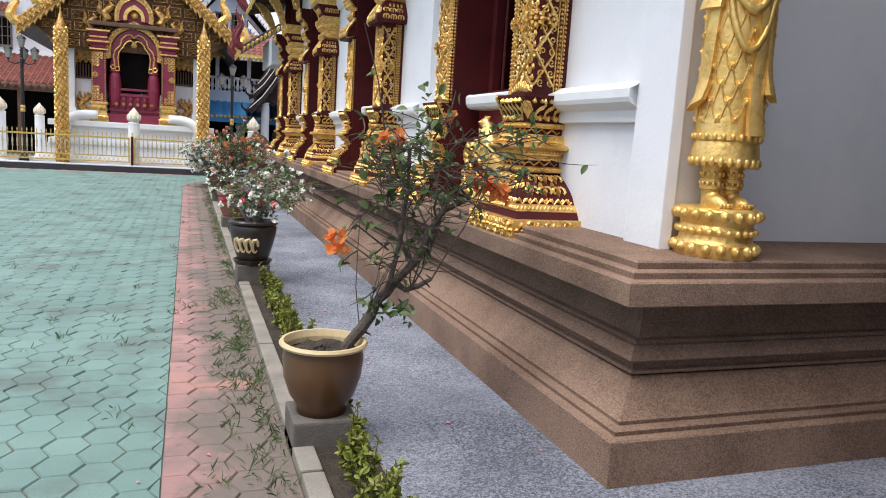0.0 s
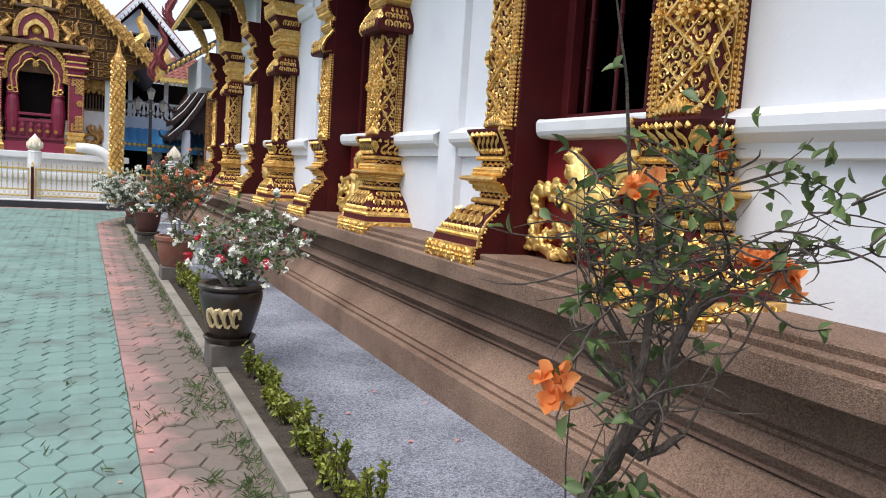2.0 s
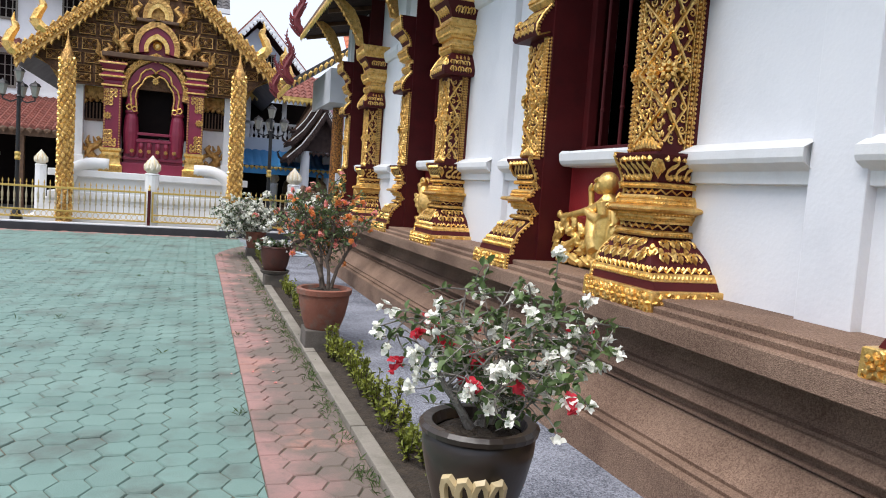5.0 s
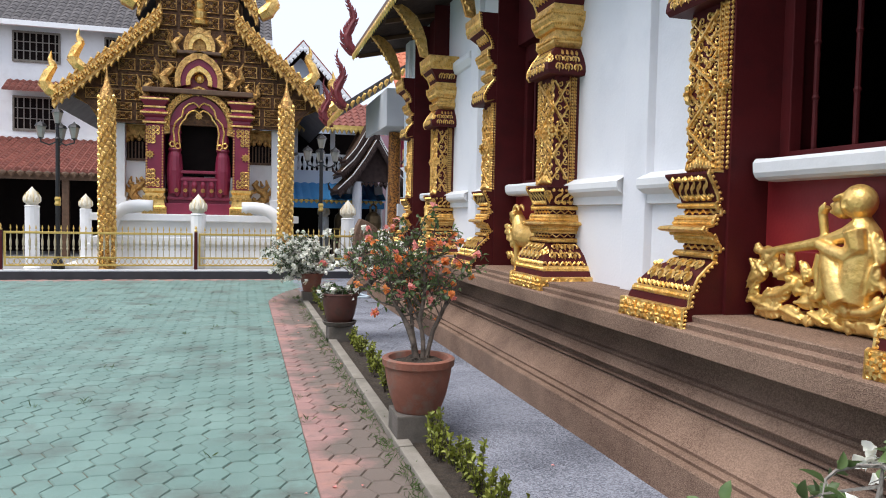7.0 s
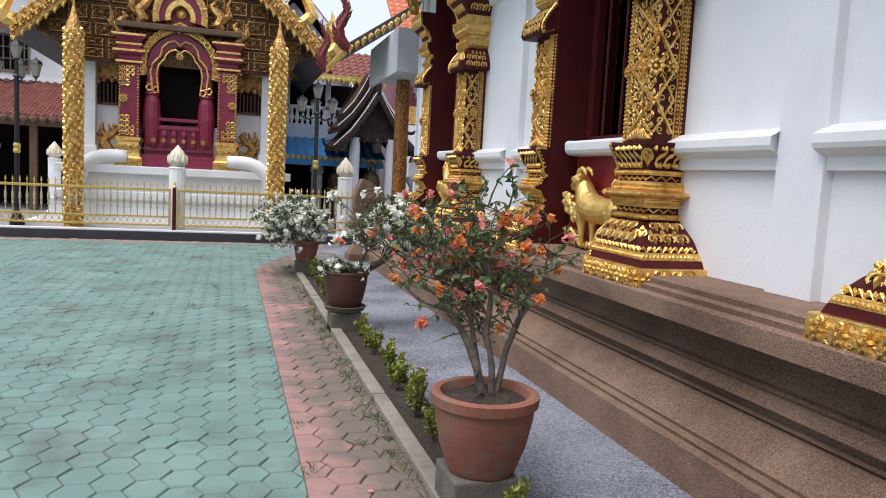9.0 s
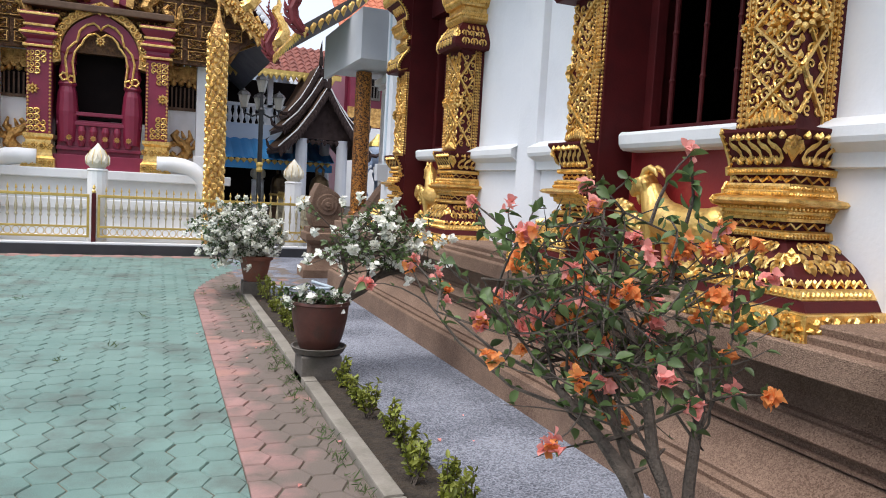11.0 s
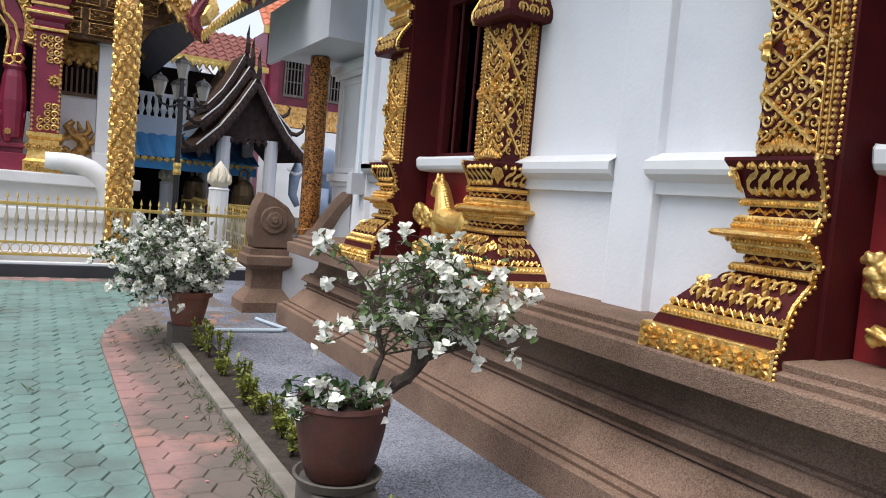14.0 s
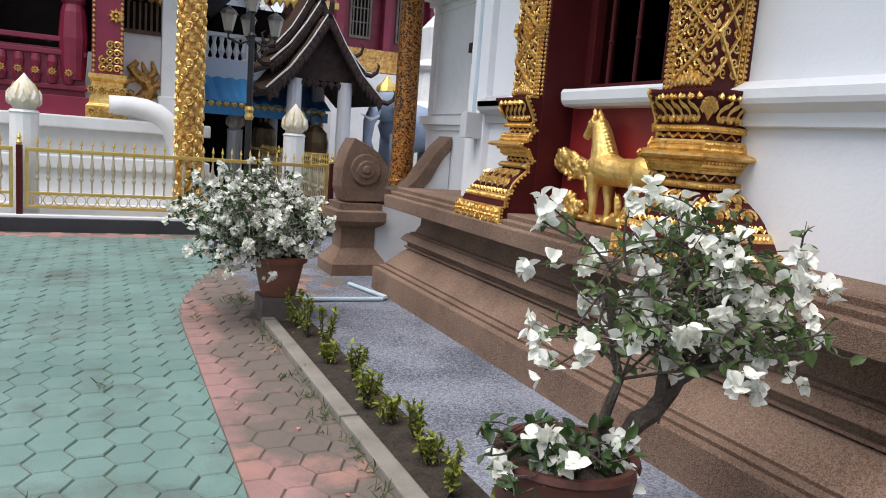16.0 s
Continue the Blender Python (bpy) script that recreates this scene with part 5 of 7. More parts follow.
for tier, (w, ze, zr, y0) in enumerate(((1.12, 2.2, 3.72, PY - .1), (.95, 2.75, 4.05, PY + .5), (.75, 3.15, 4.4, PY + 1.0))):
    for s in (-1, 1):
        b = bmesh.new()
        prof = [(w, ze), (w * .62, ze + (zr - ze) * .28), (w * .3, ze + (zr - ze) * .62), (0, zr)]
        loft(b, [[(PX + s * x, y, z) for x, z in prof] + [(PX + s * x, y, z - .09) for x, z in reversed(prof)] for y in (y0, PY + 3.0 - tier * .3)])
        part("roof_slope", b, dark_wood, pav)
        b = bmesh.new()
        for (xa, za), (xb, zb) in zip(prof, prof[1:]):
            n = 5
            for k in range(n):
                t = (k + .5) / n
                stud(b, (PX + s * (xa + (xb - xa) * t), y0 - .04, za + (zb - za) * t - .12), (1, 0, 0), (0, 0, -1), (0, -1, 0), .14, .26, .03)
        loft(b, [[(PX + s * x, y0 - .05, z - .14), (PX + s * x, y0 - .05, z + .05), (PX + s * x, y0, z + .05), (PX + s * x, y0, z - .14)] for x, z in prof])
        part("bargeboard", b, dark_wood, pav)
        for k in range(12):
            y = y0 + k * .24
            part("roof_batten", tube(bmesh.new(), [(PX + s * x, y, z + .03) for x, z in prof], .02, 4), brown_wood, pav)
        part("ridge_line", tube(bmesh.new(), [(PX + s * x * 1.02, y0 - .02, z + .06) for x, z in prof], .018, 4), white_paint, pav)
        b = bmesh.new()
        tube(b, [(PX + s * (w + dx), y0, ze + dz) for dx, dz in ((0, 0), (.14, -.02), (.26, .06), (.3, .2), (.24, .26))], [.05, .05, .04, .025, .005], 5)
        part("eave_hook", b, dark_wood, pav)
    part("ridge_finial", tube(bmesh.new(), [(PX, y0 - .05, zr), (PX, y0 - .1, zr + .2), (PX, y0 - .02, zr + .4), (PX, y0 - .12, zr + .62)], [.06, .05, .035, .004], 5), dark_wood, pav)
part("gable_board", loft(bmesh.new(), [[(PX + x, y, z) for x, z in ((-.85, 2.5), (.85, 2.5), (0, 3.6))] for y in (PY + .1, PY + .16)]), dark_wood, pav)
b = bmesh.new()
for k in range(9):
    stud(b, (PX - .6 + k * .15, PY + .08, 2.42), (1, 0, 0), (0, 0, -1), (0, -1, 0), .15, .3 if k in (0, 8) else .16, .02)
part("valance", b, dark_wood, pav)
part("floor", one_box(PX - 1, PX + 1, PY - .1, PY + 2.6, -.02, .25), concrete, pav)
for bx, by in ((PX + .0, PY + .5), (PX - .75, PY + 1.9)):
    bell = thing("temple_bell", "large bronze temple bell with raised bands", "bell", "temple bells")
    part("body", lathe(bmesh.new(), [(.30, .75), (.31, .8), (.27, .84), (.28, 1.05), (.25, 1.08), (.26, 1.3), (.22, 1.5), (.12, 1.6), (.06, 1.64)], 18, bx, by), bronze, bell, smooth=False)
    part("band", lathe(bmesh.new(), [(.315, .80), (.325, .83), (.30, .86)], 18, bx, by), fence_gold, bell)
    part("band", lathe(bmesh.new(), [(.285, 1.05), (.295, 1.08), (.27, 1.1)], 18, bx, by), fence_gold, bell)
    part("crown", tube(bmesh.new(), [(bx - .08, by, 1.62), (bx - .09, by, 1.78), (bx, by, 1.86), (bx + .09, by, 1.78), (bx + .08, by, 1.62)], .035, 6), bronze, bell)
    part("stand", one_box(bx - .3, bx + .3, by - .3, by + .3, .24, .75, .02), brown_wood, bell)

# elephant figure and altar beyond
b = bmesh.new()
EX, EY = 5.45, 28.2
ball(b, (EX + .5, EY + .25, 1.75), (.75, .5, .55)), ball(b, (EX - .2, EY, 2.2), (.34, .36, .38))
tube(b, [(EX - .42, EY - .1, 2.15), (EX - .6, EY - .15, 1.8), (EX - .62, EY - .15, 1.4), (EX - .5, EY - .18, 1.15)], [.16, .13, .1, .07], 8)
ball(b, (EX + .06, EY - .36, 2.2), (.26, .05, .32)), ball(b, (EX + .1, EY + .38, 2.2), (.26, .05, .32))
for lx, ly in ((0.05, -.15), (.05, .45), (1.0, 0), (1.0, .5)):
    tube(b, [(EX + lx, EY + ly, .82), (EX + lx, EY + ly, 1.6)], [.19, .17], 10)
tagged(mesh_object("elephant_statue", b, elephant_blue, smooth=True), "blue-grey painted elephant statue on a plinth", "statue")
hd = thing("elephant_headdress", "gilt headdress and harness on the elephant statue", "ornament")
part("crown", lathe(bmesh.new(), [(.26, 2.46), (.22, 2.56), (.12, 2.66), (.03, 2.78)], 10, EX - .2, EY), fence_gold, hd)
part("tusk", tube(bmesh.new(), [(EX - .42, EY - .2, 1.95), (EX - .62, EY - .26, 1.85), (EX - .82, EY - .28, 1.95)], [.05, .04, .008], 6), white_paint, hd)
alt = thing("altar_base", "tiered white and grey stone altar base", "plinth")
stepped_block("base", EX - 1.2, EX + 2.5, EY - .8, EY + 1.4, [(-.02, 0), (.25, 0), (.3, .1), (.6, .14), (.68, .04), (.84, .04)], concrete, alt)
wh = thing("wooden_library", "tall maroon timber building with orange tiled roof", "building")
part("wall", one_box(6.4, 16, 37, 44, -.02, 6.8), maroon, wh)
for k in range(5):
    part("column", one_box(6.5 + k * 1.6, 6.75 + k * 1.6, 36.6, 36.9, -.02, 6.8), maroon, wh)
    far_window(wh, 7.4 + k * 1.6, 37, 5.4, .6, 1.3, 5)
part("gallery_rail", one_box(6.4, 16, 36.4, 36.5, 3.6, 4.3), old_gold, wh)
part("roof", tiled_slope(bmesh.new(), 6.0, 16.6, 36.0, 6.7, 40.5, 10.5, .36, .3), orange_tile, wh)
part("white_base", one_box(6.2, 16, 35.6, 36.4, -.02, 3.5), white_paint, wh)
part("eave_trim", one_box(6.0, 16.6, 35.9, 36.05, 6.45, 6.7), fence_gold, wh)
stupa = thing("stupa", "tall white moulded stupa beyond the side porch", "stupa")
part("body", lathe(bmesh.new(), [(1.6, -.02), (1.6, 1.2), (1.35, 1.3), (1.35, 2.2), (1.5, 2.3), (1.2, 2.5), (1.1, 3.3), (1.25, 3.4), (.9, 3.6), (.95, 4.4), (.6, 4.8), (.65, 5.0), (.35, 5.6), (.4, 5.8), (.15, 7.2), (.02, 9)], 16, 8.3, 31.5), white_paint, stupa)
part("gilt_band", lathe(bmesh.new(), [(1.53, 2.16), (1.56, 2.24), (1.5, 2.32)], 16, 8.3, 31.5), fence_gold, stupa)


# ---- animal figures under the windows ----
def sculpture(name, bm, label, material=gold_smooth, voxel=.006):
    bmesh.ops.recalc_face_normals(bm, faces=bm.faces[:])
    ob = mesh_object(name, bm, material)
    if not voxel:
        ob.data.polygons.foreach_set("use_smooth", [len(p.vertices) < 8 for p in ob.data.polygons])
        ob.data.set_sharp_from_angle(angle=radians(48))
        return tagged(ob, label, "statue", "gilt animals of the hall")
    rm = ob.modifiers.new("fuse", "REMESH")
    rm.mode, rm.voxel_size, rm.use_smooth_shade = "VOXEL", voxel, True
    sm = ob.modifiers.new("soften", "SMOOTH")
    sm.iterations, sm.factor = 2, .5
    return tagged(ob, label, "statue", "gilt animals of the hall")


class Relief:
    """High relief on the panel of one window: u runs along the wall from the near reveal, z up, x the depth."""

    def __init__(self, o, seed):
        self.b, self.o, self.rng = bmesh.new(), o - .035, random.Random(seed)

    def lump(self, u, z, ru, rz, rot=0, x=2.80, rx=.06, sub=2):
        ball(self.b, (x, self.o + u, z), (rx, ru, rz), (rot, 0, 0), sub)

    def limb(self, pts, radii, x=2.80, n=9):
        """pts: (u, z) or (u, z, x)."""
        tube(self.b, [(p[2] if len(p) > 2 else x, self.o + p[0], p[1]) for p in pts], radii, n)

    def leaf(self, u, z, ang, size, x=2.775, wide=.42):
        """A broad carved leaf with midrib and side veins, pointing along ang."""
        a = radians(ang)
        d, s = (math.cos(a), math.sin(a)), (-math.sin(a), math.cos(a))
        self.lump(u + d[0] * size * .5, z + d[1] * size * .5, size * .5, size * wide * .5, ang, x, .022)
        self.limb([(u, z), (u + d[0] * size * .5, z + d[1] * size * .5), (u + d[0] * size * 1.05, z + d[1] * size * 1.05)], [.011, .012, .004], x - .02, 6)
        for k in (.25, .45, .65):
            for e in (-1, 1):
                p = (u + d[0] * size * k, z + d[1] * size * k)
                w = size * wide * .38
                self.limb([p, (p[0] + d[0] * w * .8 + s[0] * e * w, p[1] + d[1] * w * .8 + s[1] * e * w)], [.008, .005], x - .015, 5)

    def rocks(self, line, r, lumps):
        """A knobbly rock or root that follows a line."""
        r *= 1.3
        pts = [(u, max(z, 1.02 + r), 2.81 + self.rng.uniform(-.012, .012)) for u, z in line]
        self.limb(pts, [r * self.rng.uniform(.8, 1.15) for _ in pts], n=8)
        for k in range(int(lumps * 1.6)):
            i = self.rng.randrange(len(line) - 1)
            t = self.rng.random()
            u = line[i][0] + (line[i + 1][0] - line[i][0]) * t + self.rng.gauss(0, r * .5)
            z = max(1.05, line[i][1] + (line[i + 1][1] - line[i][1]) * t + self.rng.gauss(0, r * .5))
            self.lump(u, z, self.rng.uniform(.5, 1.0) * r, self.rng.uniform(.35, .7) * r, self.rng.uniform(-70, 70), 2.80 - r * self.rng.uniform(.4, .9), r * .5, 1)

    def fan(self, u, z, size, n=5, x=2.785):
        for k in range(n):
            a = math.pi * (k + .5) / n
            self.limb([(u, z), (u + size * .55 * math.cos(a), z + size * .6 * math.sin(a)), (u + size * math.cos(a), z + size * math.sin(a))], [.02, .038, .012], x, 6)

    def curl(self, u, z, r, w, turns=1.2, start=0.0, x=2.78, hand=1):
        pts = [(u + hand * r * (1 - .7 * k / 11) * math.cos(start + turns * 6.283 * k / 11), z + r * (1 - .7 * k / 11) * math.sin(start + turns * 6.283 * k / 11)) for k in range(12)]
        self.limb(pts, [w * (1 - .4 * k / 11) for k in range(12)], x, 7)


def rooster(o):
    r = Relief(o, 1)
    r.lump(.585, 1.40, .225, .135, 22, 2.80, .085, 3), r.lump(.70, 1.43, .10, .14, 0, 2.80, .085, 3)
    r.limb([(.69, 1.46), (.72, 1.55), (.78, 1.63), (.81, 1.66)], [.10, .078, .056, .046], 2.80, 12)
    r.lump(.825, 1.668, .060, .046, -8, 2.79, .048, 3)
    r.limb([(.87, 1.668), (.905, 1.662), (.935, 1.652)], [.026, .018, .003], 2.79, 7)
    r.lump(.842, 1.572, .027, .044, 8, 2.775, .03), r.lump(.835, 1.675, .011, .011, 0, 2.737, .012, 2)
    r.limb([(.865, 1.695), (.83, 1.708), (.79, 1.706), (.745, 1.715)], [.010, .015, .017, .005], 2.79, 7)
    for k in range(4):
        r.limb([(.85 - .03 * k, 1.705), (.838 - .032 * k, 1.733 - .003 * k)], [.014, .006], 2.79, 6)
    for k in range(7):
        t = k / 6
        r.limb([(.83 - .08 * t, 1.62), (.79 - .10 * t, 1.55), (.775 - .16 * t, 1.46 + .03 * t)], [.006, .010, .003], 2.742 - .02 * math.sin(math.pi * t), 6)
    for row in range(4):
        for k in range(5):
            t = (k + .5 * (row % 2)) / 5
            u, z = .775 - .17 * t - .022 * row, 1.45 - .045 * row + .05 * t
            r.lump(u, z, .030, .014, 62, 2.722 + .02 * abs(t - .5) + .004 * row, .010, 1)
    for k in range(8):
        t = k / 7
        r.limb([(.66 - .03 * t, 1.315 + .165 * t), (.58 - .05 * t, 1.262 + .165 * t), (.49 - .04 * t, 1.238 + .145 * t), (.425 - .08 * t, 1.250 + .110 * t)], [.010, .016, .015, .004], 2.732 + .01 * abs(t - .5), 7)
    for k in range(4):
        r.limb([(.47, 1.47 - .02 * k), (.40, 1.43 - .03 * k), (.345 + .01 * k, 1.365 - .03 * k)], [.03, .024, .005], 2.765, 7)
    for k in range(9):
        R = .07 + .0235 * k
        r.limb([(.27 + R * math.cos(q), 1.44 + R * math.sin(q)) for q in (radians(25 + 20 * j) for j in range(10))], [.012 + .0008 * j for j in range(8)] + [.012, .004], 2.79 - .01 * (k % 2), 7)
    r.curl(.40, 1.455, .04, .014, 1.1, 1.0, 2.765)
    r.limb([(.635, 1.28), (.638, 1.20), (.625, 1.125)], [.05, .027, .022], 2.775)
    for du in (-.075, -.02, .06, .09):
        r.limb([(.625, 1.125), (.63 + du * .6, 1.12), (.63 + du, 1.095)], [.018, .016, .006], 2.765, 6)
    r.limb([(.68, 1.27), (.735, 1.25), (.765, 1.20), (.745, 1.155)], [.04, .024, .02, .012], 2.775)
    r.curl(.735, 1.185, .045, .012, .8, 1.2, 2.765)
    r.rocks([(1.195, 1.05), (1.20, 1.18), (1.19, 1.32), (1.185, 1.43)], .032, 16), r.rocks([(1.19, 1.45), (1.08, 1.46), (.95, 1.46), (.85, 1.44), (.79, 1.41)], .038, 26)
    r.rocks([(1.0, 1.41), (.9, 1.385), (.81, 1.38)], .022, 6), r.curl(1.105, 1.275, .055, .018, .7, 1.2, 2.785)
    r.rocks([(1.15, 1.15), (1.10, 1.10), (1.0, 1.065), (.87, 1.06), (.80, 1.07)], .036, 24), r.rocks([(1.06, 1.18), (.98, 1.19), (.92, 1.245), (.86, 1.20), (.78, 1.165)], .026, 12)
    r.rocks([(.60, 1.225), (.46, 1.235), (.33, 1.27), (.05, 1.30)], .04, 14), r.rocks([(.58, 1.22), (.46, 1.20), (.34, 1.165)], .025, 4)
    r.fan(.38, 1.055, .115), r.rocks([(.54, 1.045), (.4, 1.045), (.05, 1.05)], .025, 10), r.fan(.16, 1.06, .08)
    return sculpture("rooster_statue", r.b, "gilded carved rooster on gilt branches against a red panel")


def monkey(o):
    r = Relief(o, 2)
    r.limb([(.48, 1.19), (.455, 1.30), (.445, 1.42), (.45, 1.51), (.475, 1.57)], [.09, .098, .09, .075, .05], 2.785, 20)
    r.lump(.475, 1.655, .085, .085, 0, 2.775, .075, 3), r.lump(.555, 1.625, .065, .05, -10, 2.775, .055, 3)
    r.lump(.60, 1.645, .028, .014, -20, 2.765, .035), r.lump(.60, 1.607, .03, .013, 12, 2.765, .035), r.lump(.545, 1.68, .05, .014, -20, 2.735, .03)
    r.curl(.475, 1.65, .032, .010, .75, -1.2, 2.702)
    r.limb([(.44, 1.545), (.53, 1.50), (.64, 1.465), (.80, 1.435), (.98, 1.405), (1.12, 1.385)], [.045, .04, .034, .028, .024, .014], 2.76)
    r.limb([(.44, 1.52), (.415, 1.44), (.47, 1.395), (.58, 1.42), (.66, 1.455)], [.055, .045, .04, .034, .028], 2.72)
    r.limb([(.66, 1.455), (.672, 1.53), (.685, 1.60), (.655, 1.635)], [.024, .022, .024, .018], 2.765)
    for k in range(3):
        r.limb([(.685, 1.60 + .012 * k), (.65, 1.63 + .012 * k)], [.011, .007], 2.745, 5)
    r.limb([(.605, 1.425), (.585, 1.35), (.545, 1.26), (.50, 1.18)], [.04, .06, .075, .075], 2.745, 18)
    r.limb([(.615, 1.42), (.635, 1.34), (.64, 1.25), (.66, 1.19)], [.04, .034, .028, .026], 2.745)
    r.limb([(.70, 1.40), (.725, 1.32), (.71, 1.24), (.74, 1.20)], [.03, .028, .024, .022], 2.785)
    r.limb([(.655, 1.19), (.72, 1.175)], [.03, .014], 2.74)
    r.rocks([(1.15, 1.385), (1.05, 1.34), (.95, 1.285), (.84, 1.225), (.73, 1.175), (.6, 1.14), (.4, 1.155), (.2, 1.20), (.05, 1.22)], .036, 26)
    r.limb([(.46, 1.14), (.36, 1.15), (.28, 1.20), (.24, 1.29)], [.024, .022, .018, .012], 2.75)
    for u, z, ang, size in ((1.19, 1.35, -120, .15), (1.17, 1.22, 150, .13), (1.20, 1.10, 120, .14), (1.06, 1.26, 40, .13), (1.02, 1.20, -60, .14), (.90, 1.42, -95, .13), (.98, 1.39, -35, .12), (1.14, 1.30, -60, .14),
                            (1.18, 1.12, 190, .19), (1.06, 1.15, 170, .18), (.94, 1.10, 195, .17), (.96, 1.17, 150, .12), (.84, 1.14, 175, .14), (.80, 1.36, -110, .12), (.88, 1.30, -20, .12), (.74, 1.10, 200, .13), (1.12, 1.07, 175, .2)):
        r.leaf(u, z, ang, size, 2.772 - .012 * ((u * 37) % 1), .55)
    r.leaf(.33, 1.36, 70, .17, 2.77, .6), r.leaf(.34, 1.37, -75, .15, 2.755, .55), r.leaf(.36, 1.33, -125, .11), r.leaf(.24, 1.33, -80, .12), r.leaf(.20, 1.42, 100, .12)
    r.rocks([(1.16, 1.05), (.95, 1.05), (.7, 1.055), (.45, 1.055), (.05, 1.055)], .03, 34), r.fan(.62, 1.055, .06), r.fan(.40, 1.055, .07)
    return sculpture("monkey_statue", r.b, "gilded carved monkey seated on leafy gilt branches against red")


def goat(o):
    r = Relief(o, 3)
    r.limb([(.19, 1.37), (.26, 1.375), (.38, 1.355), (.52, 1.345), (.66, 1.36), (.76, 1.39), (.81, 1.47), (.86, 1.55)], [.06, .085, .095, .105, .115, .11, .085, .065], 2.775, 16)
    r.lump(.27, 1.36, .10, .105, 0, 2.77, .095, 3), r.lump(.72, 1.38, .12, .115, 0, 2.77, .095, 3)
    r.limb([(.85, 1.575), (.92, 1.57), (.98, 1.545), (1.035, 1.525)], [.06, .062, .045, .027], 2.77, 12)
    r.limb([(1.02, 1.508), (.985, 1.515)], [.018, .022], 2.76, 7), r.limb([(.965, 1.52), (.955, 1.47), (.95, 1.445)], [.024, .016, .004], 2.77, 7)
    for x in (2.745, 2.80):
        r.limb([(.905, 1.61), (.885, 1.655), (.84, 1.672), (.79, 1.655), (.765, 1.615)], [.024, .024, .022, .018, .006], x, 8)
    r.limb([(.865, 1.60), (.83, 1.575), (.825, 1.53)], [.016, .028, .010], 2.715, 7)
    r.lump(.935, 1.585, .014, .010, 0, 2.713, .01, 2), r.limb([(.90, 1.605), (.945, 1.60), (.98, 1.575)], [.012, .012, .006], 2.72, 6)
    for u, x in ((.77, 2.735), (.70, 2.80), (.33, 2.735), (.26, 2.80)):
        r.limb([(u - .01, 1.34), (u + .005, 1.23), (u, 1.15), (u + .004, 1.075), (u + .01, 1.05)], [.065, .036, .026, .024, .03], x, 9)
    r.limb([(.18, 1.42), (.145, 1.43), (.135, 1.40)], [.025, .02, .006], 2.77, 6)
    r.rocks([(1.15, 1.43), (1.10, 1.39), (1.02, 1.325), (.92, 1.30), (.82, 1.285)], .042, 34), r.rocks([(1.17, 1.34), (1.08, 1.34), (1.0, 1.33)], .035, 14)
    r.rocks([(1.14, 1.16), (1.02, 1.13), (.92, 1.10), (.84, 1.07)], .03, 18), r.fan(.95, 1.06, .07), r.leaf(1.14, 1.17, 200, .12)
    r.rocks([(.9, 1.05), (.5, 1.045), (.06, 1.05)], .025, 16), r.fan(.5, 1.05, .09), r.rocks([(.62, 1.10), (.5, 1.14), (.42, 1.10)], .025, 6)
    return sculpture("goat_statue", r.b, "gilded carved goat among gilt rocks against a red panel")


def horse(o):
    r = Relief(o, 4)
    r.limb([(.16, 1.37), (.24, 1.385), (.36, 1.375), (.50, 1.37), (.62, 1.39), (.70, 1.43)], [.07, .10, .092, .09, .105, .10], 2.775, 16)
    r.lump(.26, 1.38, .12, .11, 0, 2.77, .10, 3), r.lump(.67, 1.40, .095, .11, 0, 2.77, .10, 3)
    r.limb([(.66, 1.42), (.69, 1.53), (.725, 1.62), (.76, 1.675)], [.10, .078, .065, .055], 2.775, 14)
    r.limb([(.755, 1.685), (.80, 1.655), (.845, 1.61), (.875, 1.58)], [.058, .05, .036, .03], 2.77, 12)
    for x in (2.75, 2.79):
        r.limb([(.775, 1.715), (.785, 1.75), (.792, 1.77)], [.02, .016, .003], x, 6)
    r.lump(.80, 1.675, .012, .010, 0, 2.722, .01, 2)
    for k in range(12):
        t = k / 11
        r.lump(.735 - .16 * t, 1.725 - .235 * t, .022, .014, -35, 2.762, .03, 1)
    for u, x in ((.69, 2.73), (.62, 2.80), (.28, 2.73), (.20, 2.80)):
        r.limb([(u, 1.35), (u + .005, 1.23), (u - .01, 1.15), (u - .005, 1.075), (u + .008, 1.05)], [.062, .036, .027, .024, .032], x, 9)
    r.limb([(.12, 1.43), (.06, 1.40), (.05, 1.22)], [.035, .04, .012], 2.775, 8)
    r.rocks([(1.18, 1.47), (1.10, 1.435), (1.0, 1.41), (.9, 1.385), (.80, 1.37)], .038, 30), r.rocks([(1.19, 1.44), (1.17, 1.36), (1.0, 1.33), (.82, 1.325)], .028, 24)
    r.fan(1.02, 1.12, .10), r.rocks([(1.16, 1.10), (1.0, 1.10), (.86, 1.13)], .034, 18), r.leaf(.80, 1.22, 70, .10), r.leaf(.47, 1.10, 80, .15), r.leaf(.43, 1.10, 120, .12)
    r.rocks([(1.18, 1.05), (.6, 1.045), (.06, 1.05)], .025, 18), r.fan(.5, 1.05, .08)
    return sculpture("horse_statue", r.b, "gilded carved horse among gilt rocks against a red panel")


for make, bay in zip((rooster, monkey, goat, horse), bays):
    make(OPN + bay)


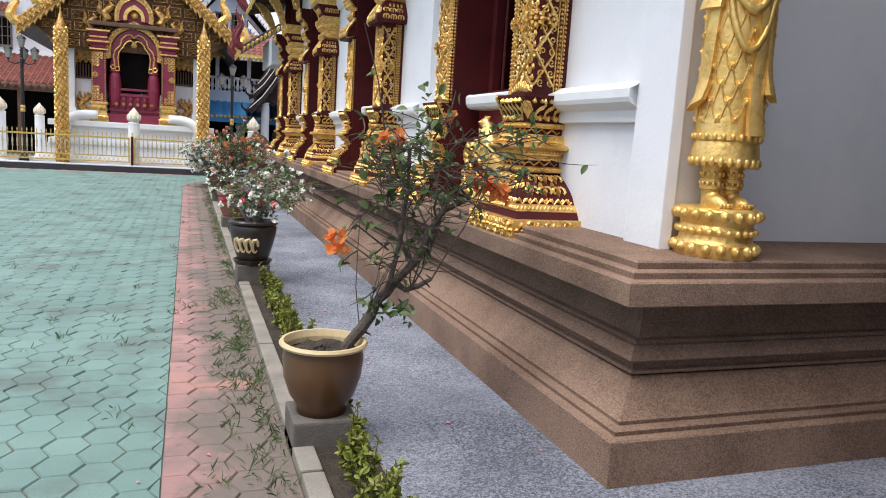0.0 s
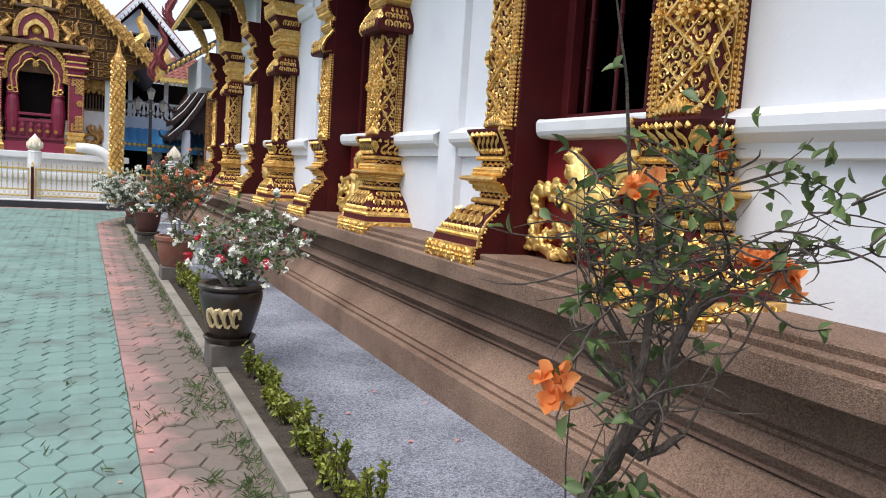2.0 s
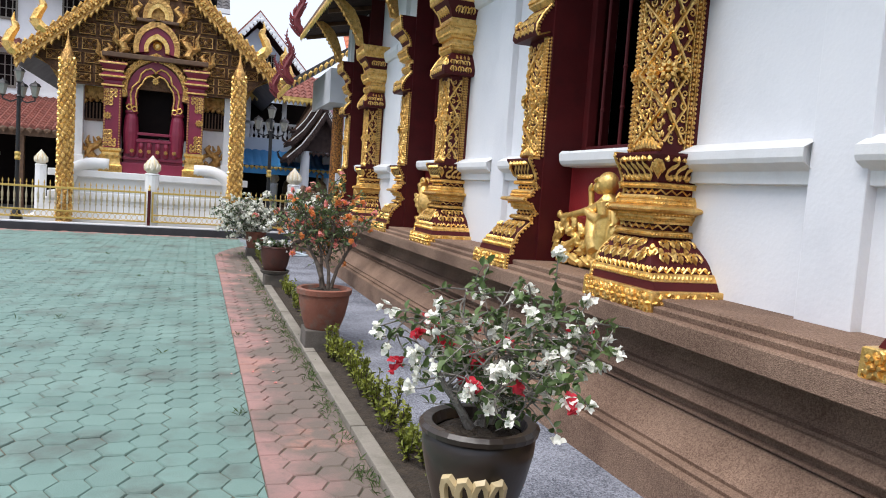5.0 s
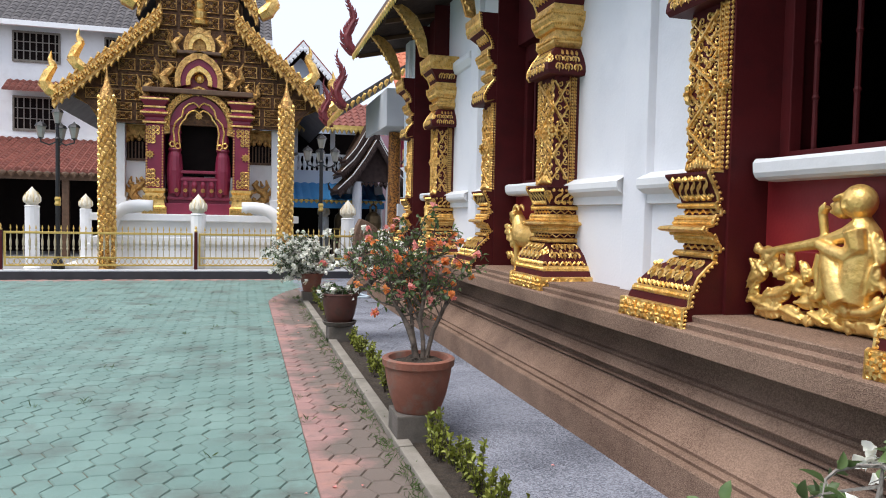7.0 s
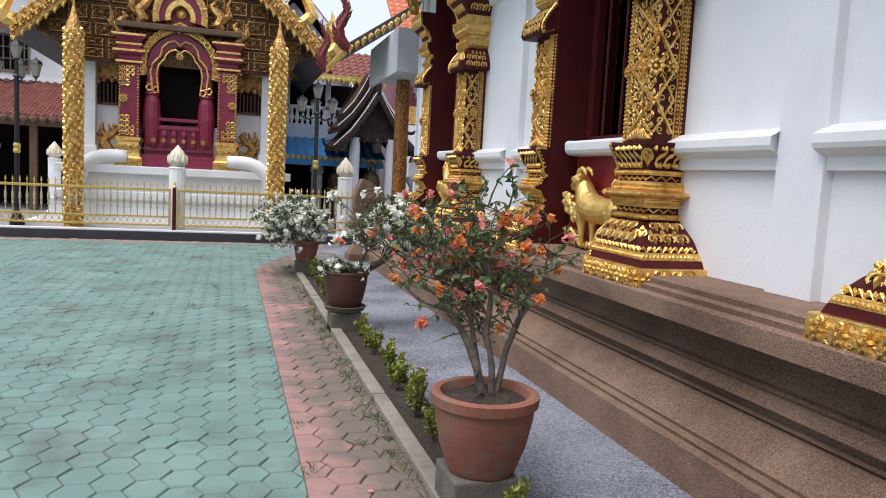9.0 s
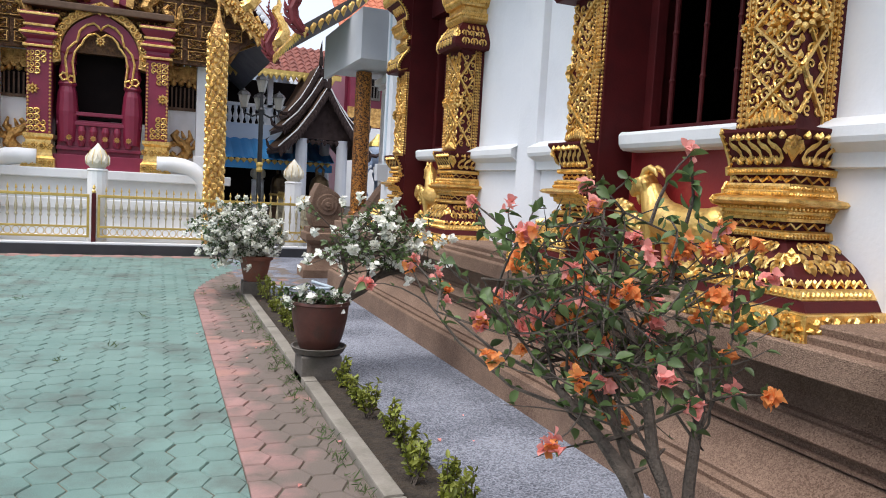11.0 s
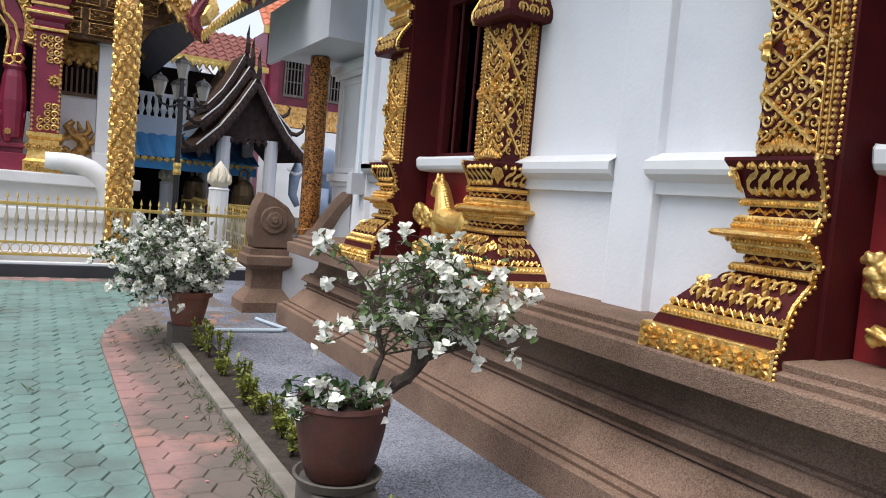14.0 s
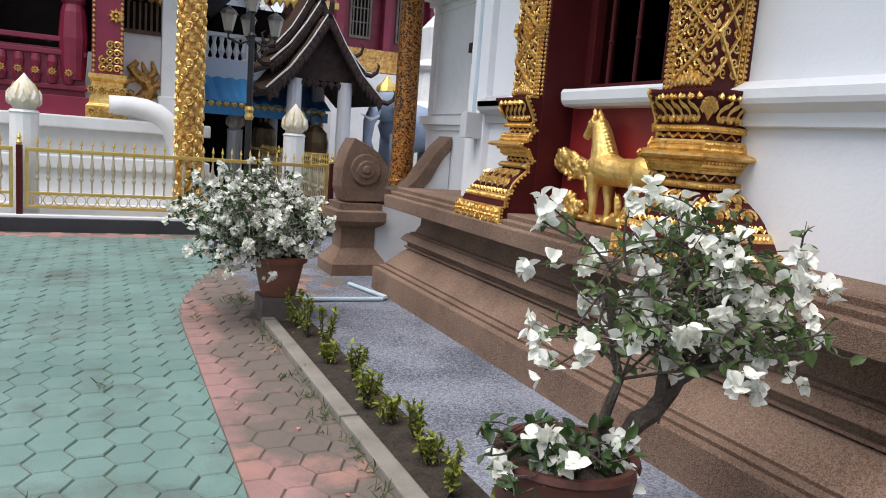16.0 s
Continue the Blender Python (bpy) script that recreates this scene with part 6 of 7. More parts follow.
# guardian figure on the near corner of the plinth
def guardian(cx, cy):
    b = bmesh.new()
    lathe(b, [(.001, ZL), (.255, ZL), (.265, ZL + .02), (.265, ZL + .06), (.24, ZL + .075), (.235, ZL + .10), (.25, ZL + .115), (.25, ZL + .13), (.235, ZL + .145), (.24, ZL + .16), (.26, ZL + .175), (.265, ZL + .21), (.25, ZL + .225), (.001, ZL + .227)], 28, cx, cy)
    for zz, r, n in ((ZL + .04, .262, 18), (ZL + .118, .247, 26), (ZL + .192, .262, 18)):
        for k in range(n):
            a = 2 * math.pi * k / n
            ball(b, (cx + r * math.cos(a), cy + r * math.sin(a), zz), (.034, .034, .027) if n < 20 else (.026, .026, .017), sub=2)
            if n < 20:
                ball(b, (cx + (r + .026) * math.cos(a), cy + (r + .026) * math.sin(a), zz), .014, sub=1)
    for s in (-1, 1):
        lathe(b, [(.001, ZL + .215), (.062, ZL + .22), (.056, ZL + .27), (.06, ZL + .31), (.07, ZL + .38), (.078, ZL + .48), (.001, ZL + .485)], 16, cx + s * .078, cy + .0)
        ball(b, (cx + s * .085, cy - .07, ZL + .245), (.056, .125, .042), (8, 0, 0))
        ball(b, (cx + s * .078, cy - .01, ZL + .265), (.058, .075, .05))
        for k in range(5):
            ball(b, (cx + s * .085 - .042 + .021 * k, cy - .185 + .008 * abs(k - 2), ZL + .238), (.013, .02, .013), sub=1)
        for zz in (.315, .345, .405, .43):
            lathe(b, [(.06, ZL + zz - .012), (.078, ZL + zz - .008), (.078, ZL + zz + .008), (.06, ZL + zz + .012)], 16, cx + s * .078, cy + .0)
        for zz in (.33, .375, .418):
            for k in range(12):
                a = 2 * math.pi * k / 12
                ball(b, (cx + s * .078 + .07 * math.cos(a), cy + .07 * math.sin(a), ZL + zz), .016, sub=1)
    z0 = ZL + .43
    lathe(b, [(.001, z0 + .02), (.20, z0 - .01), (.222, z0 + .0), (.216, z0 + .06), (.205, z0 + .09), (.214, z0 + .1), (.208, z0 + .13), (.205, z0 + .3), (.212, z0 + .6), (.22, z0 + .85), (.20, z0 + 1.0), (.24, z0 + 1.25), (.23, z0 + 1.38), (.08, z0 + 1.46), (.001, z0 + 1.55)], 30, cx, cy)
    for k in range(24):
        a = 2 * math.pi * k / 24
        ball(b, (cx + .212 * math.cos(a), cy + .212 * math.sin(a), z0 + .11), .021, sub=1)
        ball(b, (cx + .212 * math.cos(a), cy + .212 * math.sin(a), z0 + .0), (.026, .026, .026), sub=1)
    for r in range(10):
        for k in range(12):
            a = 2 * math.pi * (k + .5 * (r % 2)) / 12
            e = Vector((math.cos(a), math.sin(a), 0))
            t = Vector((-e.y, e.x, 0))
            c = Vector((cx, cy, z0 + .19 + r * .075)) + e * .207
            tube(b, [c - e * .01, c + e * .014], [.034, .016], 4)
            ball(b, c + e * .014, .011, sub=1)
            for q in (-1, 1):
                tube(b, [c + t * q * .02, c + t * q * .05 + Vector((0, 0, .07))], .006, 4)

    def sash(a0, a1, z1, z2, w, flare):
        """A flat cloth tail that hangs down the robe and kicks out at its hem."""
        rings = []
        for i in range(8):
            u = i / 7
            a = a0 + (a1 - a0) * u
            r = .215 + (.05 * ((u - .7) / .3) ** 2 if u > .7 else 0)
            h = w * (.75 + .5 * u) / .22
            z = z1 + (z2 - z1) * u
            rings.append([(cx + (r + dr) * math.cos(a + da), cy + (r + dr) * math.sin(a + da), z + dz) for da, dr, dz in ((-h / 2, -.02, 0), (-h / 2, .022, 0), (0, .034, -flare * u * .5), (h / 2, .022, -flare * u), (h / 2, -.02, -flare * u))])
        loft(b, rings)
    sash(3.30, 3.25, z0 + 1.3, z0 + .66, .11, .0), sash(3.30, 3.05, z0 + .68, z0 + .22, .10, -.05), sash(3.45, 3.3, z0 + 1.3, z0 + .78, .07, .05)
    sash(4.75, 4.70, z0 + .9, z0 + .12, .08, .0), sash(5.0, 5.1, z0 + .9, z0 + .3, .06, .03)
    for k, (z1, dip, w) in enumerate(((z0 + .95, .30, .024), (z0 + .90, .42, .02), (z0 + 1.02, .18, .03))):
        tube(b, [(cx + (.222 + .02 * math.sin(math.pi * i / 10)) * math.cos(3.5 + 1.7 * i / 10), cy + (.222 + .02 * math.sin(math.pi * i / 10)) * math.sin(3.5 + 1.7 * i / 10), z1 - dip * math.sin(math.pi * i / 10) ** .8) for i in range(11)], w, 8)
    for s in (-1, 1):
        tube(b, [(cx + s * .22, cy, z0 + 1.32), (cx + s * .29, cy - .02, z0 + 1.05), (cx + s * .12, cy - .2, z0 + 1.12)], [.075, .06, .045], 10)
    ball(b, (cx, cy - .01, z0 + 1.64), (.095, .1, .12))
    lathe(b, [(.10, z0 + 1.70), (.11, z0 + 1.74), (.075, z0 + 1.80), (.08, z0 + 1.84), (.04, z0 + 1.94), (.004, z0 + 2.1)], 14, cx, cy)
    return sculpture("guardian_statue", b, "tall gilded guardian figure on a beaded round base", gold_smooth, 0)


keeper = guardian(0, 0)
keeper["group"] = "hall guardian"
keeper.matrix_basis = Matrix.Translation((3.02, 2.97, ZL * (1 - 1.08))) @ Matrix.Diagonal((.745, .745, 1.08, 1))


# ---- pots and plants ----
def pot_mesh(prof, n=28, closed=True):
    b = bmesh.new()
    ring = [[(r * math.cos(2 * math.pi * i / n), r * math.sin(2 * math.pi * i / n), z) for i in range(n)] for r, z in prof]
    return loft(b, ring, cap=closed)


def make_pot(x, y, z, prof, rim, material, rim_material, label, saucer=None, soil_r=.18, soil_z=.3, scale=1.0):
    p = thing("flower_pot", label, "flower pot", "potted plants in a row", at=(x, y, z))
    part("body", pot_mesh([(.004, prof[0][1])] + [(r * scale, h * scale) for r, h in prof], closed=False), material, p, smooth=True)
    part("rim", pot_mesh([(r * scale, h * scale) for r, h in rim] + [(rim[0][0] * scale, rim[0][1] * scale)], closed=False), rim_material, p, smooth=False)
    s = bmesh.new()
    rng = random.Random(int(y * 10))
    rings = [[(r * math.cos(2 * math.pi * i / 18), r * math.sin(2 * math.pi * i / 18), soil_z * scale + (.03 * rng.random() if r < .9 * soil_r * scale else -.01)) for i in range(18)] for r in (soil_r * scale, soil_r * scale * .66, soil_r * scale * .33, .02)]
    loft(s, rings)
    part("soil", s, soil, p)
    if saucer:
        part("saucer", pot_mesh([(.12, -.035), (saucer, -.03), (saucer + .025, .015), (saucer + .01, .018), (saucer - .01, -.01), (.1, -.012)]), pot_block if material is red_clay else material, p)
    return p


def block(x, y, h=.2, s=.155):
    b = one_box(x - s, x + s, y - s, y + s, -.03, h, .012)
    return tagged(mesh_object("pot_plinth", b, pot_block), "rough grey concrete block under a flower pot", "block", "pot blocks")


def bezier(a, b, c, n):
    return [a * (1 - t) ** 2 + b * 2 * t * (1 - t) + c * t * t for t in (i / (n - 1) for i in range(n))]


class Leaves:
    """Collects folded leaf blades into one mesh."""

    def __init__(self):
        self.v, self.f = [], []

    def add(self, p, d, up, size, width=.55, fold=.18):
        d = d.normalized()
        s = d.cross(up)
        s = s.normalized() if s.length > 1e-4 else d.orthogonal().normalized()
        nrm = s.cross(d).normalized()
        i, w = len(self.v), size * width * .5
        lift = nrm * size * fold
        for k, (t, q) in enumerate(((.14, .52), (.36, .95), (.62, .88), (.85, .46))):
            c = p + d * size * t - nrm * size * .14 * t * t
            self.v += [c + s * w * q + lift * q, c, c - s * w * q + lift * q]
        self.v += [p, p + d * size - nrm * size * .16]
        a, e = i + 12, i + 13
        self.f += [(a, i, i + 1), (a, i + 1, i + 2), (i + 9, e, i + 10), (i + 10, e, i + 11)]
        for r in (i, i + 3, i + 6):
            self.f += [(r, r + 3, r + 4, r + 1), (r + 1, r + 4, r + 5, r + 2)]

    def mesh(self, name):
        me = flat_mesh(name, self.v, self.f)
        me.polygons.foreach_set("use_smooth", [True] * len(me.polygons))
        return me


def rand_dir(rng, up=0.0):
    while True:
        d = Vector((rng.uniform(-1, 1), rng.uniform(-1, 1), rng.uniform(-1, 1)))
        if .1 < d.length < 1:
            return (d.normalized() + Vector((0, 0, up))).normalized()


def shrub(name, label, base, trunk, crown, radii, seed, limbs, twigs, leaves, leaf_size, flowers, leaf_mat, bark_mat, trunk_r=.03, stray=(), droop=0.0, bare=.5, spots=(), tufts=()):
    """A potted shrub: trunk, limbs, twigs with leaves, and bract clusters. flowers: (part name, material, clusters, blooms each, size)."""
    rng = random.Random(seed)
    t = thing(name, label, "shrub", "potted plants in a row", at=base)
    crown, radii = Vector(crown), Vector(radii)
    b = bmesh.new()
    tops = []
    for line, r in trunk:
        pts = [Vector(line[0])]
        for p, q in zip(line, line[1:]):
            p, q = Vector(p), Vector(q)
            pts += [p.lerp(q, .5) + rand_dir(rng) * .3 * r, q + rand_dir(rng) * .15 * r]
        tube(b, pts, [r * (1 - .5 * i / (len(pts) - 1)) * rng.uniform(.82, 1.2) for i in range(len(pts))], 8)
        for k in range(3):
            s = pts[rng.randrange(2, len(pts))]
            tube(b, [s, s + rand_dir(rng, .3) * r * 2.2], [r * .4, r * .12], 6)
        tops.append((pts, r))
    part("trunk", b, bark_mat, t, smooth=False)
    lb, ends, along = bmesh.new(), [], []
    for k in range(limbs):
        pts, r = tops[k % len(tops)]
        i = rng.randrange(max(1, len(pts) // 2), len(pts))
        a = pts[i]
        e = rand_dir(rng, .25)
        c = crown + Vector((e.x * radii.x, e.y * radii.y, e.z * radii.z)) * rng.uniform(.55, .95)
        m = (a + c) / 2 + rand_dir(rng) * radii.x * .3
        q = [p + (rand_dir(rng) * .014 if 0 < i < 6 else Vector()) for i, p in enumerate(bezier(a, m, c, 7))]
        tube(lb, q, [r * .26 * (1 - .75 * j / 6) for j in range(7)], 5)
        for j in range(twigs):
            s = q[rng.randrange(2, 7)]
            e = rand_dir(rng, .15)
            f = s + Vector((e.x * radii.x, e.y * radii.y, e.z * radii.z)) * rng.uniform(.25, .55) - Vector((0, 0, droop * rng.random()))
            w = bezier(s, (s + f) / 2 + rand_dir(rng) * .06, f, 5)
            tube(lb, w, [.0042, .0036, .003, .0024, .0012], 4)
            along.append(w)
            ends.append(f)
    for line in stray:
        w = [Vector(p) for p in line]
        tube(lb, w, [.007 * (1 - .7 * i / (len(w) - 1)) for i in range(len(w))], 4)
        along += [w] * 3
        ends.append(w[-1])
    for p, n in spots:
        p = Vector(p)
        s = min((q for w in along for q in w[1:3]), key=lambda q: abs((q - p).length - .22))
        w = bezier(s, (s + p) / 2 + rand_dir(rng) * .04, p, 5)
        tube(lb, w, [.0055, .0048, .004, .003, .002], 4)
        along.append(w)
    tagged(part("branchwork", lb, bark_mat, t), kind="stuff")
    lv = Leaves()
    for k in range(leaves):
        w = along[rng.randrange(len(along))]
        u = rng.uniform(bare * .5, 1) * (len(w) - 1)
        i = min(int(u), len(w) - 2)
        p = w[i].lerp(w[i + 1], u - i)
        d = rand_dir(rng, .1)
        lv.add(p, d, rand_dir(rng, 1.2), leaf_size * rng.uniform(.6, 1.25), .6)
    for p, n, spread in tufts:
        for k in range(n):
            lv.add(Vector(p) + rand_dir(rng) * spread * rng.random(), rand_dir(rng, -.1), rand_dir(rng, 1.2), leaf_size * rng.uniform(.7, 1.3), .6)
    tagged(part("foliage", lv.mesh("leaves"), leaf_mat, t), kind="stuff")
    for fname, fm, clusters, blooms, size in flowers:
        fl = Leaves()
        places = [(ends[rng.randrange(len(ends))], rng.randint(max(2, blooms - 2), blooms + 2)) for k in range(clusters)]
        if fname == flowers[0][0]:
            places += [(Vector(p), n) for p, n in spots]
        for p, count in places:
            for j in range(count):
                c = p + rand_dir(rng) * size * rng.uniform(.2, 1.15)
                axis = rand_dir(rng, .5)
                o = axis.orthogonal().normalized()
                for q in range(3):
                    dd = Matrix.Rotation(q * 2.094 + rng.random(), 3, axis) @ o
                    fl.add(c, (dd + axis * .9 - Vector((0, 0, .3))), axis, size * rng.uniform(.75, 1.2), .9, rng.uniform(.08, .24))
        tagged(part(fname, fl.mesh(fname), fm, t), kind="stuff")
    return t


BX = 1.155
jar = [(.13, 0), (.15, .015), (.185, .10), (.215, .22), (.222, .30), (.215, .345)]
# brown glazed jar
block(BX - .015, 3.40, .16)
make_pot(BX - .015, 3.40, .16, [(.12, 0), (.135, .0), (.14, .05), (.175, .10), (.208, .2), (.218, .3), (.21, .37)], [(.205, .33), (.208, .37), (.232, .37), (.238, .382), (.23, .396), (.214, .396), (.204, .36)], brown_glaze, cream_glaze, "brown glazed round pot with a cream rim", soil_r=.205, soil_z=.335, scale=.9)
shrub("bougainvillea", "sparse crooked bougainvillea with a few orange bracts", (BX - .015, 3.40, .51),
      [([(.08, 0, -.09), (.18, 0, .05), (.26, .01, .19), (.34, .02, .28), (.44, .02, .38), (.51, .03, .53), (.59, .04, .65), (.72, .05, .71)], .027), ([(.27, 0, .2), (.31, -.02, .30), (.35, -.03, .53), (.38, -.02, .75), (.38, 0, .97)], .015),
       ([(.34, .02, .28), (.40, .0, .25), (.46, -.02, .27), (.52, -.03, .31)], .018), ([(.44, .02, .38), (.38, .03, .46), (.36, .05, .56), (.28, .06, .66)], .012), ([(.50, .03, .50), (.53, .06, .42), (.56, .07, .52), (.60, .08, .62)], .010), ([(.10, .03, -.09), (.18, .02, .05), (.23, .02, .14)], .011)],
      (.60, .06, .92), (.62, .46, .22), 21, 30, 9, 340, .054, [("orange_blossom", orange_petal, 2, 5, .040)], leaf_green, bark, stray=[[(.33, 0, .8), (.24, -.03, 1.05), (.2, -.04, 1.25), (.12, -.05, 1.5)], [(.7, .1, 1.0), (.95, .05, 1.08), (1.15, 0, 1.0)], [(.3, 0, .45), (.12, -.06, .58), (.05, -.08, .53)], [(.5, 0, 1.0), (.58, 0, 1.14), (.6, 0, 1.24)]],
      bare=.3, spots=[((.04, -.08, .52), 7), ((.04, -.08, .47), 6), ((.31, -.02, 1.0), 8), ((.78, -.05, .79), 16), ((.86, -.04, .75), 14), ((.72, -.02, .8), 8)], tufts=[((.25, -.02, .17), 26, .12), ((.38, -.03, .15), 22, .1), ((.95, 0, 1.05), 26, .13), ((.5, 0, 1.05), 40, .25)])
# dark dragon urn
block(BX - .03, 7.28)
dp = make_pot(BX - .03, 7.28, .225, [(.14, 0), (.145, .02), (.165, .07), (.20, .19), (.222, .29), (.225, .34), (.20, .37)], [(.185, .35), (.2, .375), (.235, .37), (.24, .39), (.225, .405), (.19, .40), (.175, .36)], black_glaze, black_glaze, "dark glazed urn with a pale dragon relief", saucer=.165, soil_r=.18, soil_z=.36)
b = bmesh.new()
for k in range(4):
    a0 = -2.45 + k * .30
    pts = []
    for j in range(9):
        a, z = a0 + .13 * math.cos(j * .7), .17 + .065 * math.sin(j * .7)
        r = .155 + .225 * z + .008
        pts.append((r * math.cos(a), r * math.sin(a), z))
    tube(b, pts, [.012, .018, .02, .02, .018, .016, .014, .012, .006], 5)
part("dragon_relief", b, cream_glaze, dp, "pale raised dragon coils")
shrub("bougainvillea", "spreading bougainvillea with many small white and a few red bracts", (BX - .03, 7.28, .58),
      [([(0, 0, -.02), (.02, .01, .12), (-.03, .02, .24), (0, .02, .32)], .03), ([(.03, 0, 0), (.10, .03, .16), (.2, .03, .28)], .02), ([(-.03, 0, 0), (-.12, -.03, .14), (-.2, -.03, .25)], .02)],
      (.05, .0, .35), (.52, .42, .29), 22, 26, 8, 1200, .042, [("white_blossom", white_petal, 130, 5, .024), ("red_blossom", red_petal, 16, 6, .028)], leaf_green, grey_bark, stray=[[(.2, 0, .3), (.28, 0, .5), (.30, .02, .72)], [(.3, .1, .3), (.55, .1, .42), (.72, .1, .40)]])
# terracotta pot with coral flowers
block(BX, 11.28)
make_pot(BX + .02, 11.28, .2, [(.155, 0), (.16, .01), (.2, .12), (.225, .24), (.235, .32)], [(.20, .30), (.235, .315), (.25, .32), (.253, .365), (.235, .375), (.21, .37), (.195, .33)], terracotta, terracotta, "weathered terracotta pot with faint incised swirls", soil_r=.205, soil_z=.34)
shrub("bougainvillea", "upright bougainvillea with coral pink and orange bracts", (BX + .02, 11.28, .54),
      [([(0, 0, -.02), (-.03, .04, .12), (-.05, .12, .22), (-.1, .28, .34), (-.14, .46, .44)], .026), ([(.03, 0, -.02), (.04, .04, .14), (.03, .12, .26), (.1, .26, .42), (.14, .44, .58)], .022), ([(.0, .03, 0), (-.02, .12, .2), (.0, .32, .38), (-.02, .56, .5)], .018), ([(.05, 0, 0), (.12, .08, .2), (.25, .2, .38), (.35, .36, .48)], .018)],
      (.08, .53, .66), (.54, .60, .37), 23, 32, 8, 1250, .042, [("pink_blossom", pink_petal, 50, 9, .024), ("orange_blossom", orange_petal, 72, 8, .023)], leaf_green, bark,
      stray=[[(-.1, .28, .34), (-.2, .5, .36), (-.27, .75, .44), (-.32, .92, .54), (-.36, 1.02, .66)], [(-.16, .36, .42), (-.22, .6, .45), (-.29, .85, .53), (-.27, 1.0, .64)], [(-.1, .3, .5), (-.16, .55, .66), (-.23, .8, .88)], [(.1, .2, .7), (.16, .2, .95), (.14, .2, 1.06)]], bare=.2,
      spots=[((-.36, 1.02, .68), 7), ((-.28, .98, .64), 6), ((-.26, .9, .56), 4), ((-.23, .8, .9), 7), ((.14, .2, 1.07), 4)])
# red clay pot with the white bonsai-like plant
block(BX - .02, 15.25, .19, .15)
make_pot(BX - .02, 15.25, .23, [(.14, 0), (.15, .01), (.18, .10), (.205, .22), (.215, .33)], [(.185, .31), (.212, .325), (.222, .34), (.216, .36), (.19, .355), (.18, .33)], red_clay, red_clay, "stained dark red clay pot standing in a saucer", saucer=.185, soil_r=.188, soil_z=.33)
shrub("bougainvillea", "leaning bougainvillea with large white bracts", (BX - .02, 15.25, .56),
      [([(.14, 0, -.06), (.2, .0, .02), (.28, .02, .08), (.37, .03, .14), (.44, .04, .2), (.58, .04, .24), (.74, .04, .27)], .036), ([(.16, .02, -.05), (.15, .03, .1), (.2, .04, .22), (.16, .04, .38), (.1, .04, .5)], .022), ([(.37, .03, .14), (.38, .05, .3), (.42, .06, .46), (.44, .05, .6)], .02)],
      (.46, .04, .48), (.57, .46, .29), 24, 32, 7, 1000, .044, [("white_blossom", white_petal, 105, 6, .038)], leaf_green, bark, bare=.2,
      spots=[((-.16, -.02, .76), 7), ((-.2, -.05, .72), 6), ((1.05, 0, .52), 7), ((.94, -.02, .2), 6), ((.66, -.1, .2), 6), ((.55, -.1, .32), 8), ((.14, 0, .78), 6), ((-.14, -.05, .3), 5)])
shrub("bougainvillea", "low white-flowered shoots at the rim of the clay pot", (BX - .02, 15.25, .56),
      [([(-.06, 0, -.02), (-.08, -.02, .06), (-.1, -.02, .1)], .01), ([(.02, -.06, -.02), (.03, -.1, .05), (.02, -.12, .08)], .01)],
      (-.08, -.04, .05), (.30, .2, .10), 28, 12, 4, 170, .05, [("white_blossom", white_petal, 13, 5, .040)], leaf_dark, bark)
# dense white shrub
block(BX - .03, 19.18, .19, .145)
make_pot(BX - .02, 19.18, .19, [(.13, 0), (.135, .01), (.165, .14), (.19, .27)], [(.17, .25), (.19, .265), (.215, .27), (.218, .315), (.2, .325), (.175, .32), (.165, .28)], terracotta, terracotta, "plain red terracotta pot", soil_r=.17, soil_z=.29)
shrub("bougainvillea", "dense rounded bougainvillea thick with small white bracts", (BX - .02, 19.18, .46),
      [([(0, 0, -.02), (-.01, .0, .1), (-.06, .0, .2), (-.12, 0, .3)], .03), ([(.02, 0, 0), (.06, .02, .12), (.08, .03, .26)], .022)],
      (-.24, .0, .38), (.60, .56, .35), 25, 56, 11, 4600, .040, [("white_blossom", white_petal, 1250, 4, .031)], leaf_dark, grey_bark, droop=.16)


# low hedge plants in the bed
def hedge_plant(seed, h):
    rng = random.Random(seed)
    t = thing("hedge_plant", "small yellow-green hedge plant in the soil bed", "plant", "low hedge")
    b = bmesh.new()
    lv = Leaves()
    for k in range(7):
        e = rand_dir(rng, 1.6)
        top = Vector((e.x * .10, e.y * .10, h * rng.uniform(.6, 1.05)))
        w = bezier(Vector((rng.uniform(-.02, .02), rng.uniform(-.02, .02), -.02)), Vector((e.x * .08, e.y * .08, h * .4)), top, 5)
        tube(b, w, [.005, .005, .004, .003, .002], 4)
        for j in range(22):
            u = rng.uniform(.25, 1) * 3.99
            i = int(u)
            lv.add(w[i].lerp(w[i + 1], u - i), rand_dir(rng, .7), rand_dir(rng, 1), rng.uniform(.025, .048), .5)
    tagged(part("stemwork", b, bark, t), kind="stuff")
    tagged(part("foliage", lv.mesh("leaves"), leaf_yellow, t), kind="stuff")
    return t


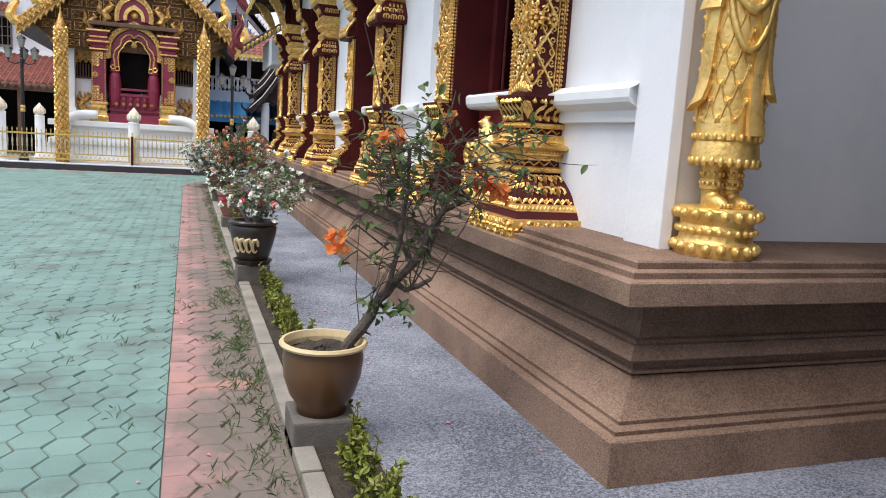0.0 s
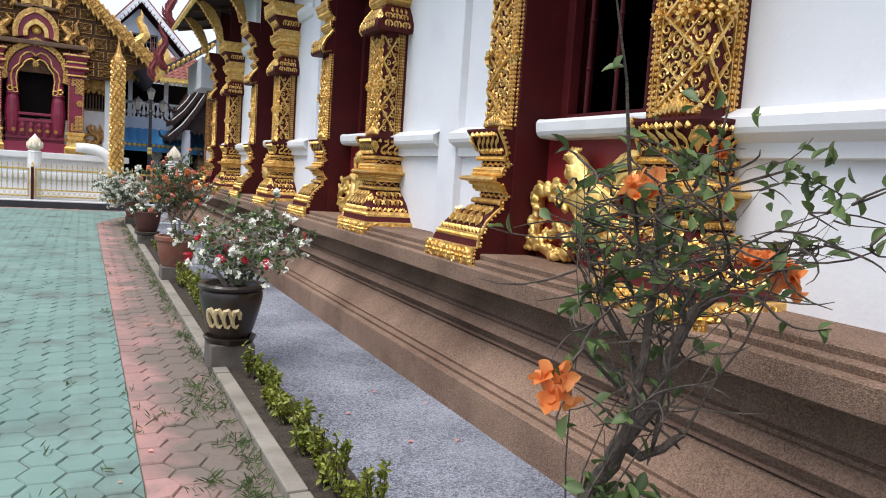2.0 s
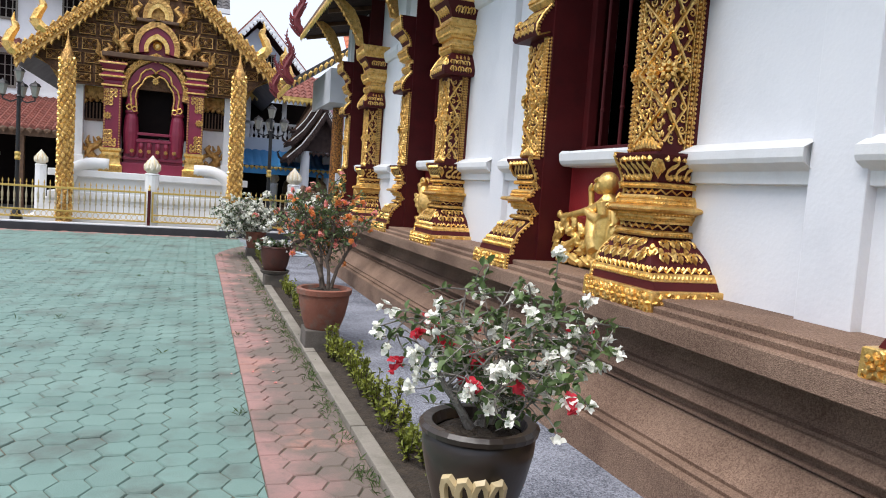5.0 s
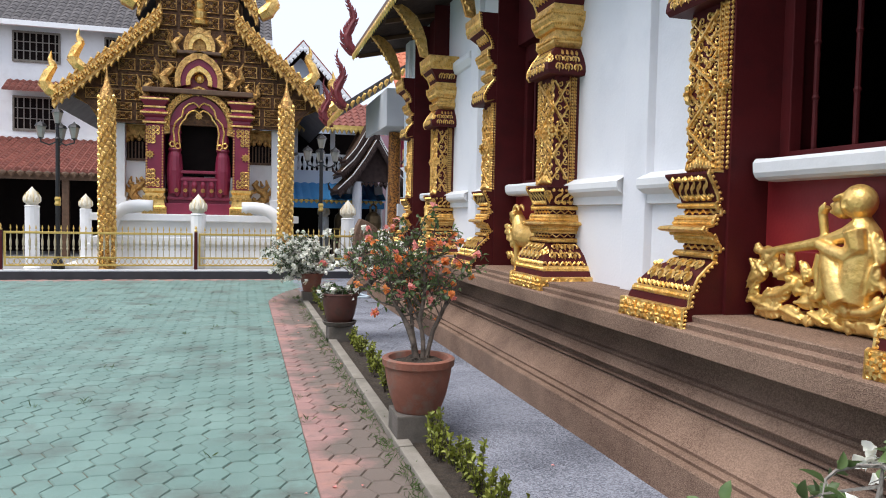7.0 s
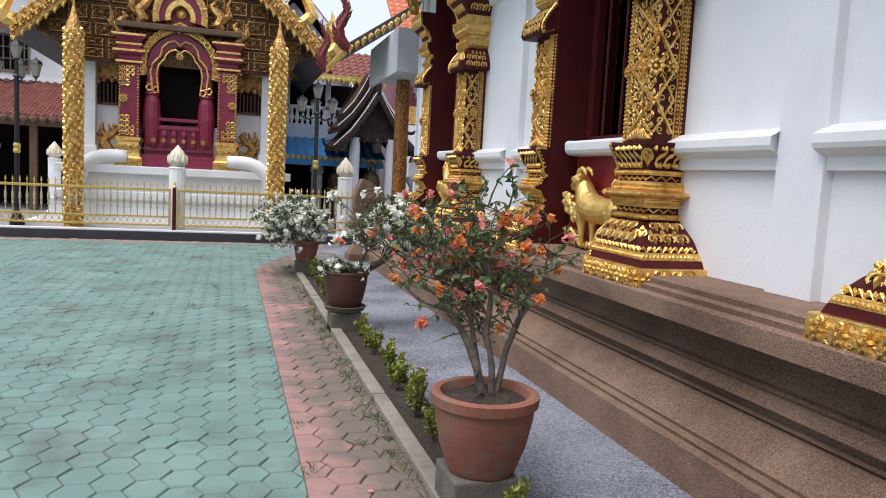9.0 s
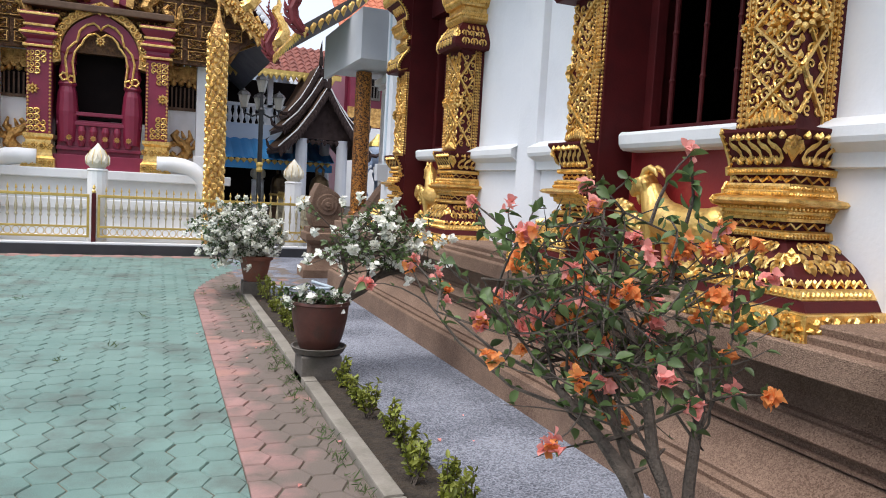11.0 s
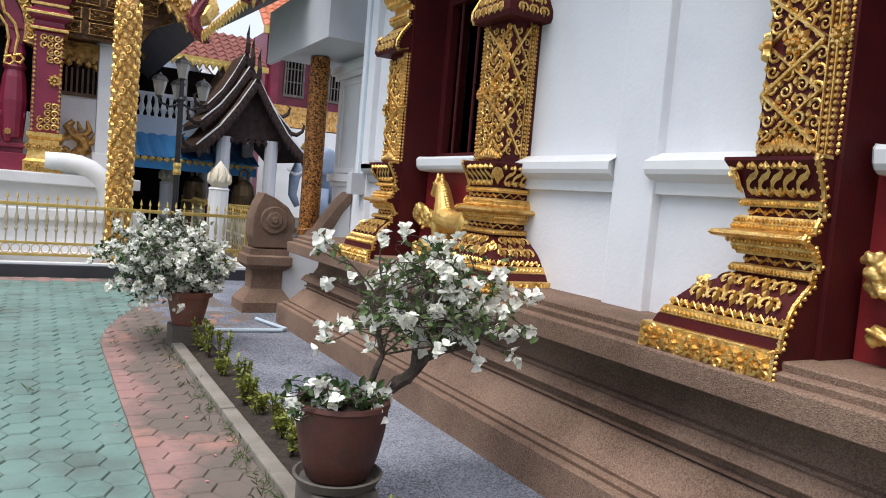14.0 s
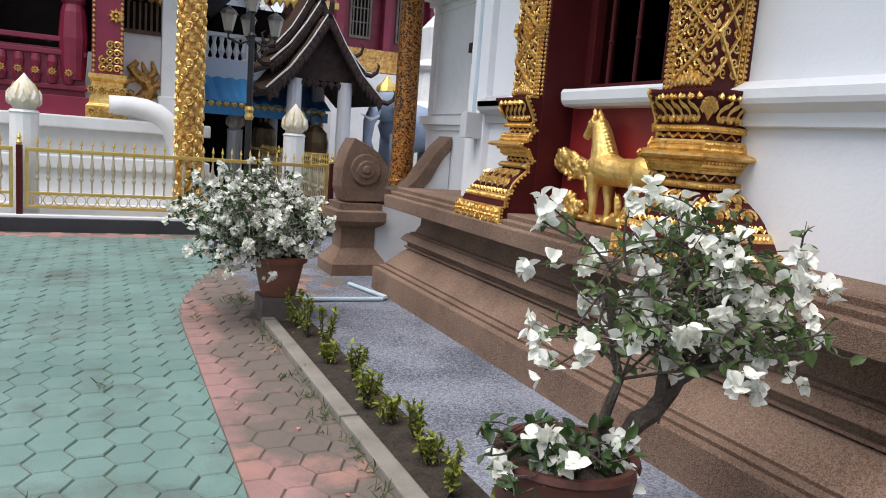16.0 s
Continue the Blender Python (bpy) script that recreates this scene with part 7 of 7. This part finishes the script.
kinds = [hedge_plant(40 + k, h) for k, h in enumerate((.24, .19, .28, .15))]
placed = set()
rng = random.Random(77)
y = 2.15
while y < 18.95:
    if min(abs(y - q) for q in (3.40, 7.28, 11.28, 15.25)) > .19:
        k = rng.randrange(4)
        sc = rng.uniform(.75, 1.1) * (1.0 if y < 13 else .82)
        m = Matrix.LocRotScale((1.235 + rng.uniform(-.05, .05), y, .012), Euler((0, 0, rng.uniform(0, 6))), None)
        if k not in placed:
            kinds[k].matrix_basis = m
            placed.add(k)
        else:
            copy_thing(kinds[k], m)
    y += rng.uniform(.13, .24) * (1 if y < 13.5 else 1.45)

# weeds along the kerb and in the joints
lv = Leaves()
rng = random.Random(5)
for k in range(400):
    yy = rng.uniform(2.2, 20) if k % 3 else rng.uniform(2.2, 7)
    cx = .965 - abs(rng.gauss(0, .16 if yy < 7 else .05)) if rng.random() < .86 else rng.uniform(-2.5, .9)
    for j in range(rng.randrange(4, 13)):
        e = rand_dir(rng, .9)
        lv.add(Vector((cx + rng.gauss(0, .025), yy + rng.gauss(0, .04), .004)), e, Vector((e.y, -e.x, .2)), rng.uniform(.025, .07), .12, .05)
tagged(mesh_object("weeds", lv.mesh("weeds"), leaf_green), "small green weeds in the paving joints", "weeds", kind="stuff")
# fallen bracts on gravel and paving
lv = Leaves()
for k in range(46):
    p = Vector((rng.uniform(.3, 2.25), rng.uniform(2.5, 20), .008))
    lv.add(p, Vector((rng.uniform(-1, 1), rng.uniform(-1, 1), .05)), Vector((0, 0, 1)), rng.uniform(.02, .04), .7)
tagged(mesh_object("fallen_petals", lv.mesh("fallen_petals"), pink_petal), "scattered fallen pink petals on the paving", "petals", kind="stuff")


# ---- interlocking paving, pieces last ----
HW, HH = .212, .205
HEX = [(-HW / 2, 0), (-HW / 4, -HH / 2), (HW / 4, -HH / 2), (HW / 2, 0), (HW / 4, HH / 2), (-HW / 4, HH / 2)]


def clip_x(poly, lim, keep):
    """The part of a flat outline on one side of x = lim."""
    out = []
    for (xa, ya), (xb, yb) in zip(poly, poly[1:] + poly[:1]):
        ina, inb = (xa - lim) * keep >= 0, (xb - lim) * keep >= 0
        if ina:
            out.append((xa, ya))
        if ina != inb:
            t = (lim - xa) / (xb - xa)
            out.append((lim, ya + t * (yb - ya)))
    return out


def paver_rings(poly, gap=.006, bev=.006):
    """Outline pulled in for the joint, then chamfered."""
    cx, cy = sum(p[0] for p in poly) / len(poly), sum(p[1] for p in poly) / len(poly)
    hx = max(abs(p[0] - cx) for p in poly) + 1e-6
    hy = max(abs(p[1] - cy) for p in poly) + 1e-6

    def ring(d, z):
        return [(cx + (x - cx) * max(.2, 1 - d / hx), cy + (y - cy) * max(.2, 1 - d / hy), z) for x, y in poly]
    return ring(gap / 2, -.03) + ring(gap / 2, -.008) + ring(gap / 2 + bev, 0)


def paver_faces(base, n):
    f = []
    for r in (0, 1):
        for i in range(n):
            j = (i + 1) % n
            f.append((base + r * n + i, base + r * n + j, base + r * n + n + j, base + r * n + n + i))
    f.append(tuple(base + 2 * n + i for i in range(n)))
    return f


def edge_x(y):
    """Border between the green field and the pink margin."""
    return .415 + (max(0, y - 19.2) ** 1.6) * .16


meshes = []
for m in (green_tile, pink_tile):
    me = flat_mesh("paver", paver_rings(HEX), paver_faces(0, 6))
    me.materials.append(m)
    meshes.append(me)
yard = thing("pavement", "worn green and pink interlocking hexagonal paving of the temple yard", "paving", kind="structure")
part("bedding", one_box(-16, .985, -9, FY - .1, -.05, -.009), dirt, yard)
part("outer_field", one_box(-16, -8.1, -9, FY - .1, -.04, -.002), green_tile, yard)
rng = random.Random(9)
rest_v, rest_f, rest_m = [], [], []
count = 0
for cidx in range(70):
    x = 2.06 - cidx * HW * .75
    for r in range(int(22.6 / HH)):
        y = 1.2 + r * HH + (HH / 2 if cidx % 2 else 0)
        if y > FY - .2 or x < -8.2 or (x > .985 + HW / 2 and y < 19.4 + max(0, x - 1.2) * .9) or (x > .985 - HW / 2 and y > 18.9 and y < 19.4 and x > 1.1):
            continue
        lim, whole = edge_x(y), HEX
        if x + HW / 2 > .985 and y < 19.2:
            whole = clip_x(HEX, .985 - x, -1)
            if len(whole) < 3 or min(p[0] for p in whole) > .97 - x:
                continue
        shapes = [(whole, 0 if x < lim else 1)]
        if abs(x - lim) < HW / 2:
            shapes = [(q, k) for q, k in ((clip_x(whole, lim - x, -1), 0), (clip_x(whole, lim - x, 1), 1)) if len(q) > 2 and max(p[0] for p in q) - min(p[0] for p in q) > .012]
        for poly, kind in shapes:
            if y > FY - .5:
                kind = 1
            dz, tx, ty, rot = rng.uniform(-.003, .003), rng.gauss(0, .014), rng.gauss(0, .014), rng.gauss(0, .012)
            if poly is HEX and -.2 < x < .95 and 4.6 < y < 14.5 and count < 300:
                o = new("paver", meshes[kind])
                o.parent = yard
                o.matrix_basis = Matrix.LocRotScale((x, y, dz), Euler((tx, ty, rot)), None)
                count += 1
                continue
            base = len(rest_v)
            for px, py, pz in paver_rings(poly):
                rest_v.append((x + px - rot * py, y + py + rot * px, dz + pz + py * tx - px * ty))
            fs = paver_faces(base, len(poly))
            rest_f += fs
            rest_m += [kind] * len(fs)
tagged(part("paving_field", flat_mesh("paving_field", rest_v, rest_f, rest_m), [green_tile, pink_tile], yard), kind="stuff")
